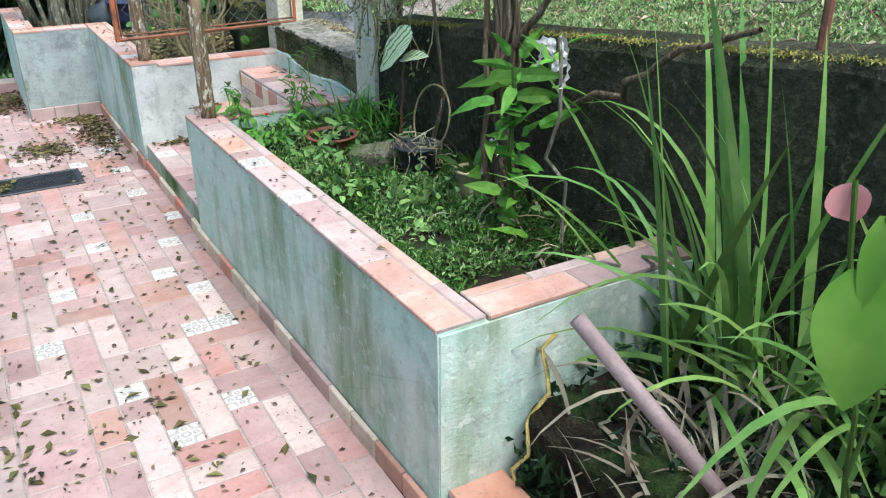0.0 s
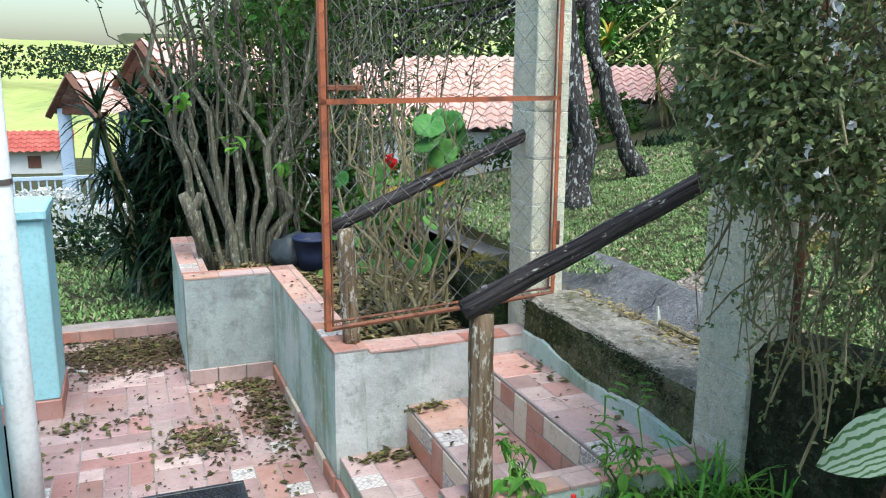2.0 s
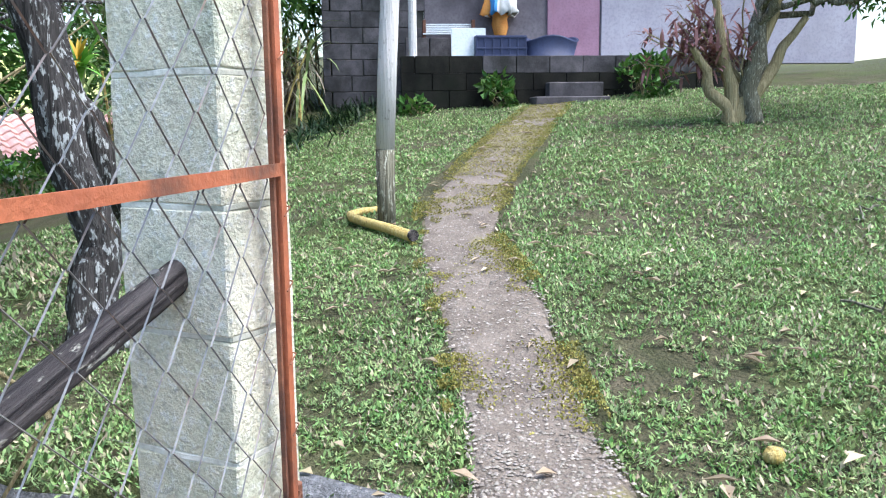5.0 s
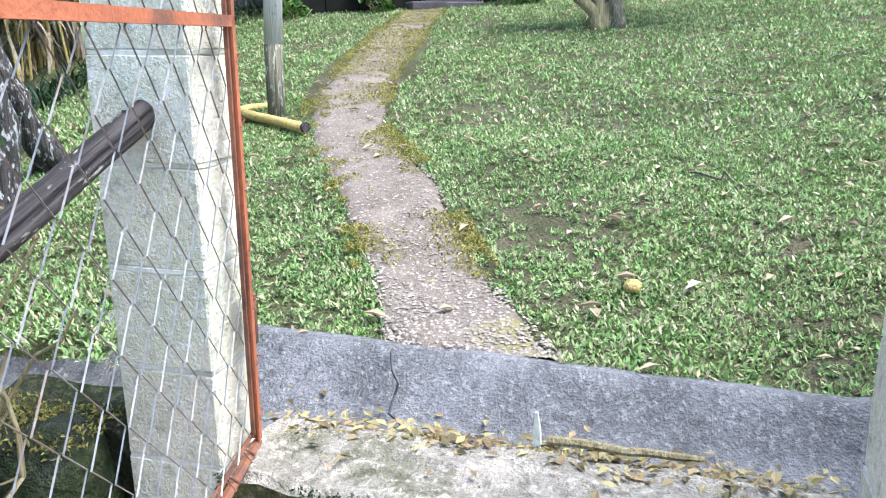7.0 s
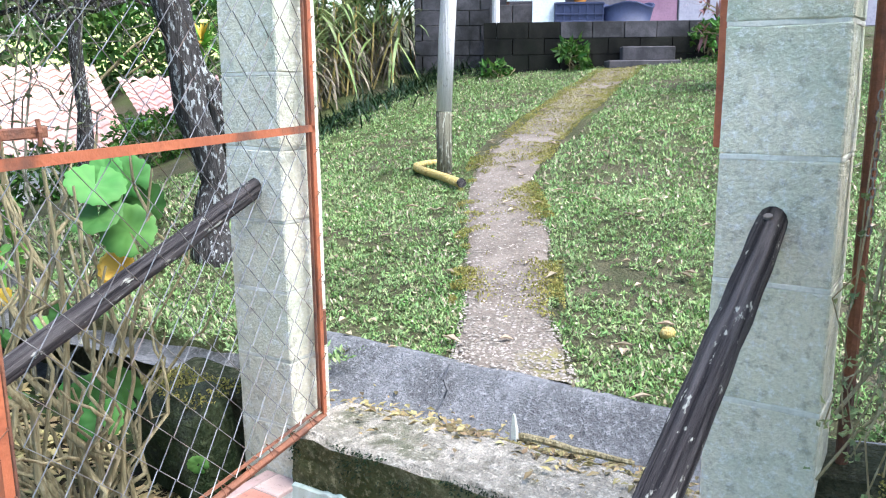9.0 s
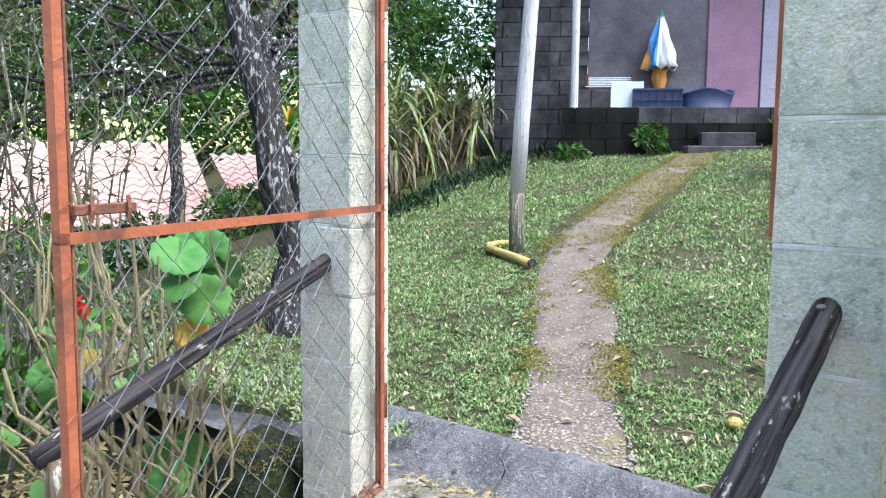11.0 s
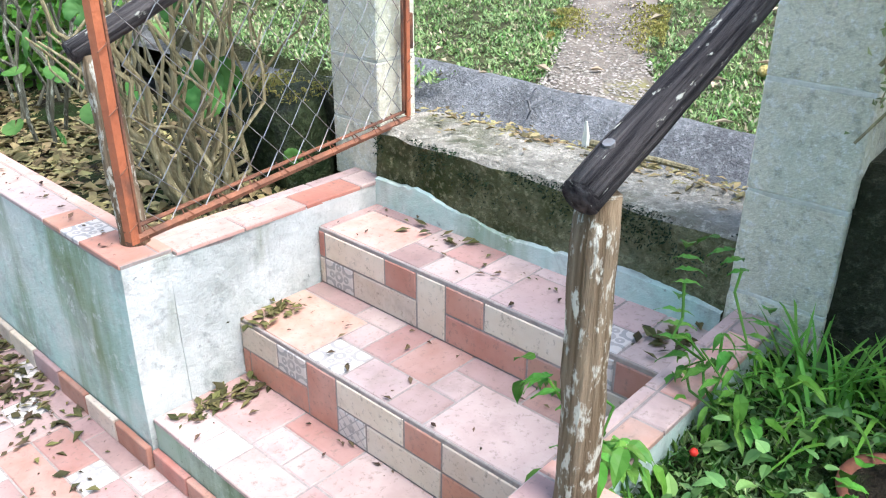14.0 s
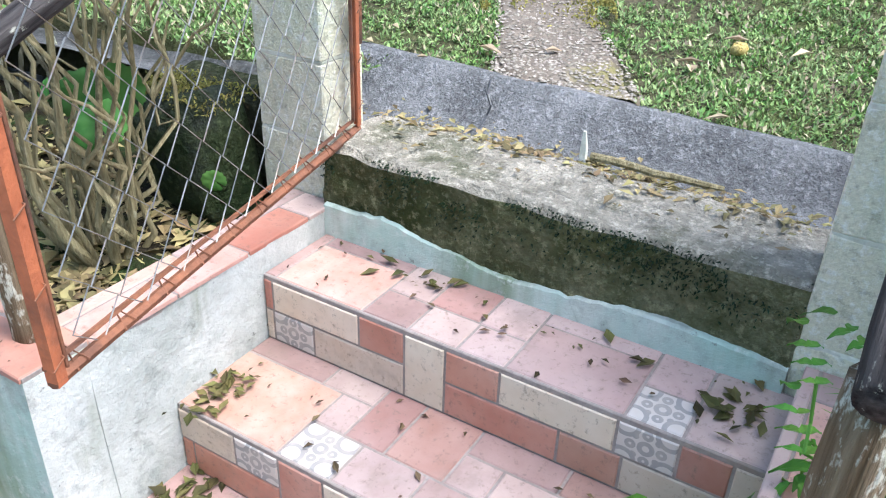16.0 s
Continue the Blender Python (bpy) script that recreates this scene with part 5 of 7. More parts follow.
def porch(ridge0, ridge1, half, drop, label):
    p = thing("porch", label, "porch", "porches with blue columns", at=(ridge0[0], ridge0[1], -1.5))
    r0, r1 = Vector(ridge0), Vector(ridge1)
    d = (r1 - r0).normalized()
    s = d.cross(Vector((0, 0, 1))).normalized()
    for sg in (1, -1):
        e0, e1 = r0 + s * half * sg - Vector((0, 0, drop)), r1 + s * half * sg - Vector((0, 0, drop))
        tiled_roof(e0, e1, -s * half * sg + Vector((0, 0, drop)), 9, 5, "roof_slope", p, 0.035)
        part("barge_board", tube([e0 - d * 0.03 - Vector((0, 0, 0.06)), r0 - d * 0.03 - Vector((0, 0, 0.06))], 0.06, 4), "dark_wood", p)
        c = e0 - s * 0.16 * sg + d * 0.12
        bm = box(c.x - 0.09, c.x + 0.09, c.y - 0.09, c.y + 0.09, -1.6, c.z + 0.06, 0.01)
        part("column", bm, "house_blue", p)
    part("beam", tube([r0 + s * half - Vector((0, 0, drop - 0.02)) + d * 0.1, r0 - s * half - Vector((0, 0, drop - 0.02)) + d * 0.1], 0.07, 4), "dark_wood", p)
    bm = bmesh.new()
    q = r0 + d * 1.6
    v = [bm.verts.new(q + s * half * 0.9 - Vector((0, 0, drop))), bm.verts.new(q - s * half * 0.9 - Vector((0, 0, drop))), bm.verts.new(q - Vector((0, 0, 0.05)))]
    bm.faces.new(v)
    part("gable_board", bm, "dark_wood", p)
    return p


porch((-0.57, 14.6, 1.66), (1.78, 16.4, 1.69), 0.56, 0.58, "blue-columned porch with a clay tile gable roof")
porch((0.38, 14.3, 2.12), (2.6, 15.9, 2.15), 0.78, 0.78, "taller blue-columned porch with a clay tile gable roof")
rail_far = thing("garden_railing", "powder-blue steel railing below the porches", "railing", at=(-0.4, 13.2, -1))
for x in (-1.35, -0.62, 0.1, 0.8):
    part("post", box(x - 0.03, x + 0.03, 13.17, 13.23, -1.6, 0.36, 0.004), "house_blue", rail_far)
for z in (-0.5, 0.30):
    part("rail", box(-1.4, 0.85, 13.18, 13.22, z, z + 0.05, 0.004), "house_blue", rail_far)
for k in range(22):
    part("baluster", box(-1.28 + 0.095 * k, -1.26 + 0.095 * k, 13.19, 13.21, -0.45, 0.30, 0), "house_blue", rail_far)
low = thing("garden_wall", "low white wall behind the railing", "wall", at=(-1.0, 13.6, -1))
part("wall", box(-2.4, 0.9, 13.6, 13.72, -1.8, -0.12, 0.01), "house_white", low)
hut = thing("far_cottage", "small far cottage with a red roof and a window", "house", at=(-2.7, 32, -2))
part("wall", box(-3.7, -1.7, 32, 34, -3.6, -0.88, 0.02), "house_white", hut)
M["red_roof"] = rough_mat("red_clay_roof", (0.38, 0.09, 0.07), (0.46, 0.14, 0.11), 2, 30, 0.85, 0.3, (0.25, 0.08, 0.06), (0.55, 0.75))
tiled_roof((-3.9, 31.7, -0.95), (-1.5, 31.7, -0.95), (0, 1.3, 0.62), 10, 5, "roof", hut).data.materials[0] = M["red_roof"]
part("window", box(-2.95, -2.55, 31.96, 32.0, -1.5, -1.1, 0.01), "dark_wood", hut)

# far hills
bm = bmesh.new()
rows = []
for j in range(14):
    row = []
    for i in range(60):
        a = radians(40 + 100 * i / 59)
        d = 70 + j * 22
        ridge = 1 + 0.35 * noise.noise(Vector((a * 4, 0, 0))) + 0.12 * noise.noise(Vector((a * 13, 2, 0)))
        z = -5 + 38 * ridge * (j / 13) ** 0.9 * (0.75 + 0.25 * math.sin(a * 3)) + 1.2 * noise.noise(Vector((i * 0.7, j * 0.9, 1)))
        row.append(bm.verts.new((d * math.cos(a), d * math.sin(a), z)))
    rows.append(row)
for a, b in zip(rows, rows[1:]):
    for i in range(59):
        bm.faces.new((a[i], a[i + 1], b[i + 1], b[i]))
setting("backdrop_hills", bm, "hill", "far sunlit green meadows and woods on a hillside", "hills", True)
far = Leaves()
for i in range(11000):
    a, d = radians(R.uniform(84, 122)), R.uniform(120, 150)
    if noise.noise(Vector((a * 14, d * 0.08, 0))) > -0.05:
        h = R.uniform(0, 4.2)
        far.add((d * math.cos(a), d * math.sin(a), 0.6 + 0.02 * (d - 120) + h), rdir(0.3), rdir(1), R.uniform(0.35, 0.8), R.uniform(0.3, 0.6))
tagged(far.link("far_woods", "leaf_dark"), "dark far woods on the slope", "woods", kind="stuff")


# ---- the planter ----
nv = Net("white_veined_leaf")
tcv = nv.world_coords()
wv = nv.n.new("ShaderNodeTexWave")
nv.l.new(tcv, wv.inputs["Vector"])
wv.bands_direction = "DIAGONAL"
wv.inputs["Scale"].default_value = 24.0
wv.inputs["Distortion"].default_value = 5.0
nv.done(nv.mix(nv.ramp(wv.outputs["Fac"], 0.2, 0.42), (0.12, 0.22, 0.06), (0.58, 0.64, 0.44)), 0.5)
M["veined"] = nv.mat


def pot(name, label, c, r0, r1, h, material, tilt=0):
    p = thing(name, label, "pot", at=c)
    x, y, z = c
    part("body", lathe([(0.0, z), (r0, z), (r0 * 0.6 + r1 * 0.4, z + h * 0.45), (r1, z + h * 0.92), (r1 * 1.08, z + h * 0.93), (r1 * 1.08, z + h), (r1 * 0.93, z + h), (r1 * 0.85, z + h * 0.8), (0.0, z + h * 0.78)], 24, (x, y, 0)), material, p, smooth=True)
    return p


def clump(lv, base, n, length, width, spread=0.06, up=1.2, droop=(0.4, 1.4), steps=6, least=-1.0):
    for _ in range(n):
        d = rdir(up)
        if d.x < least:
            d.x *= -1
        b = Vector(base) + Vector((R.gauss(0, spread), R.gauss(0, spread), 0))
        lv.blade(b, d, length * R.uniform(0.6, 1.15), width * R.uniform(0.7, 1.2), R.uniform(*droop), steps, R.uniform(-0.6, 0.6))


pot("plastic_pot", "cream plastic flower pot with an orchid", (1.45, 2.28, 0.50), 0.042, 0.058, 0.115, "cream_pot")
orchid = thing("orchid", "small orchid with strap leaves and a withered white bloom", "plant", at=(1.45, 2.28, 0.6))
lv = Leaves()
clump(lv, (1.45, 2.28, 0.59), 14, 0.16, 0.028, 0.015, 0.8)
lv.link("leaves", "leaf", orchid)
lv = Leaves()
for _ in range(7):
    lv.full(Vector((1.50, 2.20, 0.72)) + 0.02 * rdir(), rdir(-0.6), rdir(1), 0.06, 0.035, 0.5, 0.1, steps=4)
lv.link("withered_bloom", "petal_white", orchid, "withered white bloom")
tp2 = pot("terracotta_bowl", "rusty red terracotta bowl among weeds", (1.26, 3.08, 0.47), 0.08, 0.105, 0.09, "terracotta")
part("soil", lathe([(0.0, 0.552), (0.098, 0.552), (0.098, 0.545)], 20, (1.26, 3.08, 0)), "soil", tp2)
hang = pot("net_pot", "black pot overgrown with tangled pale roots", (1.40, 2.58, 0.50), 0.06, 0.085, 0.13, "black_plastic")
bm = bmesh.new()
for i in range(30):
    a = R.uniform(0, 6.28)
    p0 = Vector((1.40 + 0.06 * math.cos(a), 2.58 + 0.06 * math.sin(a), 0.64))
    p1 = p0 + Vector((0.05 * math.cos(a) + R.gauss(0, 0.03), 0.05 * math.sin(a) + R.gauss(0, 0.03), R.uniform(-0.15, 0.0)))
    tube(bent(p0, p1, 6, 0.06), 0.0022, 3, bm, False)
tagged(part("roots", bm, "grass_dry", hang, "pale tangled aerial roots"), kind="stuff")
st = thing("stone", "mossy square-cut stone lying in the planter", "stone", at=(1.29, 2.73, 0.5))
bm = rough_up(box(-0.075, 0.075, -0.05, 0.05, 0, 0.105, 0.012), 0.014, 12, 3)
bmesh.ops.transform(bm, matrix=pose(1.28, 2.74, 0.49, 4, -3, -35), verts=bm.verts[:])
part("block", bm, "stone", st)

cal = thing("caladium", "white-veined arrow-shaped leaf on a dark red stalk", "plant", at=(1.46, 2.85, 0.5))
part("stalk", tube(bent((1.46, 2.86, 0.5), (1.45, 2.77, 0.90), 6, 0.01), [0.009, 0.008, 0.007, 0.006, 0.005, 0.005, 0.004], 7), "dark_wood", cal)
lv = Leaves()
lv.full((1.45, 2.70, 1.015), (-0.06, 0.27, -0.2), (-0.45, -0.6, 0.65), 0.30, 0.13, 0.10, 0.02, steps=10)
lv.full((1.45, 2.79, 0.905), (0.0, -0.20, 0.055), (-0.5, -0.4, 0.75), 0.20, 0.062, 0.08, 0.02, steps=8)
lv.link("leaf", "veined", cal, "green leaf blade with broad white veins", True)

hoop = thing("cane_hoop", "bent cane hoop standing in the planter", "hoop", at=(1.45, 2.57, 0.6))
part("cane", tube([(1.45 + 0.03 * math.sin(a), 2.565 + 0.125 * math.cos(a), 0.73 + 0.115 * math.sin(a)) for a in [(-0.9 + 5.4 * k / 24) for k in range(25)]], 0.004, 6), "twig", hoop, smooth=True)

lv = Leaves()
for (x, y, n) in ((1.46, 3.30, 130), (1.53, 3.20, 80)):
    clump(lv, (x, y, 0.50), n, 0.27, 0.009, 0.05, 1.3, (0.6, 1.9))
spider = thing("spider_plant", "bright green grassy clump with arching thin leaves", "plant", at=(1.45, 3.25, 0.5))
lv.link("leaves", "spider", spider)


def tomato(base, reach, label, n=9):
    t = thing("tomato_plant", label, "plant", "tomato seedlings by the steps", at=base)
    bm, lv = bmesh.new(), Leaves()
    for k in range(n):
        q = Vector(base) + Vector((reach[0] * R.uniform(0.3, 1) + R.gauss(0, 0.05), reach[1] * R.uniform(0.3, 1) + R.gauss(0, 0.05), reach[2] * R.uniform(0.5, 1.1)))
        pts = bent(base, q, 6, 0.05)
        tube(pts, 0.0028, 5, bm, False)
        for p in pts[2::2]:
            d = rdir(0.1)
            d.z = min(d.z, 0.3)
            side = d.cross(Vector((0, 0, 1))).normalized()
            for j in range(3):
                b = p + d * 0.034 * j
                for sg in (1, -1):
                    lv.full(b, (side * sg + d * 0.7), (0, 0, 1), R.uniform(0.018, 0.045), R.uniform(0.012, 0.022), 0.6, 0.12, steps=4)
            lv.full(p + d * 0.11, d + Vector((0, 0, -0.4)), (0, 0, 1), 0.06, 0.03, 0.5, 0.08, steps=4)
    part("stem", bm, "leaf_bright", t)
    lv.link("leaves", "leaf_bright", t)
    return t


tomato((0.97, 3.40, 0.52), (0.04, 0.24, 0.16), "tomato seedling with toothed leaves leaning over the steps", 5)
tomato((1.22, 3.38, 0.52), (0.08, 0.16, 0.26), "spindly tomato seedling on the planter's edge", 5)
tomato((1.02, 3.2, 0.52), (0.1, -0.1, 0.12), "sprawling tomato plant with yellowing leaves", 4)
tom = thing("tomato", "small ripe red cherry tomato among the leaves", "tomato", at=(1.08, 3.37, 0.60))
part("fruit", lathe([(0.0, -0.007), (0.0055, -0.005), (0.0075, 0.0), (0.0055, 0.005), (0.0, 0.0065)], 10, (1.08, 3.37, 0.60)), "petal_red", tom, smooth=True)

weeds = Leaves()
bm = bmesh.new()
for i in range(105):
    x, y = R.uniform(0.95, 1.55), R.uniform(1.9, 3.4)
    if y < 2.1 and R.random() < 0.5:
        continue
    h = R.uniform(0.03, 0.14)
    for k in range(R.randint(3, 6)):
        weeds.full((x + R.gauss(0, 0.02), y + R.gauss(0, 0.02), 0.5 + h * R.uniform(0.3, 1)), rdir(0.3), rdir(1.5), R.uniform(0.018, 0.04), R.uniform(0.012, 0.024), 0.3, 0.03, steps=4)
for c in ((1.16, 2.24), (1.10, 2.55), (1.2, 2.95), (1.05, 2.9), (1.0, 3.2)):
    for k in range(9):
        weeds.full((c[0] + R.gauss(0, 0.04), c[1] + R.gauss(0, 0.04), 0.52 + R.uniform(0, 0.14)), rdir(0.3), rdir(1.5), R.uniform(0.035, 0.065), R.uniform(0.025, 0.045), 0.3, 0.03, steps=4)
tagged(weeds.link("weeds", "clover"), "soft round-leaved weeds over the planter soil", "weeds", kind="stuff")
cover = Leaves()
for i in range(15000):
    x, y = R.uniform(0.9, 1.6), R.uniform(1.54, 3.45)
    if noise.noise(Vector((x * 4, y * 4, 3))) < -0.28:
        continue
    cover.add((x, y, 0.50 + 0.03 * noise.noise(Vector((x * 5, y * 5, 0))) + R.uniform(0, 0.03)), rdir(0.8), rdir(1.5), R.uniform(0.015, 0.035), R.uniform(0.005, 0.013))
tagged(cover.link("groundcover", "leaf"), "mossy fine-leaved ground cover in the planter", "groundcover", kind="stuff")
cover = Leaves()
for i in range(9000):
    x, y = R.uniform(0.9, 1.5), R.uniform(1.6, 3.45)
    if noise.noise(Vector((x * 4, y * 4, 9))) < -0.05:
        continue
    cover.add((x, y, 0.505 + 0.03 * noise.noise(Vector((x * 5, y * 5, 0))) + R.uniform(0, 0.035)), rdir(0.9), rdir(1.5), R.uniform(0.012, 0.03), R.uniform(0.004, 0.010))
tagged(cover.link("fine_grass", "grass"), "bright fine grass and moss in the planter", "groundcover", kind="stuff")

# the old climbing shrub: bundled trunks in the planter, crown over fence and pillar
vine = thing("climbing_shrub", "old climbing shrub with bundled brown trunks and small white flowers", "shrub", at=(1.5, 2.15, 0.5))
for k in range(15):
    a = Vector((1.50 + R.gauss(0, 0.025), 2.15 + R.gauss(0, 0.04), 0.48))
    m1 = Vector((1.52 + R.gauss(0, 0.03), 2.22 + R.gauss(0, 0.04), 1.25))
    e = Vector((1.6 + R.gauss(0, 0.2), 2.5 + R.gauss(0, 0.35), 2.1))
    pts = bent(a, m1, 6, 0.03)[:-1] + bent(m1, e, 6, 0.08)
    part("trunk", tube(pts, [0.011 * (1 - 0.5 * i / 12) for i in range(13)], 7, None, False, 0.25), "vine_bark", vine, smooth=True)
for a, b, r in (((1.52, 2.2, 1.0), (1.62, 1.75, 1.55), 0.014), ((1.5, 2.6, 0.52), (1.52, 2.68, 1.8), 0.009), ((1.5, 2.3, 0.55), (1.35, 1.85, 0.58), 0.007), ((1.5, 2.15, 0.8), (1.42, 2.05, 0.5), 0.009), ((1.55, 1.9, 0.9), (1.5, 1.2, 1.25), 0.012), ((1.52, 2.2, 1.1), (1.7, 2.0, 1.9), 0.012)):
    part("branch", tube(bent(a, b, 10, 0.05), [r * (1 - 0.04 * i) for i in range(11)], 6, None, False, 0.2), "vine_bark", vine, smooth=True)
lv, fl = Leaves(), Leaves()
bm = bmesh.new()
VB = [((1.30, 3.0, 1.72), (0.2, 0.24, 0.34)), ((1.55, 2.8, 1.62), (0.28, 0.34, 0.38)), ((1.85, 2.6, 1.68), (0.4, 0.45, 0.4)), ((1.42, 2.9, 2.1), (0.36, 0.4, 0.25)), ((1.9, 2.2, 2.0), (0.5, 0.6, 0.4)), ((2.2, 2.7, 1.8), (0.4, 0.5, 0.35))]
for c, s in VB:
    cloud(lv, c, s, 8200, 0.022, 0.014, clump=0.16, hollow=0.15)
    for k in range(150):
        d = rdir()
        p = Vector(c) + Vector((d.x * s[0], d.y * s[1], d.z * s[2])) * R.uniform(0.6, 1.05)
        for _ in range(4):
            fl.add(p + 0.01 * rdir(), rdir(0.4), rdir(1), 0.02, 0.014)
    for k in range(55):
        d = rdir()
        p = Vector(c) + Vector((d.x * s[0], d.y * s[1], d.z * s[2])) * 0.5
        q = Vector(c) + Vector((d.x * s[0], d.y * s[1], d.z * s[2])) * R.uniform(1.0, 1.35)
        tw = bent(p, q, 5, 0.06)
        tube(tw, 0.0025, 4, bm, False)
        for j in range(30):
            lv.add(tw[R.randint(1, 5)] + 0.012 * rdir(), rdir(), rdir(1), 0.018, 0.011)
# hanging shoots in front of the pillar
for k in range(34):
    x, y = R.uniform(1.3, 1.62), R.uniform(2.85, 3.3)
    p, q = Vector((x, y, R.uniform(1.5, 1.8))), Vector((x + R.gauss(0, 0.05), y + R.gauss(0.02, 0.06), R.uniform(1.0, 1.4)))
    tw = bent(p, q, 6, 0.05)
    tube(tw, 0.0016, 3, bm, False)
    for j in range(22):
        lv.add(tw[R.randint(1, 6)] + 0.008 * rdir(), rdir(), rdir(1), 0.014, 0.010)
for k in range(34):
    x, y = R.uniform(1.42, 1.60), R.uniform(2.75, 3.2)
    p, q = Vector((x, y, R.uniform(1.35, 1.7))), Vector((x + R.gauss(-0.05, 0.05), y + R.gauss(0, 0.08), R.uniform(0.8, 1.25)))
    tw = bent(p, q, 7, 0.07)
    tube(tw, R.uniform(0.0016, 0.004), 4, bm, False)
    for j in range(26):
        lv.add(tw[R.randint(1, 7)] + 0.018 * rdir(), rdir(), rdir(1), 0.018, 0.011)
tagged(part("twig", bm, "twig", vine), kind="stuff")
tagged(lv.link("leaves", "vine_leaf", vine), kind="stuff")
tagged(fl.link("blossom", "petal_white", vine, "tiny white flowers"), kind="stuff")

# broad bright leaves by the trunks
ging = thing("broad_leaf_plant", "bright green broad-leaved plant beside the old trunks", "plant", at=(1.40, 1.92, 0.5))
lv = Leaves()
for k in range(38):
    z = 0.55 + 0.014 * k
    a = 2.4 + 2.399 * k
    lv.full((1.36 + R.gauss(0, 0.03), 1.93 + R.gauss(0, 0.05), z), (math.cos(a) + R.gauss(0, 0.5), math.sin(a) + R.gauss(0, 0.5), R.uniform(-0.1, 0.8)), rdir(1.5), R.uniform(0.07, 0.14), R.uniform(0.03, 0.05), R.uniform(0.2, 0.6), 0.08, steps=6)
lv.full((1.47, 1.98, 0.99), (-0.05, 0.45, -0.08), (-0.55, 0, 0.8), 0.42, 0.085, 0.12, 0.02, steps=8)
for k in range(8):
    lv.full((1.45, 1.85, 0.95 + 0.02 * k), rdir(0.5), (0, 0, 1), R.uniform(0.1, 0.17), 0.04, 0.4, 0.05, steps=6)
lv.link("leaves", "leaf_bright", ging)
part("stem", tube(bent((1.37, 1.93, 0.48), (1.36, 1.92, 1.05), 6, 0.02), 0.008, 6, None, False), "leaf", ging)
with_fl = thing("withered_flower", "withered pale flowers hanging on a bare stalk", "flower", at=(1.42, 1.72, 0.5))
part("stalk", tube(bent((1.42, 1.72, 0.5), (1.38, 1.74, 1.16), 6, 0.04), 0.006, 6, None, False), "bark", with_fl)
lv = Leaves()
for k in range(8):
    lv.full(Vector((1.38, 1.76, 1.12)) + 0.05 * rdir(), rdir(-0.9), rdir(1), R.uniform(0.05, 0.09), 0.026, 0.3, 0.3, steps=5)
M["withered"] = leaf_mat("withered_petal", (0.45, 0.42, 0.38), (0.55, 0.53, 0.50), 0.4, 0.8)
lv.link("petals", "withered", with_fl)
lv = Leaves()
for k in range(40):
    lv.blade((R.uniform(1.25, 1.58), R.uniform(1.6, 2.1), 0.5), rdir(0.9), R.uniform(0.08, 0.22), 0.014, R.uniform(0.8, 2.0), 5)
wd = thing("withered_leaves", "brown withered leaves at the shrub's foot", "leaves", kind="stuff")
lv.link("leaf_blades", "dry_leaf", wd)

# ---- the low bed south of the planter ----
kerb_s = setting("kerb_bed", box(0.83, 1.0, -1.6, 1.40, -0.1, 0.115, 0.004), "grout", "low tiled kerb of the bed beside the patio", "kerb")
setting("mound", rough_up(box(1.05, 1.63, 0.3, 1.40, -0.1, 0.34, 0.05), 0.04, 4, 7), "soil", "mounded dark soil against the retaining wall", "soil")
straps = thing("lily_clump", "large clump of arching strap leaves with a dry fibrous foot", "plant", at=(1.35, 1.12, 0.3))
lv, dr = Leaves(), Leaves()
for c, n in (((1.50, 1.12), 70), ((1.40, 0.95), 34), ((1.52, 0.78), 40), ((1.52, 1.3), 34)):
    clump(lv, (c[0] + 0.02, c[1], 0.36), n, 0.88, 0.022, 0.06, 1.4, (0.6, 2.6), 10, -0.5)
for k in range(14):
    lv.blade((R.gauss(1.45, 0.08), R.gauss(1.12, 0.12), 0.36), (R.gauss(-0.05, 0.16), R.gauss(0.05, 0.18), 1), R.uniform(0.8, 1.15), 0.034, R.uniform(0.1, 0.5), 9, R.uniform(-0.5, 0.5))
clump(dr, (1.24, 0.93, 0.28), 240, 0.27, 0.012, 0.08, 0.9, (0.2, 1.6))
for k in range(30):
    dr.blade((R.gauss(1.35, 0.12), R.gauss(1.05, 0.12), 0.35), rdir(0.6), R.uniform(0.3, 0.6), 0.016, R.uniform(1.2, 2.4), 7)
lv.link("leaves", "strap", straps)
tagged(dr.link("dry_foot", "cane_dry", straps, "dry fibrous leaf bases"), kind="stuff")
bp = thing("steel_pipe", "brownish-mauve rusty steel pipe leaning out of the bed", "pipe", at=(1.28, 0.45, 0.1))
bm = tube([(0.93, 1.07, 0.765), (1.07, 0.83, 0.50), (1.28, 0.47, 0.10)], 0.0175, 14)
M["mauve_pipe"] = rough_mat("mauve_grey_pipe", (0.20, 0.14, 0.135), (0.26, 0.19, 0.18), 14, 90, 0.6, 0.2, (0.12, 0.07, 0.05), (0.55, 0.7))
part("tube", bm, "mauve_pipe", bp, smooth=True)
ant = thing("anthurium", "anthurium with a pink spathe and a heart-shaped green leaf", "plant", at=(1.25, 0.55, 0.1))
lv = Leaves()
lv.full((1.14, 0.715, 1.12), (0.05, -0.02, -0.09), (-0.8, -0.5, 0.25), 0.082, 0.068, 0.05, 0.02, steps=9)
lv.link("spathe", "petal_pink", ant, "pink spathe", True)
lv = Leaves()
lv.full((0.985, 0.545, 1.08), (-0.03, -0.02, -0.2), (-0.85, -0.45, 0.15), 0.215, 0.125, 0.10, 0.01, steps=9)
lv.full((0.985, 0.545, 1.16), (-0.01, 0.0, -0.1), (-0.85, -0.45, 0.15), 0.14, 0.04, 0.02, 0.01, steps=6)
lv.link("leaf", "leaf_bright", ant, "", True)
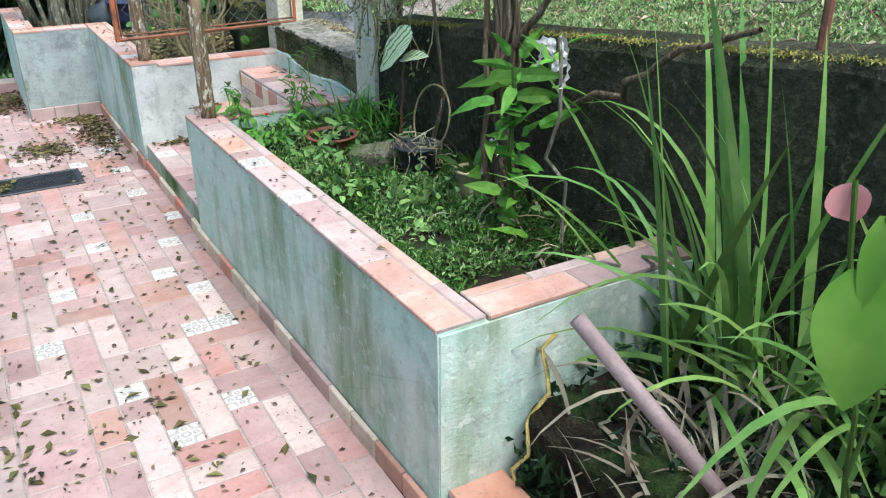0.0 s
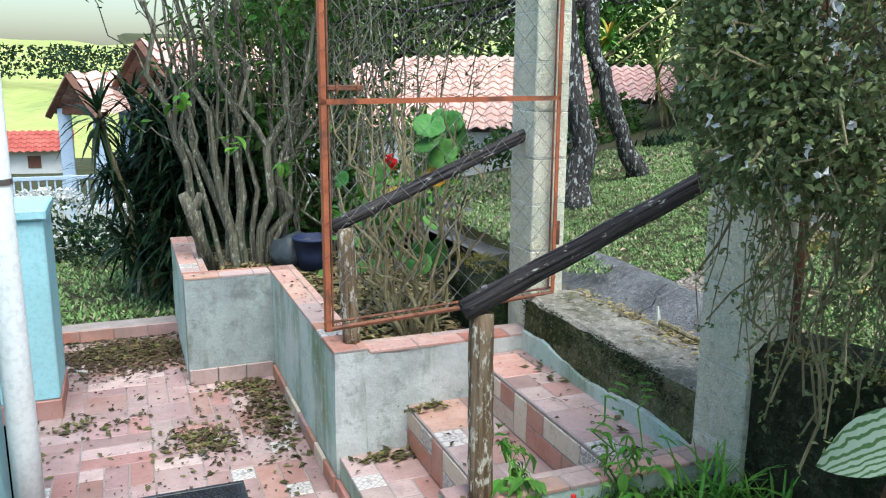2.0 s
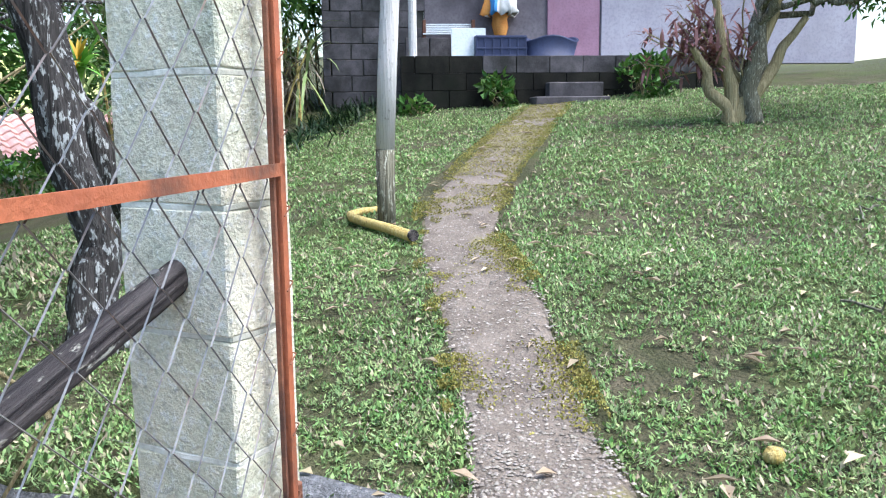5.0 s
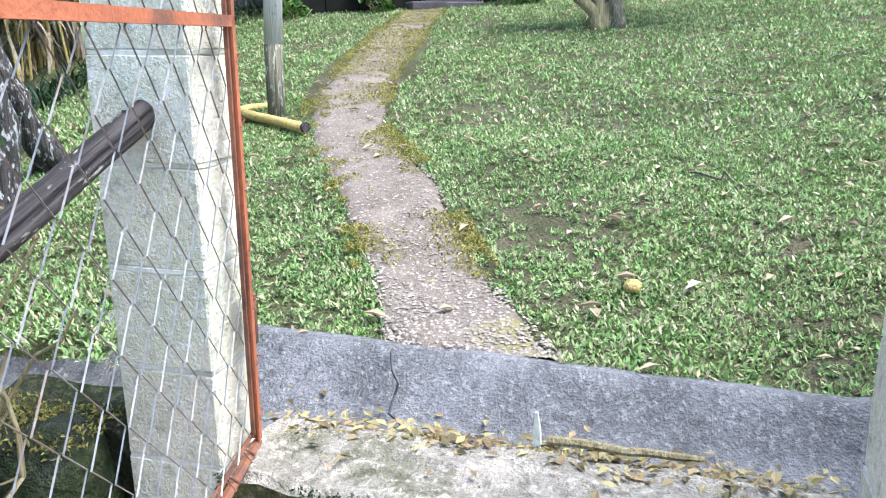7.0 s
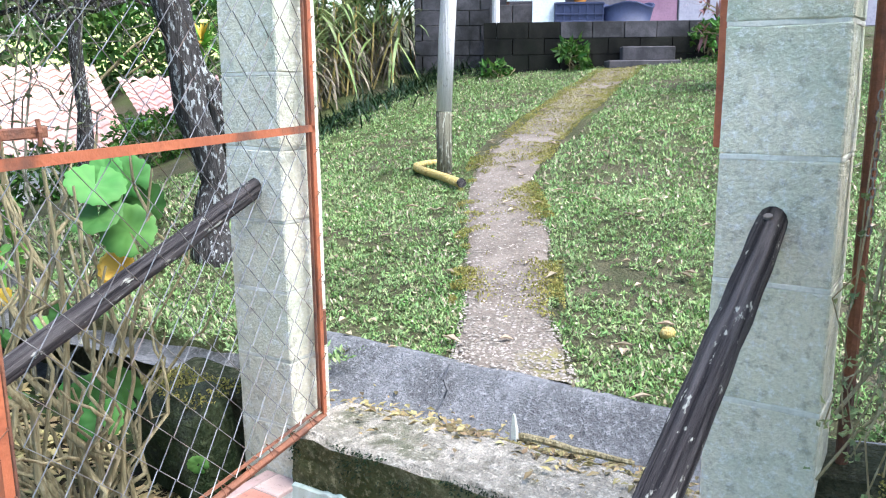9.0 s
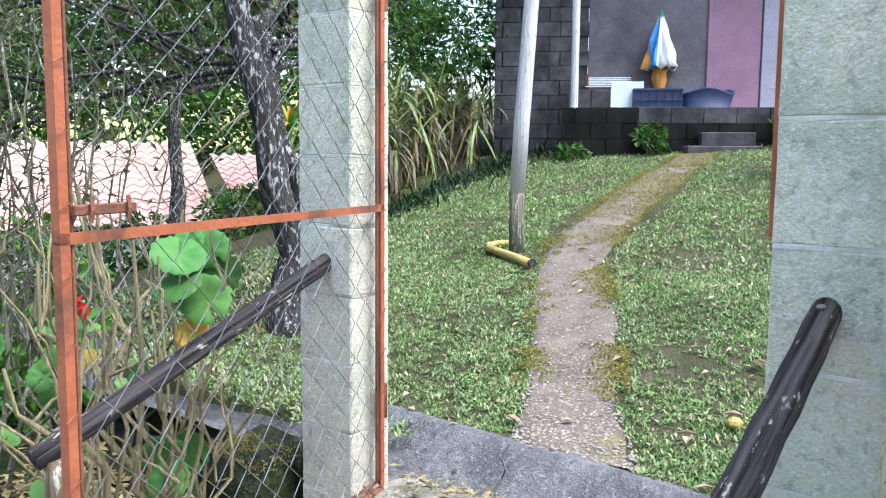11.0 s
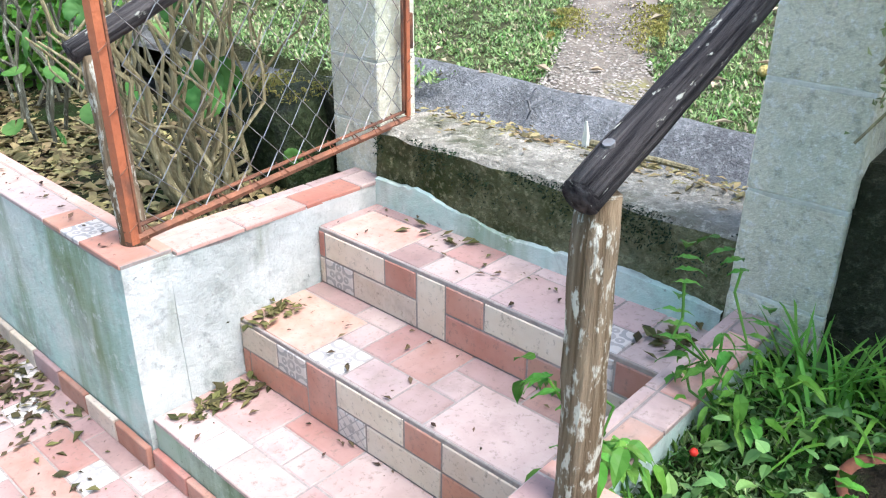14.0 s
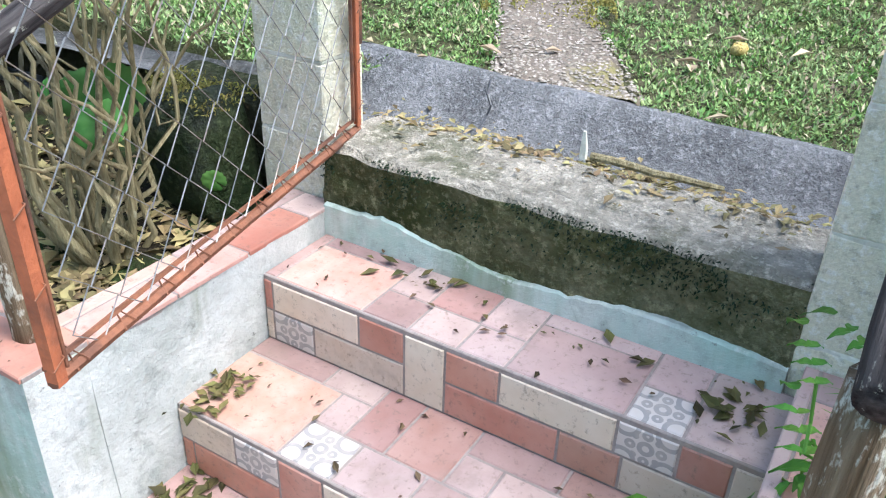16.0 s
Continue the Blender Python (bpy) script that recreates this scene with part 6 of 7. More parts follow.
part("stem", tube(bent((1.3, 0.6, 0.1), (1.15, 0.70, 1.13), 7, 0.05), 0.005, 6, None, False), "leaf", ant)
part("stem", tube(bent((1.25, 0.55, 0.1), (0.985, 0.545, 1.16), 7, 0.05), 0.004, 6, None, False), "leaf", ant)
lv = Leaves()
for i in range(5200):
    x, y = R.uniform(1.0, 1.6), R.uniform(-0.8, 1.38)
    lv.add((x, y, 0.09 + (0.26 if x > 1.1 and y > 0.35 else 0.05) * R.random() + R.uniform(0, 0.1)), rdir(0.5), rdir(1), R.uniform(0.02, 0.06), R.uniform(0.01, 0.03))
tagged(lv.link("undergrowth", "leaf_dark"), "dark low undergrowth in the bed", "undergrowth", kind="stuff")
bm = tube(bent((1.0, 1.33, 0.1), (1.12, 1.36, 0.52), 8, 0.05), 0.006, 6, None, False)
cabl = thing("hose", "thin orange-brown hose curling up at the wall's end", "hose", at=(0.98, 1.33, 0.03))
part("tube", bm, "log", cabl, smooth=True)

# ---- fence beside the gateway ----
fence = thing("wire_fence", "rusty posts with chain-link mesh on the retaining wall", "fence", at=(1.72, 3.3, 0.95))
for y, z0 in ((3.325, 0.93), (1.2, 1.15), (-0.9, 1.35)):
    part("post", tube([(1.72, y, z0), (1.72, y, 2.5)], 0.012, 8), "old_rust", fence)
bm = zigzag_mesh(4.2, 1.15, 0.06, 0.0012)
bmesh.ops.transform(bm, matrix=Matrix.Translation((1.722, 3.32, 1.02)) @ Matrix.Rotation(radians(-90), 4, "Z") @ Matrix.Rotation(radians(2.9), 4, "Y").inverted(), verts=bm.verts[:])
part("mesh_panel", bm, "old_rust", fence, "thin rusty chain-link mesh")
chain = thing("chain", "short steel chain hanging on the fence post", "chain", at=(1.70, 3.31, 1.55))
for k in range(15):
    z = 1.66 - 0.017 * k
    o = 1 if k % 2 else 0
    pts = [(1.70 + 0.005 * math.cos(a) * o, 3.315 + 0.005 * math.cos(a) * (1 - o), z + 0.011 * math.sin(a)) for a in [2 * math.pi * j / 8 for j in range(9)]]
    part("link", tube(pts, 0.0016, 4, None, False), "wire", chain)
bracket = thing("sack", "dark blue-grey plastic sack slumped behind the bucket", "sack", at=(0.98, 6.6, 0.5))
part("bag", rough_up(lathe([(0.0, 0.50), (0.13, 0.50), (0.15, 0.58), (0.12, 0.66), (0.05, 0.68), (0.0, 0.68)], 18, (1.0, 6.68, 0)), 0.05, 9), "sack_grey", bracket, smooth=True)
pot("bucket", "dark navy plastic bucket among dry leaves", (1.09, 6.48, 0.50), 0.085, 0.12, 0.20, "crate")

# ---- the raised bed ----
bush = thing("geranium_bush", "bare woody bush with large round leaves and red flowers", "shrub", at=(1.25, 5.03, 0.5))
for k in range(27):
    a = R.uniform(0, 6.28)
    r = R.uniform(0.15, 0.55)
    b = Vector((1.25 + 0.05 * math.cos(a), 5.05 + 0.05 * math.sin(a), 0.47))
    q = Vector((1.25 + r * math.cos(a) * 0.75, 5.15 + r * math.sin(a), R.uniform(0.85, 1.65)))
    q.x = min(max(q.x, 0.95), 1.75)
    q.y = max(q.y, 4.86)
    pts = bent(b, q, 7, 0.08)
    thick = R.uniform(0.6, 1.25)
    bm = tube(pts, [thick * (0.011 - 0.001 * i) for i in range(8)], 6, None, False, 0.3)
    for _ in range(2):
        j = R.randint(3, 6)
        q2 = pts[j] + Vector((R.gauss(0, 0.09), R.gauss(0, 0.09), R.uniform(0.1, 0.3)))
        q2.y = max(q2.y, 4.86)
        tube(bent(pts[j], q2, 4, 0.03), [0.006, 0.005, 0.004, 0.004, 0.003], 5, bm, False)
    part("stem", bm, "twig", bush, smooth=True)


def round_leaf(lv, c, n, r):
    """A scalloped geranium leaf, slightly cupped."""
    c, n = Vector(c), Vector(n).normalized()
    u = n.orthogonal().normalized()
    v = n.cross(u)
    k, m, ph = len(lv.v), 43, R.uniform(0, 6.28)
    lv.v.append(c)
    for g, fold, cup in ((0.5, 0.018, 0.08), (0.86, 0.03, 0.15), (1.0, 0.02, 0.10 + R.uniform(-0.1, 0.12))):
        for i in range(m):
            a = 0.12 + (2 * math.pi - 0.24) * i / (m - 1)
            rr = r * g * (1 + 0.05 * g * math.cos(a * 14) + 0.05 * math.cos(2 * a + ph))
            lv.v.append(c + (math.cos(a) * u + math.sin(a) * v) * rr + n * r * (cup - fold * math.cos(a * 7) + 0.07 * g * math.cos(2 * a + ph)))
    lv.f += [(k, k + 1 + i, k + 2 + i) for i in range(m - 1)]
    for q in (0, m):
        lv.f += [(k + 1 + q + i, k + 1 + q + m + i, k + 2 + q + m + i, k + 2 + q + i) for i in range(m - 1)]


lv = Leaves()
view = Vector((-0.62, -0.55, 0.56))
for c, r in (((1.28, 4.98, 1.45), 0.075), ((1.39, 4.99, 1.46), 0.062), ((1.26, 4.95, 1.375), 0.072), ((1.40, 4.95, 1.385), 0.07), ((1.32, 4.92, 1.335), 0.078), ((1.34, 5.02, 1.48), 0.05), ((1.43, 5.02, 1.43), 0.045)):
    round_leaf(lv, c, view + 0.5 * rdir(), r * 0.92)
for c, r in (((1.30, 5.1, 0.86), 0.07), ((1.24, 5.0, 0.84), 0.06), ((1.36, 5.05, 0.88), 0.06), ((1.20, 5.45, 1.2), 0.05), ((1.22, 5.55, 1.08), 0.05), ((1.35, 5.3, 1.05), 0.045), ((1.05, 5.6, 1.15), 0.05), ((1.1, 5.4, 0.75), 0.045), ((1.5, 4.95, 0.62), 0.03)):
    round_leaf(lv, c, view + 0.6 * rdir(), r)
for k in range(26):
    round_leaf(lv, (R.uniform(0.95, 1.6), R.uniform(5.6, 6.3), R.uniform(0.6, 1.15)), rdir(0.8) + view * 0.5, R.uniform(0.03, 0.055))
lv.link("leaves", "geranium", bush, "", True)
lv = Leaves()
for c, r in (((1.30, 4.95, 1.235), 0.05), ((1.26, 5.45, 1.10), 0.035), ((1.22, 5.5, 1.05), 0.03)):
    round_leaf(lv, c, view + 0.3 * rdir(), r)
lv.link("yellow_leaves", "leaf_yellow", bush, "yellowed leaves")
lv = Leaves()
for k in range(26):
    lv.full(Vector((1.28, 5.53, 1.235)) + 0.03 * rdir(), rdir(0.2) + view * 0.6, rdir(1), 0.036, 0.03, 0.2, steps=4)
lv.link("flower_head", "petal_red", bush, "small red flowers")
mr = thing("rock", "mossy dark rock against the gate pillar", "rock", at=(1.62, 5.05, 0.5))
part("stone", rough_up(box(1.47, 1.68, 4.92, 5.25, 0.45, 0.80, 0.06), 0.05, 5, 4), "rock_moss", mr, smooth=True)
lv = Leaves()
for i in range(900):
    lv.add((R.uniform(1.49, 1.68), R.uniform(4.93, 5.24), 0.80 + R.uniform(-0.01, 0.02)), rdir(0.8), rdir(1), 0.014, 0.006)
lv.link("moss", "moss", mr, "yellow-green moss")


# ---- fallen leaves and grass ----
def litter(name, material, spots, size, label, rest=0.004):
    lv = Leaves()
    for x0, x1, y0, y1, z, n in spots:
        for _ in range(n):
            x, y = R.uniform(x0, x1), R.uniform(y0, y1)
            s = size * R.uniform(0.3, 1.0) ** 1.5 * 1.6
            a = R.uniform(0, 6.28)
            lv.add((x, y, z + R.uniform(rest, rest + 0.006)), (math.cos(a), math.sin(a), R.uniform(-0.05, 0.25)), (R.gauss(0, 0.25), R.gauss(0, 0.25), 1), s, s * 0.45, R.uniform(0.05, 0.4), R.uniform(-0.1, 0.2))
    return tagged(lv.link(name, material), label, "fallen leaves", kind="stuff")


def heap(cx, cy, sx, sy, z, n):
    return [(cx + R.gauss(0, sx) - 0.001, cx + R.gauss(0, sx), cy + R.gauss(0, sy) - 0.001, cy + R.gauss(0, sy), z, 1) for _ in range(n)]


piles = heap(0.66, 5.6, 0.06, 0.35, 0, 420) + heap(0.30, 5.35, 0.10, 0.12, 0, 300) + heap(0.0, 6.75, 0.22, 0.16, 0, 1300) + heap(0.55, 5.98, 0.12, 0.06, 0, 120) + heap(-0.05, 4.76, 0.08, 0.08, 0.008, 170) + heap(-0.3, 4.2, 0.06, 0.5, 0, 120) + heap(-0.28, 3.0, 0.1, 0.35, 0, 160) + heap(-0.2, 5.7, 0.15, 0.08, 0, 110) + heap(0.15, 2.2, 0.25, 0.25, 0, 25) + heap(-0.1, 2.2, 0.1, 0.2, 0, 30)
litter("fallen_leaves", "litter_green", piles + [(-0.4, 0.75, 0.5, 6.0, 0, 260)], 0.036, "heaps of fallen green and brown leaves on the patio")
litter("fallen_leaves", "litter_brown", heap(0.0, 6.72, 0.26, 0.2, 0, 2400) + heap(0.62, 5.65, 0.07, 0.3, 0, 260) + heap(0.32, 5.35, 0.1, 0.1, 0, 120), 0.036, "dark brown curled leaves drifted on the patio")
litter("leaf_crumbs", "litter_brown", heap(0.0, 6.65, 0.22, 0.2, 0, 500) + heap(0.62, 5.7, 0.08, 0.3, 0, 260) + [(-0.4, 0.75, 1.0, 6.5, 0, 1300), (0.80, 1.06, 3.55, 4.65, 0.155, 30), (1.08, 1.35, 3.55, 4.65, 0.335, 26), (1.37, 1.58, 3.55, 4.65, 0.515, 30), (0.78, 0.9, 1.5, 3.5, 0.60, 50), (0.78, 0.9, 4.7, 6.1, 0.60, 60), (0.32, 0.44, 6.1, 7.2, 0.6, 40)], 0.02, "small brown leaf crumbs on tiles")
litter("fallen_leaves", "litter_green", heap(0.97, 4.60, 0.09, 0.03, 0.155, 110) + heap(1.15, 4.61, 0.06, 0.03, 0.335, 60) + heap(1.52, 4.2, 0.05, 0.3, 0.515, 26) + heap(1.5, 3.62, 0.06, 0.04, 0.515, 30), 0.034, "yellow-green leaves caught in the step corners")
litter("fallen_leaves", "litter", [(0.9, 1.75, 4.85, 6.9, 0.495, 5200), (0.5, 0.95, 6.25, 7.2, 0.495, 700)], 0.05, "thick dry yellow-brown leaf litter in the raised bed", 0.0)
litter("fallen_leaves", "litter", heap(1.865, 4.1, 0.035, 0.36, 0.724, 1300) + heap(1.90, 3.95, 0.05, 0.25, 0.70, 350) + [(1.79, 1.89, 3.6, 4.66, 0.748, 320), (1.66, 1.86, 3.6, 4.65, 0.756, 70), (1.95, 2.2, 3.0, 5.0, 0.665, 70)], 0.025, "yellowed leaves lying in the cement gutter")
stick = thing("stick", "pale dry stick lying in the gutter", "stick", at=(1.86, 4.0, 0.74))
part("wood", tube(bent((1.865, 4.10, 0.772), (1.90, 3.80, 0.758), 6, 0.008), [0.010, 0.010, 0.0095, 0.009, 0.0085, 0.008, 0.006], 7), "twig", stick)
chip = thing("wood_chip", "splintered pale wood chip standing in the gutter", "chip", at=(1.86, 4.118, 0.73))
part("wood", tube([(1.866, 4.118, 0.735), (1.87, 4.12, 0.785), (1.868, 4.122, 0.828)], [0.011, 0.010, 0.004], 4), "mortar_pale", chip)


PATH_MID = [((along_line(PATH_L, k / 70) + along_line(PATH_R, k / 70)) / 2, (along_line(PATH_L, k / 70) - along_line(PATH_R, k / 70)).length * 0.41) for k in range(71)]


def on_path(x, y):
    if x > 10.2 or y < 4.0 or y > 7.4:
        return False
    p = Vector((x, y))
    return any((p - c).length < r for c, r in PATH_MID)


def grass(name, material, label, patches, seed, thin=-9.0):
    rg = np.random.RandomState(seed)
    pts = []
    for x0, x1, y0, y1, n, s in patches:
        xs, ys, k = rg.uniform(x0, x1, n), rg.uniform(y0, y1, n), 0
        for x, y in zip(xs, ys):
            if on_path(x, y) or 0.6 * noise.noise(Vector((x * 1.7, y * 1.7, 8))) + 0.5 * noise.noise(Vector((x * 7, y * 7, 2))) + 0.8 * noise.noise(Vector((x * 21, y * 21, 5))) < thin:
                continue
            pts.append((x, y, lawn_z(x, y) if x > 2 else 0.04 - 0.07 * (y - 7.1) + 0.05 * noise.noise(Vector((x, y, 0))), s))
    p = np.array(pts)
    n = len(p)
    az, el = rg.uniform(0, 6.283, n), rg.uniform(0.05, 1.2, n)
    ln = p[:, 3] * rg.uniform(0.5, 1.4, n)
    d = np.stack([np.cos(az) * np.cos(el), np.sin(az) * np.cos(el), np.sin(el)], 1) * ln[:, None]
    s = np.stack([-np.sin(az), np.cos(az), rg.uniform(-0.5, 0.5, n)], 1) * (ln * rg.uniform(0.10, 0.22, n))[:, None]
    b = p[:, :3] + np.stack([np.zeros(n), np.zeros(n), rg.uniform(-0.003, 0.012, n)], 1)
    v = np.stack([b, b + d * 0.5 + s, b + d, b + d * 0.5 - s], 1).reshape(-1, 3)
    me = bpy.data.meshes.new(name)
    me.from_pydata(v.tolist(), [], np.arange(4 * n).reshape(-1, 4).tolist())
    me.materials.append(M[material])
    return tagged(new(name, me), label, "grass", kind="stuff")


grass("grass", "grass", "short bright lawn grass and clover", [(2.27, 5.0, -1.5, 1.2, 75000, 0.03), (2.27, 4.6, 1.2, 7.2, 240000, 0.0185), (4.6, 11.0, 1.5, 9.5, 190000, 0.028), (2.01, 2.28, 4.95, 8.0, 8000, 0.026), (2.27, 4.6, 7.2, 9.5, 11000, 0.04), (-1.4, 0.5, 7.2, 10.5, 9000, 0.05)], 3, -0.24)
grass("dry_clippings", "grass_dry", "dry pale grass clippings over the lawn", [(2.27, 5.0, -1.5, 1.2, 12000, 0.035), (2.27, 4.6, 1.2, 7.2, 40000, 0.024), (4.6, 11.0, 1.5, 9.5, 26000, 0.036), (2.01, 2.28, 4.95, 8.0, 2200, 0.03), (2.27, 4.6, 7.2, 9.5, 5000, 0.05), (-1.4, 0.5, 7.2, 10.5, 1500, 0.05)], 4, -0.05)
grass("clover", "clover", "broad clover and weed leaves in the lawn", [(2.27, 4.6, 1.2, 7.2, 34000, 0.024), (4.6, 9.0, 1.5, 9.0, 22000, 0.032), (-1.4, 0.5, 7.2, 10.5, 6000, 0.05)], 9, 0.12)
edge = Leaves()
for i in range(44000):
    t = R.uniform(0.0, 1.0)
    f = abs(R.gauss(0, 0.13 + 0.3 * t)) - 0.08
    f = f if R.random() < 0.5 else 1 - f
    p = along_line(PATH_L, t).lerp(along_line(PATH_R, t), f)
    if noise.noise(Vector((p.x * 1.5, p.y * 1.5, 4))) + 0.7 * noise.noise(Vector((p.x * 9, p.y * 9, 4))) > 0.45 - 1.1 * t:
        edge.add((p.x, p.y, lawn_z(p.x, p.y) + 0.024), rdir(0.5), rdir(1.5), R.uniform(0.006, 0.015), R.uniform(0.005, 0.010))
tagged(edge.link("path_moss", "moss"), "yellow-green moss along the path's edges", "moss", kind="stuff")
rg = random.Random(12)
pv, pf = [], []
for i in range(7000):
    t = rg.random() ** 1.2
    p = along_line(PATH_L, t).lerp(along_line(PATH_R, t), rg.uniform(0.04, 0.96))
    s = rg.uniform(0.0025, 0.0085)
    z = lawn_z(p.x, p.y) + 0.017
    k = len(pv)
    pv += [(p.x + s * rg.uniform(0.7, 1.3) * dx, p.y + s * rg.uniform(0.7, 1.3) * dy, z + s * 0.5 * dz) for dx, dy, dz in ((1, 0, 0), (-1, 0, 0), (0, 1, 0), (0, -1, 0), (0, 0, 1))]
    pf += [(k, k + 2, k + 4), (k + 2, k + 1, k + 4), (k + 1, k + 3, k + 4), (k + 3, k, k + 4)]
me = bpy.data.meshes.new("pebbles")
me.from_pydata(pv, [], pf)
M["pebble"] = rough_mat("pale_pebble", (0.20, 0.175, 0.145), (0.35, 0.31, 0.27), 30, 100, 0.9, 0.2, vary=0.7, src="island")
me.materials.append(M["pebble"])
tagged(new("pebbles", me), "small pale pebbles on the earth path", "pebbles", kind="stuff")
yl = Leaves()
for i in range(420):
    x, y = R.uniform(2.3, 8), R.uniform(1.5, 8)
    a = R.uniform(0, 6.28)
    yl.add((x, y, lawn_z(x, y) + 0.03), (math.cos(a), math.sin(a), 0.1), (0, 0, 1), R.uniform(0.04, 0.10), R.uniform(0.015, 0.035))
tagged(yl.link("fallen_leaves", "dry_leaf"), "scattered dry leaves on the lawn", "fallen leaves", kind="stuff")
for k in range(9):
    x, y, a = R.uniform(2.6, 6.5), R.uniform(2.2, 4.2), R.uniform(0, 6.28)
    q = (x + 0.3 * math.cos(a), y + 0.3 * math.sin(a))
    sk = thing("twig", "dry grey twig lying on the lawn", "twig", "twigs on the lawn", at=(x, y, lawn_z(x, y)))
    part("wood", tube(bent((x, y, lawn_z(x, y) + 0.02), (q[0], q[1], lawn_z(*q) + 0.02), 5, 0.04), 0.006, 5), "bark", sk)
sto = thing("round_stone", "ochre round stone on the lawn", "stone", at=(2.76, 4.0, lawn_z(2.76, 4.0)))
part("stone", rough_up(lathe([(0.0, -0.01), (0.024, 0.0), (0.028, 0.015), (0.018, 0.03), (0.0, 0.034)], 12, (2.76, 4.0, lawn_z(2.76, 4.0) + 0.01)), 0.004, 20), "log", sto, smooth=True)


# ---- tiles: each one a piece of its own ----
TILE_MESH = {}


def tile_piece(w, h, thick, mat):
    """A bevelled tile lying flat round its own middle."""
    key = (round(w, 4), round(h, 4), thick, mat)
    if key not in TILE_MESH:
        e = 0.0025
        bm = bmesh.new()
        lo = [bm.verts.new((x * w / 2, y * h / 2, 0)) for x, y in ((-1, -1), (1, -1), (1, 1), (-1, 1))]
        mid = [bm.verts.new((x * w / 2, y * h / 2, thick - e)) for x, y in ((-1, -1), (1, -1), (1, 1), (-1, 1))]
        top = [bm.verts.new((x * (w / 2 - e), y * (h / 2 - e), thick)) for x, y in ((-1, -1), (1, -1), (1, 1), (-1, 1))]
        for a, b in ((lo, mid), (mid, top)):
            for k in range(4):
                bm.faces.new((a[k], a[(k + 1) % 4], b[(k + 1) % 4], b[k]))
        bm.faces.new(top)
        me = bpy.data.meshes.new("tile")
        bm.to_mesh(me)
        bm.free()
        me.materials.append(M[mat])
        TILE_MESH[key] = me
    return TILE_MESH[key]


def lay(parent, m, w, h, thick, mat):
    ob = new("tile", tile_piece(w, h, thick, mat))
    ob.parent = parent
    ob.matrix_basis = m
    return ob


RT = random.Random(21)


def tiling(nx, ny, fixed=(), shapes=((2, 2), (2, 1), (1, 2), (2, 1), (1, 1), (3, 1), (1, 3), (2, 2))):
    """Fills a grid with rectangular tiles; fixed cells become patterned small tiles."""
    taken, out = set(fixed), [(i, j, 1, 1, True) for i, j in fixed]
    for j in range(ny):
        for i in range(nx):
            if (i, j) in taken:
                continue
            opts = list(shapes)
            RT.shuffle(opts)
            for w, h in opts + [(1, 1)]:
                cells = [(i + a, j + b) for a in range(w) for b in range(h)]
                if all(c not in taken and c[0] < nx and c[1] < ny for c in cells):
                    taken.update(cells)
                    out.append((i, j, w, h, False))
                    break
    return out


def flat_tiles(parent, origin, u, v, n, cell, nx, ny, fixed, mats, thick=0.010, shapes=None, gap=0.006, pattern_share=0.25):
    o, u, v, n = Vector(origin), Vector(u), Vector(v), Vector(n)
    rot = Matrix((u, v, n)).transposed().to_4x4()
    t = tiling(nx, ny, fixed, shapes) if shapes else tiling(nx, ny, fixed)
    for i, j, w, h, pat in t:
        c = o + u * (i + w / 2) * cell[0] + v * (j + h / 2) * cell[1]
        if pat or (w == h == 1 and RT.random() < pattern_share):
            mat = RT.choice(("tile_scroll", "tile_lattice", "tile_scroll"))
        else:
            mat = RT.choice(mats)
        lay(parent, Matrix.Translation(c) @ rot, w * cell[0] - gap, h * cell[1] - gap, thick, mat)


PALE = ("tile_cream", "tile_salmon", "tile_rose", "tile_salmon", "tile_rose", "tile_cream", "tile_salmon", "tile_salmon")
CX, CY = 0.1, 0.105
fix = []
for x, y in ((0.59, 2.76), (0.58, 2.23), (0.34, 2.1), (0.24, 2.48), (0.64, 4.76), (0.62, 5.17), (0.5, 3.3), (0.6, 3.05), (0.15, 3.3), (0.05, 2.9), (0.3, 3.7), (-0.2, 3.4)):
    fix.append((int((x + 0.415) / CX), int((y - 1.03) / CY)))
flat_tiles(patio, (-0.415, 1.03, -0.008), (1, 0, 0), (0, 1, 0), (0, 0, 1), (CX, CY), 12, 57, tuple(set(fix)), PALE)
# the part of the patio that lies behind the first steps of the walk
for i in range(4):
    for j in range(12):
        lay(patio, pose(-0.415 + 0.15 + 0.3 * i, 1.02 - 0.105 - 0.21 * j, -0.008), 0.294, 0.204, 0.010, RT.choice(PALE))

def tile_plan(parent, origin, u, v, n, plan, thick, gap=0.006):
    """Tiles given one by one as spans along u and v."""
    o, u, v, n = Vector(origin), Vector(u), Vector(v), Vector(n)
    rot = Matrix((u, v, n)).transposed().to_4x4()
    for u0, u1, v0, v1, mat in plan:
        c = o + u * (u0 + u1) / 2 + v * (v0 + v1) / 2
        lay(parent, Matrix.Translation(c) @ rot, u1 - u0 - gap, v1 - v0 - gap, thick, "tile_" + mat)


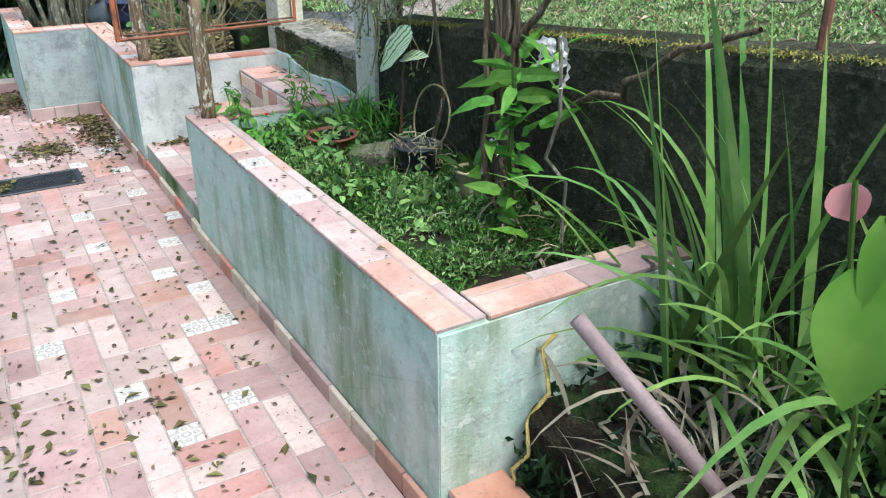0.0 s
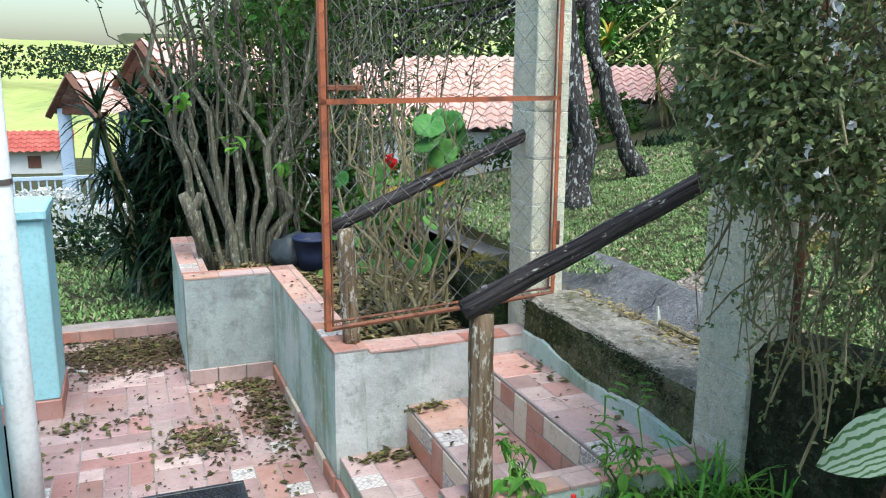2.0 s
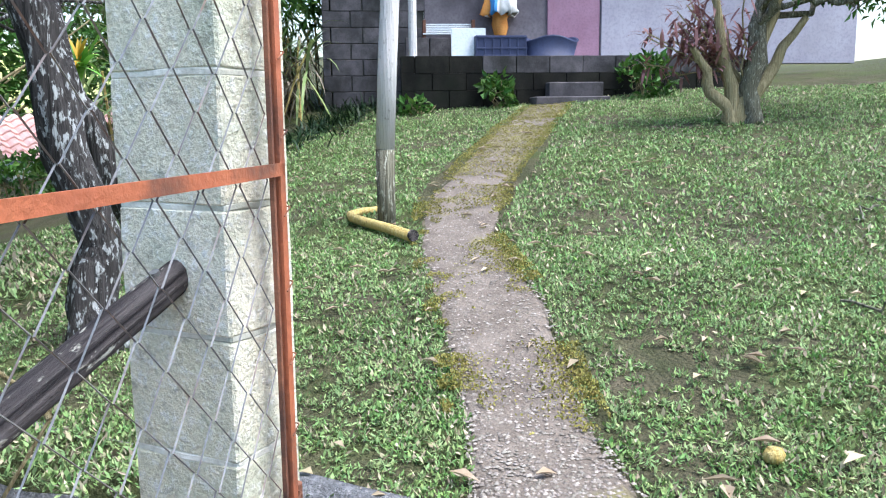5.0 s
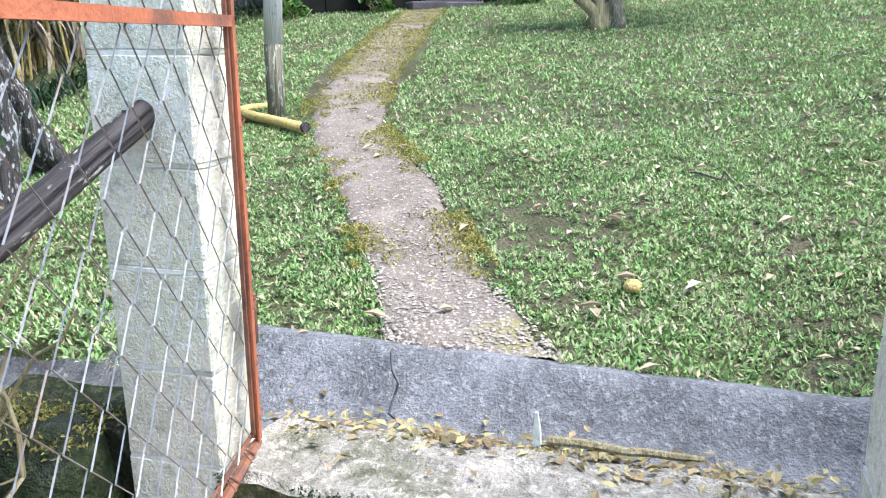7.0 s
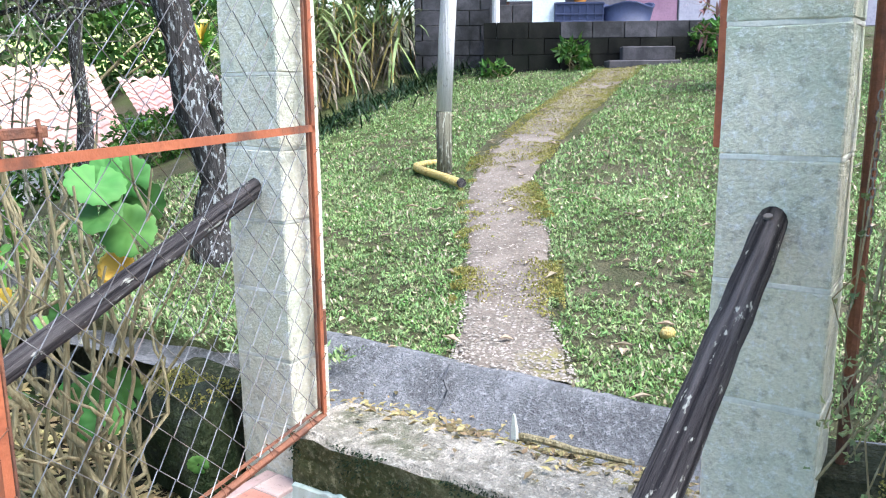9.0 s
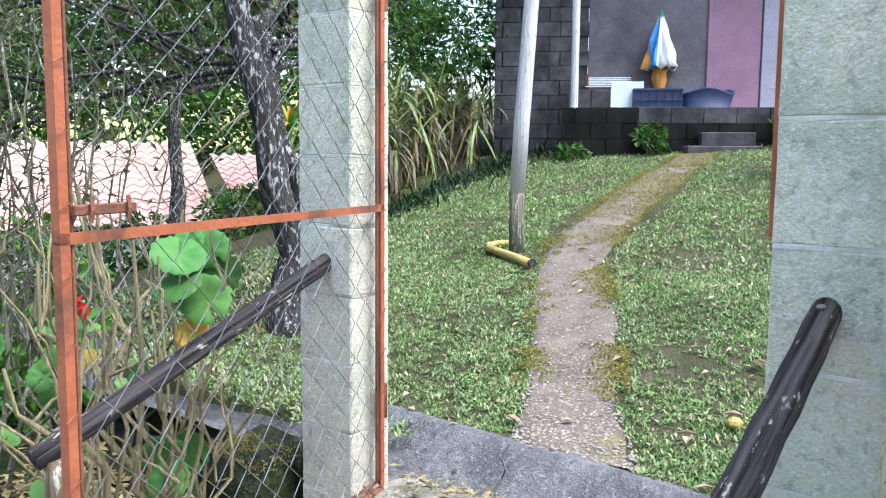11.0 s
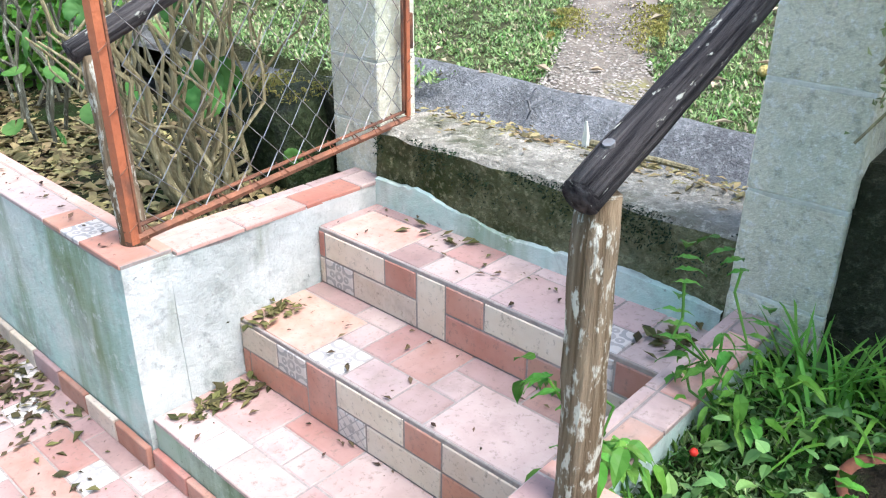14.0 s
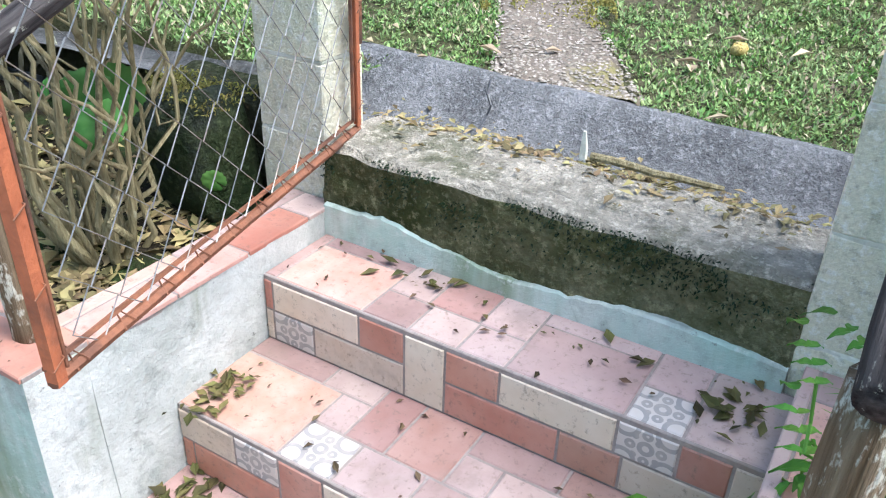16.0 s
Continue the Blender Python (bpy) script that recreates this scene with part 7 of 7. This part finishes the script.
# treads: depth from the nosing, then distance from the raised bed's wall
TREAD_1 = ((0, 0.117, 0, 0.18, "cream"), (0.117, 0.295, 0, 0.27, "salmon"), (0, 0.117, 0.18, 0.285, "lattice"), (0.117, 0.215, 0.27, 0.39, "cream"), (0, 0.117, 0.285, 0.50, "cream"),
           (0.215, 0.295, 0.27, 0.50, "rose"), (0.117, 0.215, 0.39, 0.50, "cream"), (0, 0.13, 0.50, 0.62, "salmon"), (0.13, 0.295, 0.50, 0.74, "cream"), (0, 0.13, 0.62, 0.87, "salmon"),
           (0.13, 0.21, 0.74, 0.87, "rose"), (0.21, 0.295, 0.74, 0.87, "cream"), (0, 0.2, 0.87, 1.14, "cream"), (0.2, 0.295, 0.87, 1.14, "salmon"))
TREAD_2 = ((0, 0.22, 0, 0.28, "peach"), (0.22, 0.29, 0, 0.22, "salmon"), (0, 0.115, 0.28, 0.415, "scroll"), (0.115, 0.22, 0.28, 0.36, "cream"), (0.22, 0.29, 0.22, 0.36, "cream"),
           (0.115, 0.29, 0.36, 0.46, "rose"), (0, 0.115, 0.415, 0.57, "cream"), (0.115, 0.29, 0.46, 0.60, "rose"), (0, 0.115, 0.57, 0.69, "salmon"), (0.115, 0.21, 0.60, 0.69, "cream"),
           (0.21, 0.29, 0.60, 0.80, "salmon"), (0, 0.21, 0.69, 0.97, "cream"), (0.21, 0.29, 0.80, 0.97, "rose"), (0, 0.29, 0.97, 1.14, "salmon"))
TREAD_3 = ((0, 0.232, 0, 0.035, "salmon"), (0, 0.182, 0.035, 0.28, "peach"), (0.182, 0.232, 0.035, 0.28, "salmon"), (0, 0.106, 0.28, 0.40, "salmon"), (0.106, 0.232, 0.28, 0.385, "cream"),
           (0, 0.106, 0.40, 0.52, "cream"), (0.106, 0.232, 0.385, 0.515, "rose"), (0, 0.102, 0.52, 0.63, "cream"), (0.102, 0.232, 0.515, 0.63, "cream"), (0, 0.18, 0.63, 0.88, "salmon"),
           (0.18, 0.232, 0.63, 0.88, "cream"), (0, 0.106, 0.88, 0.99, "scroll"), (0.106, 0.232, 0.88, 0.99, "cream"), (0, 0.232, 0.99, 1.14, "cream"))
for x0, z, plan in ((0.779, 0.143, TREAD_1), (1.074, 0.323, TREAD_2), (1.364, 0.503, TREAD_3)):
    tile_plan(steps, (x0, 4.67, z), (1, 0, 0), (0, -1, 0), (0, 0, 1), plan, 0.012)
# risers: distance from the raised bed's wall, then height
RISER_2 = ((0, 0.165, 0.085, 0.168, "beige"), (0.165, 0.285, 0.085, 0.168, "scroll"), (0.285, 0.40, 0, 0.168, "red"), (0.40, 0.635, 0.085, 0.168, "beige"), (0.635, 0.752, 0.085, 0.168, "red"),
           (0.752, 1.05, 0.085, 0.168, "beige"), (1.05, 1.14, 0.085, 0.168, "red"), (0, 0.035, 0, 0.085, "red"), (0.035, 0.285, 0, 0.085, "red"), (0.40, 0.505, 0, 0.085, "lattice"),
           (0.505, 0.752, 0, 0.085, "beige"), (0.752, 0.88, 0, 0.085, "red"), (0.88, 0.97, 0, 0.085, "red"), (0.97, 1.14, 0, 0.085, "beige"))
RISER_3 = ((0, 0.027, 0.085, 0.168, "red"), (0.027, 0.275, 0.085, 0.168, "beige"), (0.275, 0.395, 0.085, 0.168, "red"), (0.395, 0.497, 0, 0.168, "beige"), (0.497, 0.624, 0.085, 0.168, "red"),
           (0.624, 0.872, 0.085, 0.168, "beige"), (0.872, 0.99, 0.085, 0.168, "scroll"), (0.99, 1.085, 0.085, 0.168, "red"), (1.085, 1.14, 0.085, 0.168, "beige"), (0, 0.025, 0, 0.085, "beige"),
           (0.025, 0.145, 0, 0.085, "scroll"), (0.145, 0.395, 0, 0.085, "beige"), (0.497, 0.76, 0, 0.085, "red"), (0.76, 0.89, 0, 0.085, "red"), (0.89, 1.14, 0, 0.085, "beige"))
RISER = ("tile_beige", "tile_beige", "tile_salmon", "tile_red", "tile_red")
for x0, z0, plan in ((1.078, 0.155, RISER_2), (1.368, 0.335, RISER_3)):
    tile_plan(steps, (x0, 4.67, z0), (0, -1, 0), (0, 0, 1), (-1, 0, 0), plan, 0.010)

CAPS = ("tile_cream", "tile_peach", "tile_peach", "tile_salmon", "tile_cream")


def cap_run(parent, x0, x1, y0, y1, z, mats=CAPS, fixed=(), along="y"):
    """Capping: a wide and a narrow course of tiles along a wall."""
    part("cap_mortar", box(x0 + 0.001, x1 - 0.001, y0 + 0.001, y1 - 0.001, z - 0.012, z + 0.009, 0.001), "grout", parent)
    if along == "y":
        n = max(1, round((y1 - y0) / 0.1))
        flat_tiles(parent, (x0 - 0.006, y0, z), (1, 0, 0), (0, 1, 0), (0, 0, 1), ((x1 - x0 + 0.012) * 0.72, (y1 - y0) / n), 1, n, fixed, mats, 0.012, ((1, 2), (1, 1), (1, 2), (1, 3)), pattern_share=0.15)
        flat_tiles(parent, (x0 - 0.006 + (x1 - x0 + 0.012) * 0.72, y0, z), (1, 0, 0), (0, 1, 0), (0, 0, 1), ((x1 - x0 + 0.012) * 0.28, (y1 - y0) / n), 1, n, (), mats, 0.012, ((1, 2), (1, 3)), pattern_share=0)
    else:
        n = max(1, round((x1 - x0) / 0.1))
        flat_tiles(parent, (x0, y0 - 0.006, z), (1, 0, 0), (0, 1, 0), (0, 0, 1), ((x1 - x0) / n, (y1 - y0 + 0.012) * 0.7), n, 1, fixed, mats, 0.012, ((2, 1), (1, 1), (2, 1), (3, 1)), pattern_share=0.15)
        flat_tiles(parent, (x0, y0 - 0.006 + (y1 - y0 + 0.012) * 0.7, z), (1, 0, 0), (0, 1, 0), (0, 0, 1), ((x1 - x0) / n, (y1 - y0 + 0.012) * 0.3), n, 1, (), mats, 0.012, ((2, 1), (3, 1)), pattern_share=0)


WARM = ("tile_peach", "tile_peach", "tile_red", "tile_cream")
cap_run(wall_a, 0.77, 0.905, 1.405, 3.53, 0.590, CAPS, ((0, 13),))
cap_run(wall_a2, 0.912, 1.62, 1.405, 1.54, 0.590, along="x")
cap_run(wall_a3, 0.912, 1.60, 3.44, 3.53, 0.578, along="x")
cap_run(wall_c, 0.77, 0.905, 4.67, 6.21, 0.590, WARM, ((0, 2),))
cap_run(wall_c2, 0.912, 1.63, 4.67, 4.80, 0.578, WARM, along="x")
cap_run(wall_b, 0.305, 0.762, 6.08, 6.21, 0.590, WARM, along="x")
cap_run(wall_b2, 0.305, 0.44, 6.222, 7.25, 0.590)
# skirting and kerb tiles along the patio
for y0, y1 in ((1.405, 3.53), (4.67, 6.06)):
    n = int((y1 - y0) / 0.16)
    for k in range(n):
        lay(wall_a if y0 < 3 else wall_c, Matrix.Translation((0.766, y0 + (k + 0.5) * (y1 - y0) / n, 0.035)) @ Matrix(((0, 0, -1), (-1, 0, 0), (0, 1, 0))).to_4x4(), (y1 - y0) / n - 0.006, 0.07, 0.016, RT.choice(RISER))
for k in range(7):
    lay(steps, Matrix.Translation((0.781, 3.53 + (k + 0.5) * 1.14 / 7, 0.03)) @ Matrix(((0, 0, -1), (-1, 0, 0), (0, 1, 0))).to_4x4(), 1.14 / 7 - 0.006, 0.06, 0.018, RT.choice(RISER))
for k in range(3):
    lay(wall_b, Matrix.Translation((0.305 + (k + 0.5) * 0.15, 6.078, 0.045)) @ Matrix(((1, 0, 0), (0, 0, -1), (0, 1, 0))).to_4x4(), 0.145, 0.085, 0.012, "tile_cream")
for k in range(9):
    lay(kerb_low, Matrix.Translation((0.22 - 0.2 * k, 7.062, 0.04)) @ Matrix(((1, 0, 0), (0, 0, -1), (0, 1, 0))).to_4x4(), 0.194, 0.075, 0.012, RT.choice(("tile_salmon", "tile_red")))
for k in range(14):
    lay(kerb_s, pose(0.915, 1.30 - 0.2 * k, 0.113), 0.165, 0.194, 0.010, RT.choice(("tile_red", "tile_salmon")))
# the planter's long wall stands slightly askew to the patio
pivot = Matrix.Translation((0.77, 3.53, 0))
wall_a.matrix_world = pivot @ Matrix.Rotation(0.0165, 4, "Z") @ pivot.inverted()
wall_a2.matrix_world = Matrix.Translation((0.036, 0, 0))
